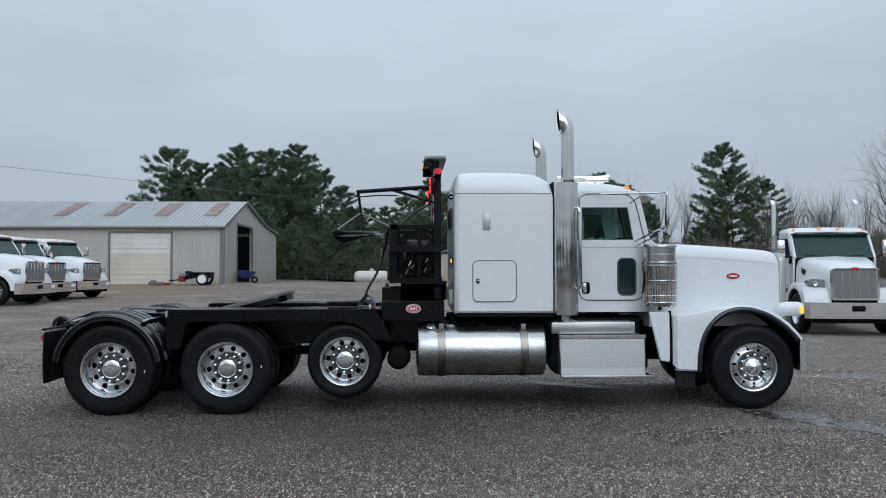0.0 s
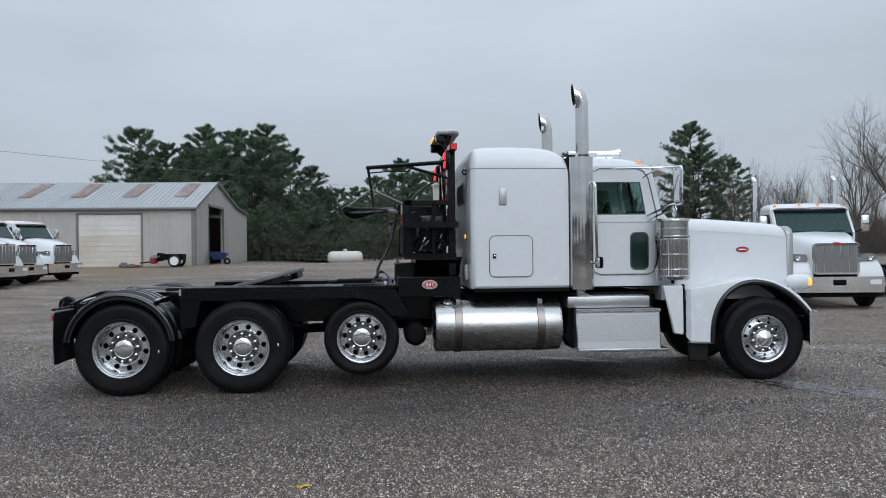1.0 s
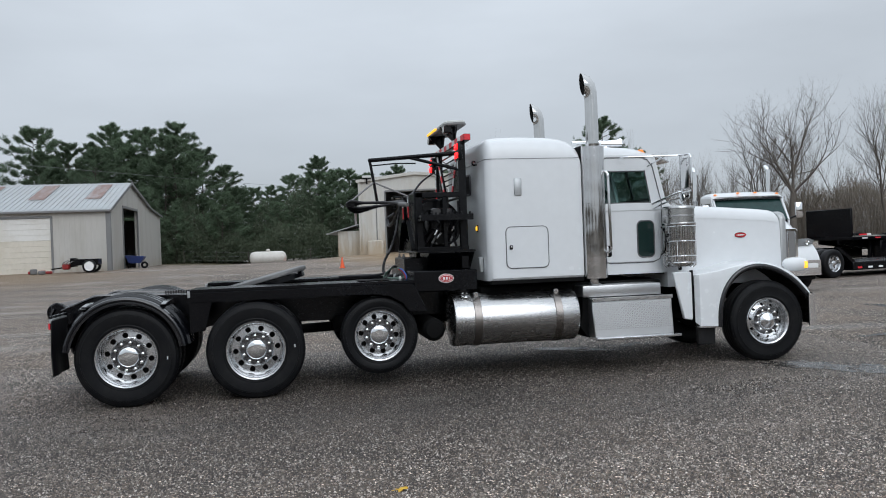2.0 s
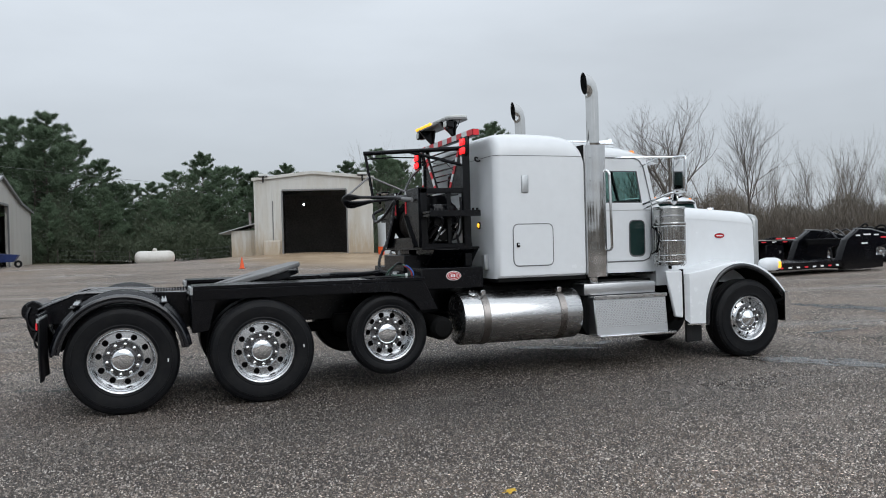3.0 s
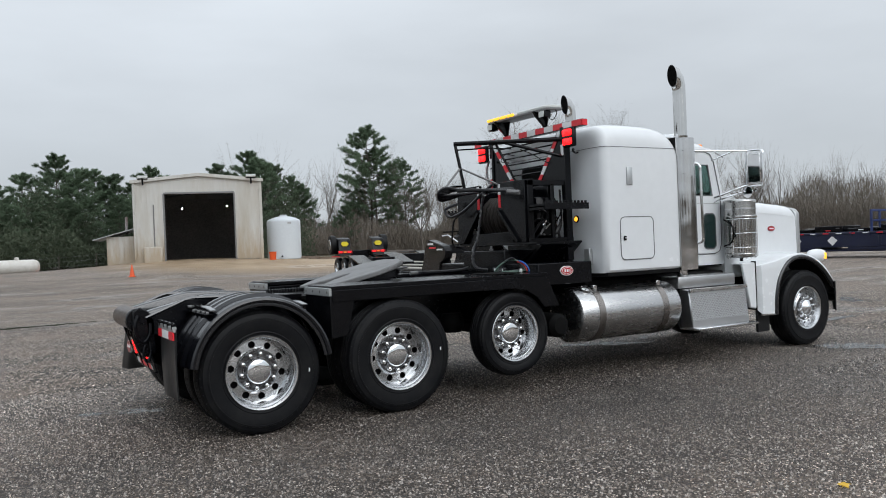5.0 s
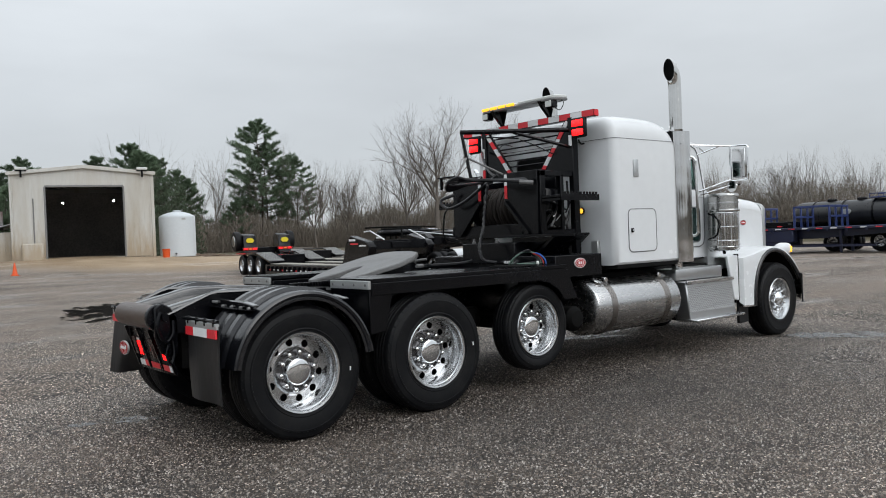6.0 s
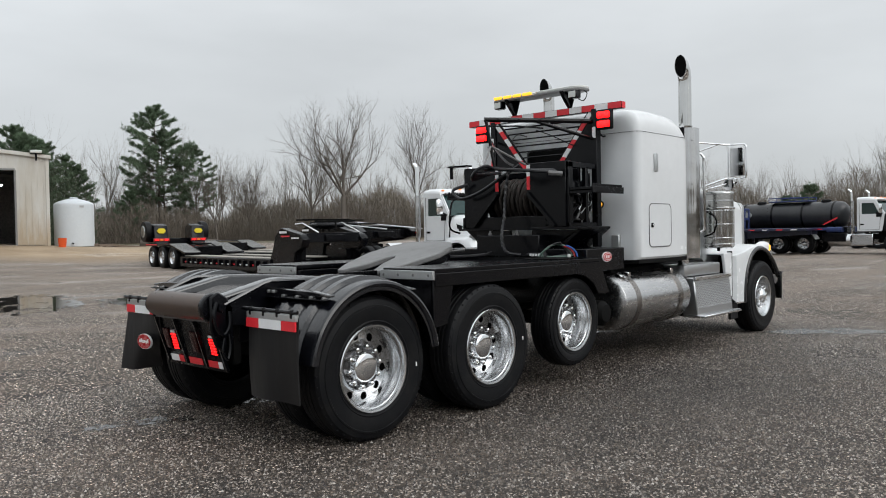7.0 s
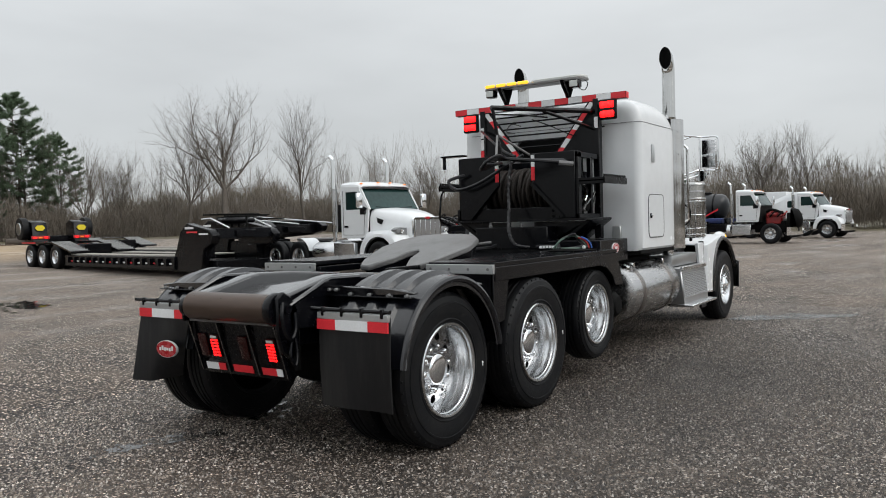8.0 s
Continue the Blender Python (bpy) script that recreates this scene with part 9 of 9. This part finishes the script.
# single bare trees
bv = [bare(31, 16.0, 5, 0.62, 0.015, 3, 0.04, 4), bare(32, 14.0, 5, 0.40, 0.013, 3, 0.09, 4), bare(33, 12.0, 4, 0.50, 0.015, 4, 0.10, 4)]
BARE = [mesh_np("trunk", v, f, BRANCH) for v, f in bv]
BARE_H = [16.0, 14.0, 12.0]
first_bare = {}


def plant_bare(kind, x, y, h, turn):
    s = h / BARE_H[kind]
    z = height(x, y)
    if kind not in first_bare:
        first_bare[kind] = tree_thing("bare_tree", "leafless grey winter tree with many fine branches", (("branch", BARE[kind]),), (x, y, z), "bare trees round the yard", s, turn)
        return
    c = copy_thing(first_bare[kind], Matrix())
    c.matrix_basis = pose(x, y, z, 0, 0, turn) @ Matrix.Diagonal((s, s, s, 1))


for kind, x, y, h, turn in ((0, 48.6, 58.5, 16.6, 289), (1, 54.5, 53.5, 14.2, 182), (2, 47.0, 62.0, 12.0, 349), (2, 66.0, 46.0, 8.5, 113), (2, 72.0, 33.0, 8.5, 158), (0, 74.0, 14.0, 10.6, 212), (1, 75.0, 9.4, 10.4, 90), (2, 68.0, 1.6, 8.6, 323), (2, 45.0, 70.0, 9.0, 165), (2, 38.5, 66.0, 8.0, 202)):
    plant_bare(kind, x, y, h, turn)

# the far winter wood: one sheet of many thin trees and brush
wood_v, wood_f, off = [], [], 0
small = [bare(60 + k, 8.0, 3, 0.32, 0.009, 3, 0.24, 3) for k in range(6)]
nrng = np.random.default_rng(8)


def belt(t):
    """A point on the line of the wood, from the shed round to the east and south."""
    a = radians(76 - 126 * t)
    r = 78 + 6 * math.sin(t * 9)
    return 3 + r * math.cos(a), -2 + r * math.sin(a)


for k in range(400):
    t = k / 399
    x, y = belt(t)
    back = nrng.uniform(-3, 16)
    x, y = x + back * math.cos(radians(76 - 126 * t)) + nrng.uniform(-1, 1), y + back * math.sin(radians(76 - 126 * t)) + nrng.uniform(-1, 1)
    v, f = small[k % 6]
    s = nrng.uniform(0.70, 1.20) * (1.26 - 0.80 * t) * (1.0 if nrng.random() < 0.8 else 1.25)
    a = nrng.uniform(0, 6.28)
    rot = np.array([[math.cos(a), -math.sin(a), 0], [math.sin(a), math.cos(a), 0], [0, 0, 1]])
    wood_v.append(v @ rot.T * s + np.array([x, y, height(x, y)]))
    wood_f.append(f + off)
    off += len(v)
wood = new("winter_wood", mesh_np("winter_wood", np.concatenate(wood_v), np.concatenate(wood_f), TWIG))
tagged(wood, "far belt of thin leafless grey-brown woodland", "woodland", "", "stuff")

n = 300000
tt = nrng.random(n)
ang = np.radians(76 - 126 * tt)
rad = 75 + 6 * np.sin(tt * 9) + nrng.uniform(0, 1, n) ** 1.6 * 24
top_ = 3.2 + 2.9 * tt + 0.7 * np.sin(tt * 40) + 0.6 * np.sin(tt * 93 + 1) + 0.5 * np.sin(tt * 211)
hh = 0.5 + nrng.uniform(0, 1, n) ** 1.15 * top_ * np.clip((rad - 70) / 12, 0.55, 1.1)
cen = np.stack([3 + rad * np.cos(ang), -2 + rad * np.sin(ang), hh], 1)
sv, sf = blades(nrng, cen, np.tile(np.array([[0, 0, 1.1]]), (n, 1)), 1.25, 0.036, 1, 0.42)
brush = new("winter_brush", mesh_np("winter_brush", sv, sf, BRUSH, False))
tagged(brush, "tangled brown winter brush below the bare trees", "brush", "", "stuff")

# unseen brush added to the south and west, for the bright metal to reflect
n = 70000
tt = nrng.random(n)
ang = np.radians(-50 - 170 * tt)
rad = 74 + 6 * np.sin(tt * 9) + nrng.uniform(0, 16, n)
fx, fy = 3 + rad * np.cos(ang), -2 + rad * np.sin(ang)
hh = (4.6 + 1.2 * np.sin(tt * 40) + 0.9 * np.sin(tt * 93 + 1)) * nrng.uniform(0.25, 1.0, n) ** 0.7
tx, ty = -np.sin(ang) * 0.12, np.cos(ang) * 0.12
zz = np.full(n, -0.2)
bvv = np.stack([np.stack([fx - tx, fy - ty, zz], 1), np.stack([fx + tx, fy + ty, zz], 1), np.stack([fx + nrng.normal(0, 0.5, n), fy + nrng.normal(0, 0.5, n), hh], 1)], 1).reshape(-1, 3)
reflected_brush = new("winter_brush", mesh_np("winter_brush", bvv, np.arange(n * 3).reshape(-1, 3), BRUSH, False))
tagged(reflected_brush, "unseen brown brush added to the south and west for reflections", "brush", "", "stuff")

# evergreen undergrowth in front of the pines
n = 170000
ux = nrng.uniform(-32, 26, n)
uy = nrng.uniform(64, 82, n)
uh = nrng.uniform(0, 1, n) ** 1.2 * (4.6 + 1.5 * np.sin(ux * 0.55) + 0.9 * np.sin(ux * 1.7 + uy * 0.3) + 0.7 * np.sin(uy * 1.1 + ux * 0.2)) * np.clip((uy - 61) / 8, 0.3, 1)
cen = np.stack([ux, uy, 0.8 + np.maximum(uh, 0.05)], 1)
sv, sf = blades(nrng, cen, np.tile(np.array([[0, -0.3, 0.8]]), (n, 1)), 0.36, 0.11, 1, 0.8)
under = new("undergrowth", mesh_np("undergrowth", sv, sf, SHRUB, False))
tagged(under, "mixed green undergrowth at the foot of the pines", "undergrowth", "", "stuff")

# loose stones on the yard, thickest where the camera passes
n = 400000
gx_ = nrng.uniform(-5.5, 9.5, n)
gy_ = -4.7 + 8.2 * nrng.random(n) ** 1.15
gy_ -= (nrng.random(n) < 0.12) * nrng.exponential(0.8, n)
sz = (0.0042 + 0.0080 * nrng.random(n) ** 1.7)[:, None, None]
stone = np.array([[1, 0, -0.25], [0, 1, -0.25], [-1, 0, -0.25], [0, -1, -0.25], [0.1, 0.1, 0.85]])
jit = stone[None] * nrng.uniform(0.55, 1.35, (n, 5, 1)) * sz
a = nrng.uniform(0, 6.28, n)
rx_ = jit[..., 0] * np.cos(a)[:, None] - jit[..., 1] * np.sin(a)[:, None]
ry_ = jit[..., 0] * np.sin(a)[:, None] + jit[..., 1] * np.cos(a)[:, None]
pv = np.stack([rx_ + gx_[:, None], ry_ + gy_[:, None], jit[..., 2] + 0.002], 2).reshape(-1, 3)
tri = np.array([[0, 1, 4], [1, 2, 4], [2, 3, 4], [3, 0, 4]])
pf = (tri[None] + (np.arange(n) * 5)[:, None, None]).reshape(-1, 3)
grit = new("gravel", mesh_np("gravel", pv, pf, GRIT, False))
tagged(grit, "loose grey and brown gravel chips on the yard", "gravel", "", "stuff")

leaf = thing("fallen_leaf", "single yellow leaf lying on the wet gravel", "leaf", (2.365, -3.727, 0.012), turn=30)
lf = bmesh.new()
vs = [lf.verts.new((0.040 * math.cos(a) * (1 + 0.3 * math.cos(5 * a)), 0.032 * math.sin(a) * (1 + 0.3 * math.cos(5 * a)), 0.006 * math.sin(3 * a))) for a in [2 * math.pi * k / 30 for k in range(30)]]
lf.faces.new(vs)
bmesh.ops.solidify(lf, geom=lf.faces[:], thickness=0.002)
part("blade", lf, LEAF, leaf)
part("stalk", tube([(-0.036, 0, 0.002), (-0.075, 0.011, 0.004)], 0.002, 5), LEAF, leaf)
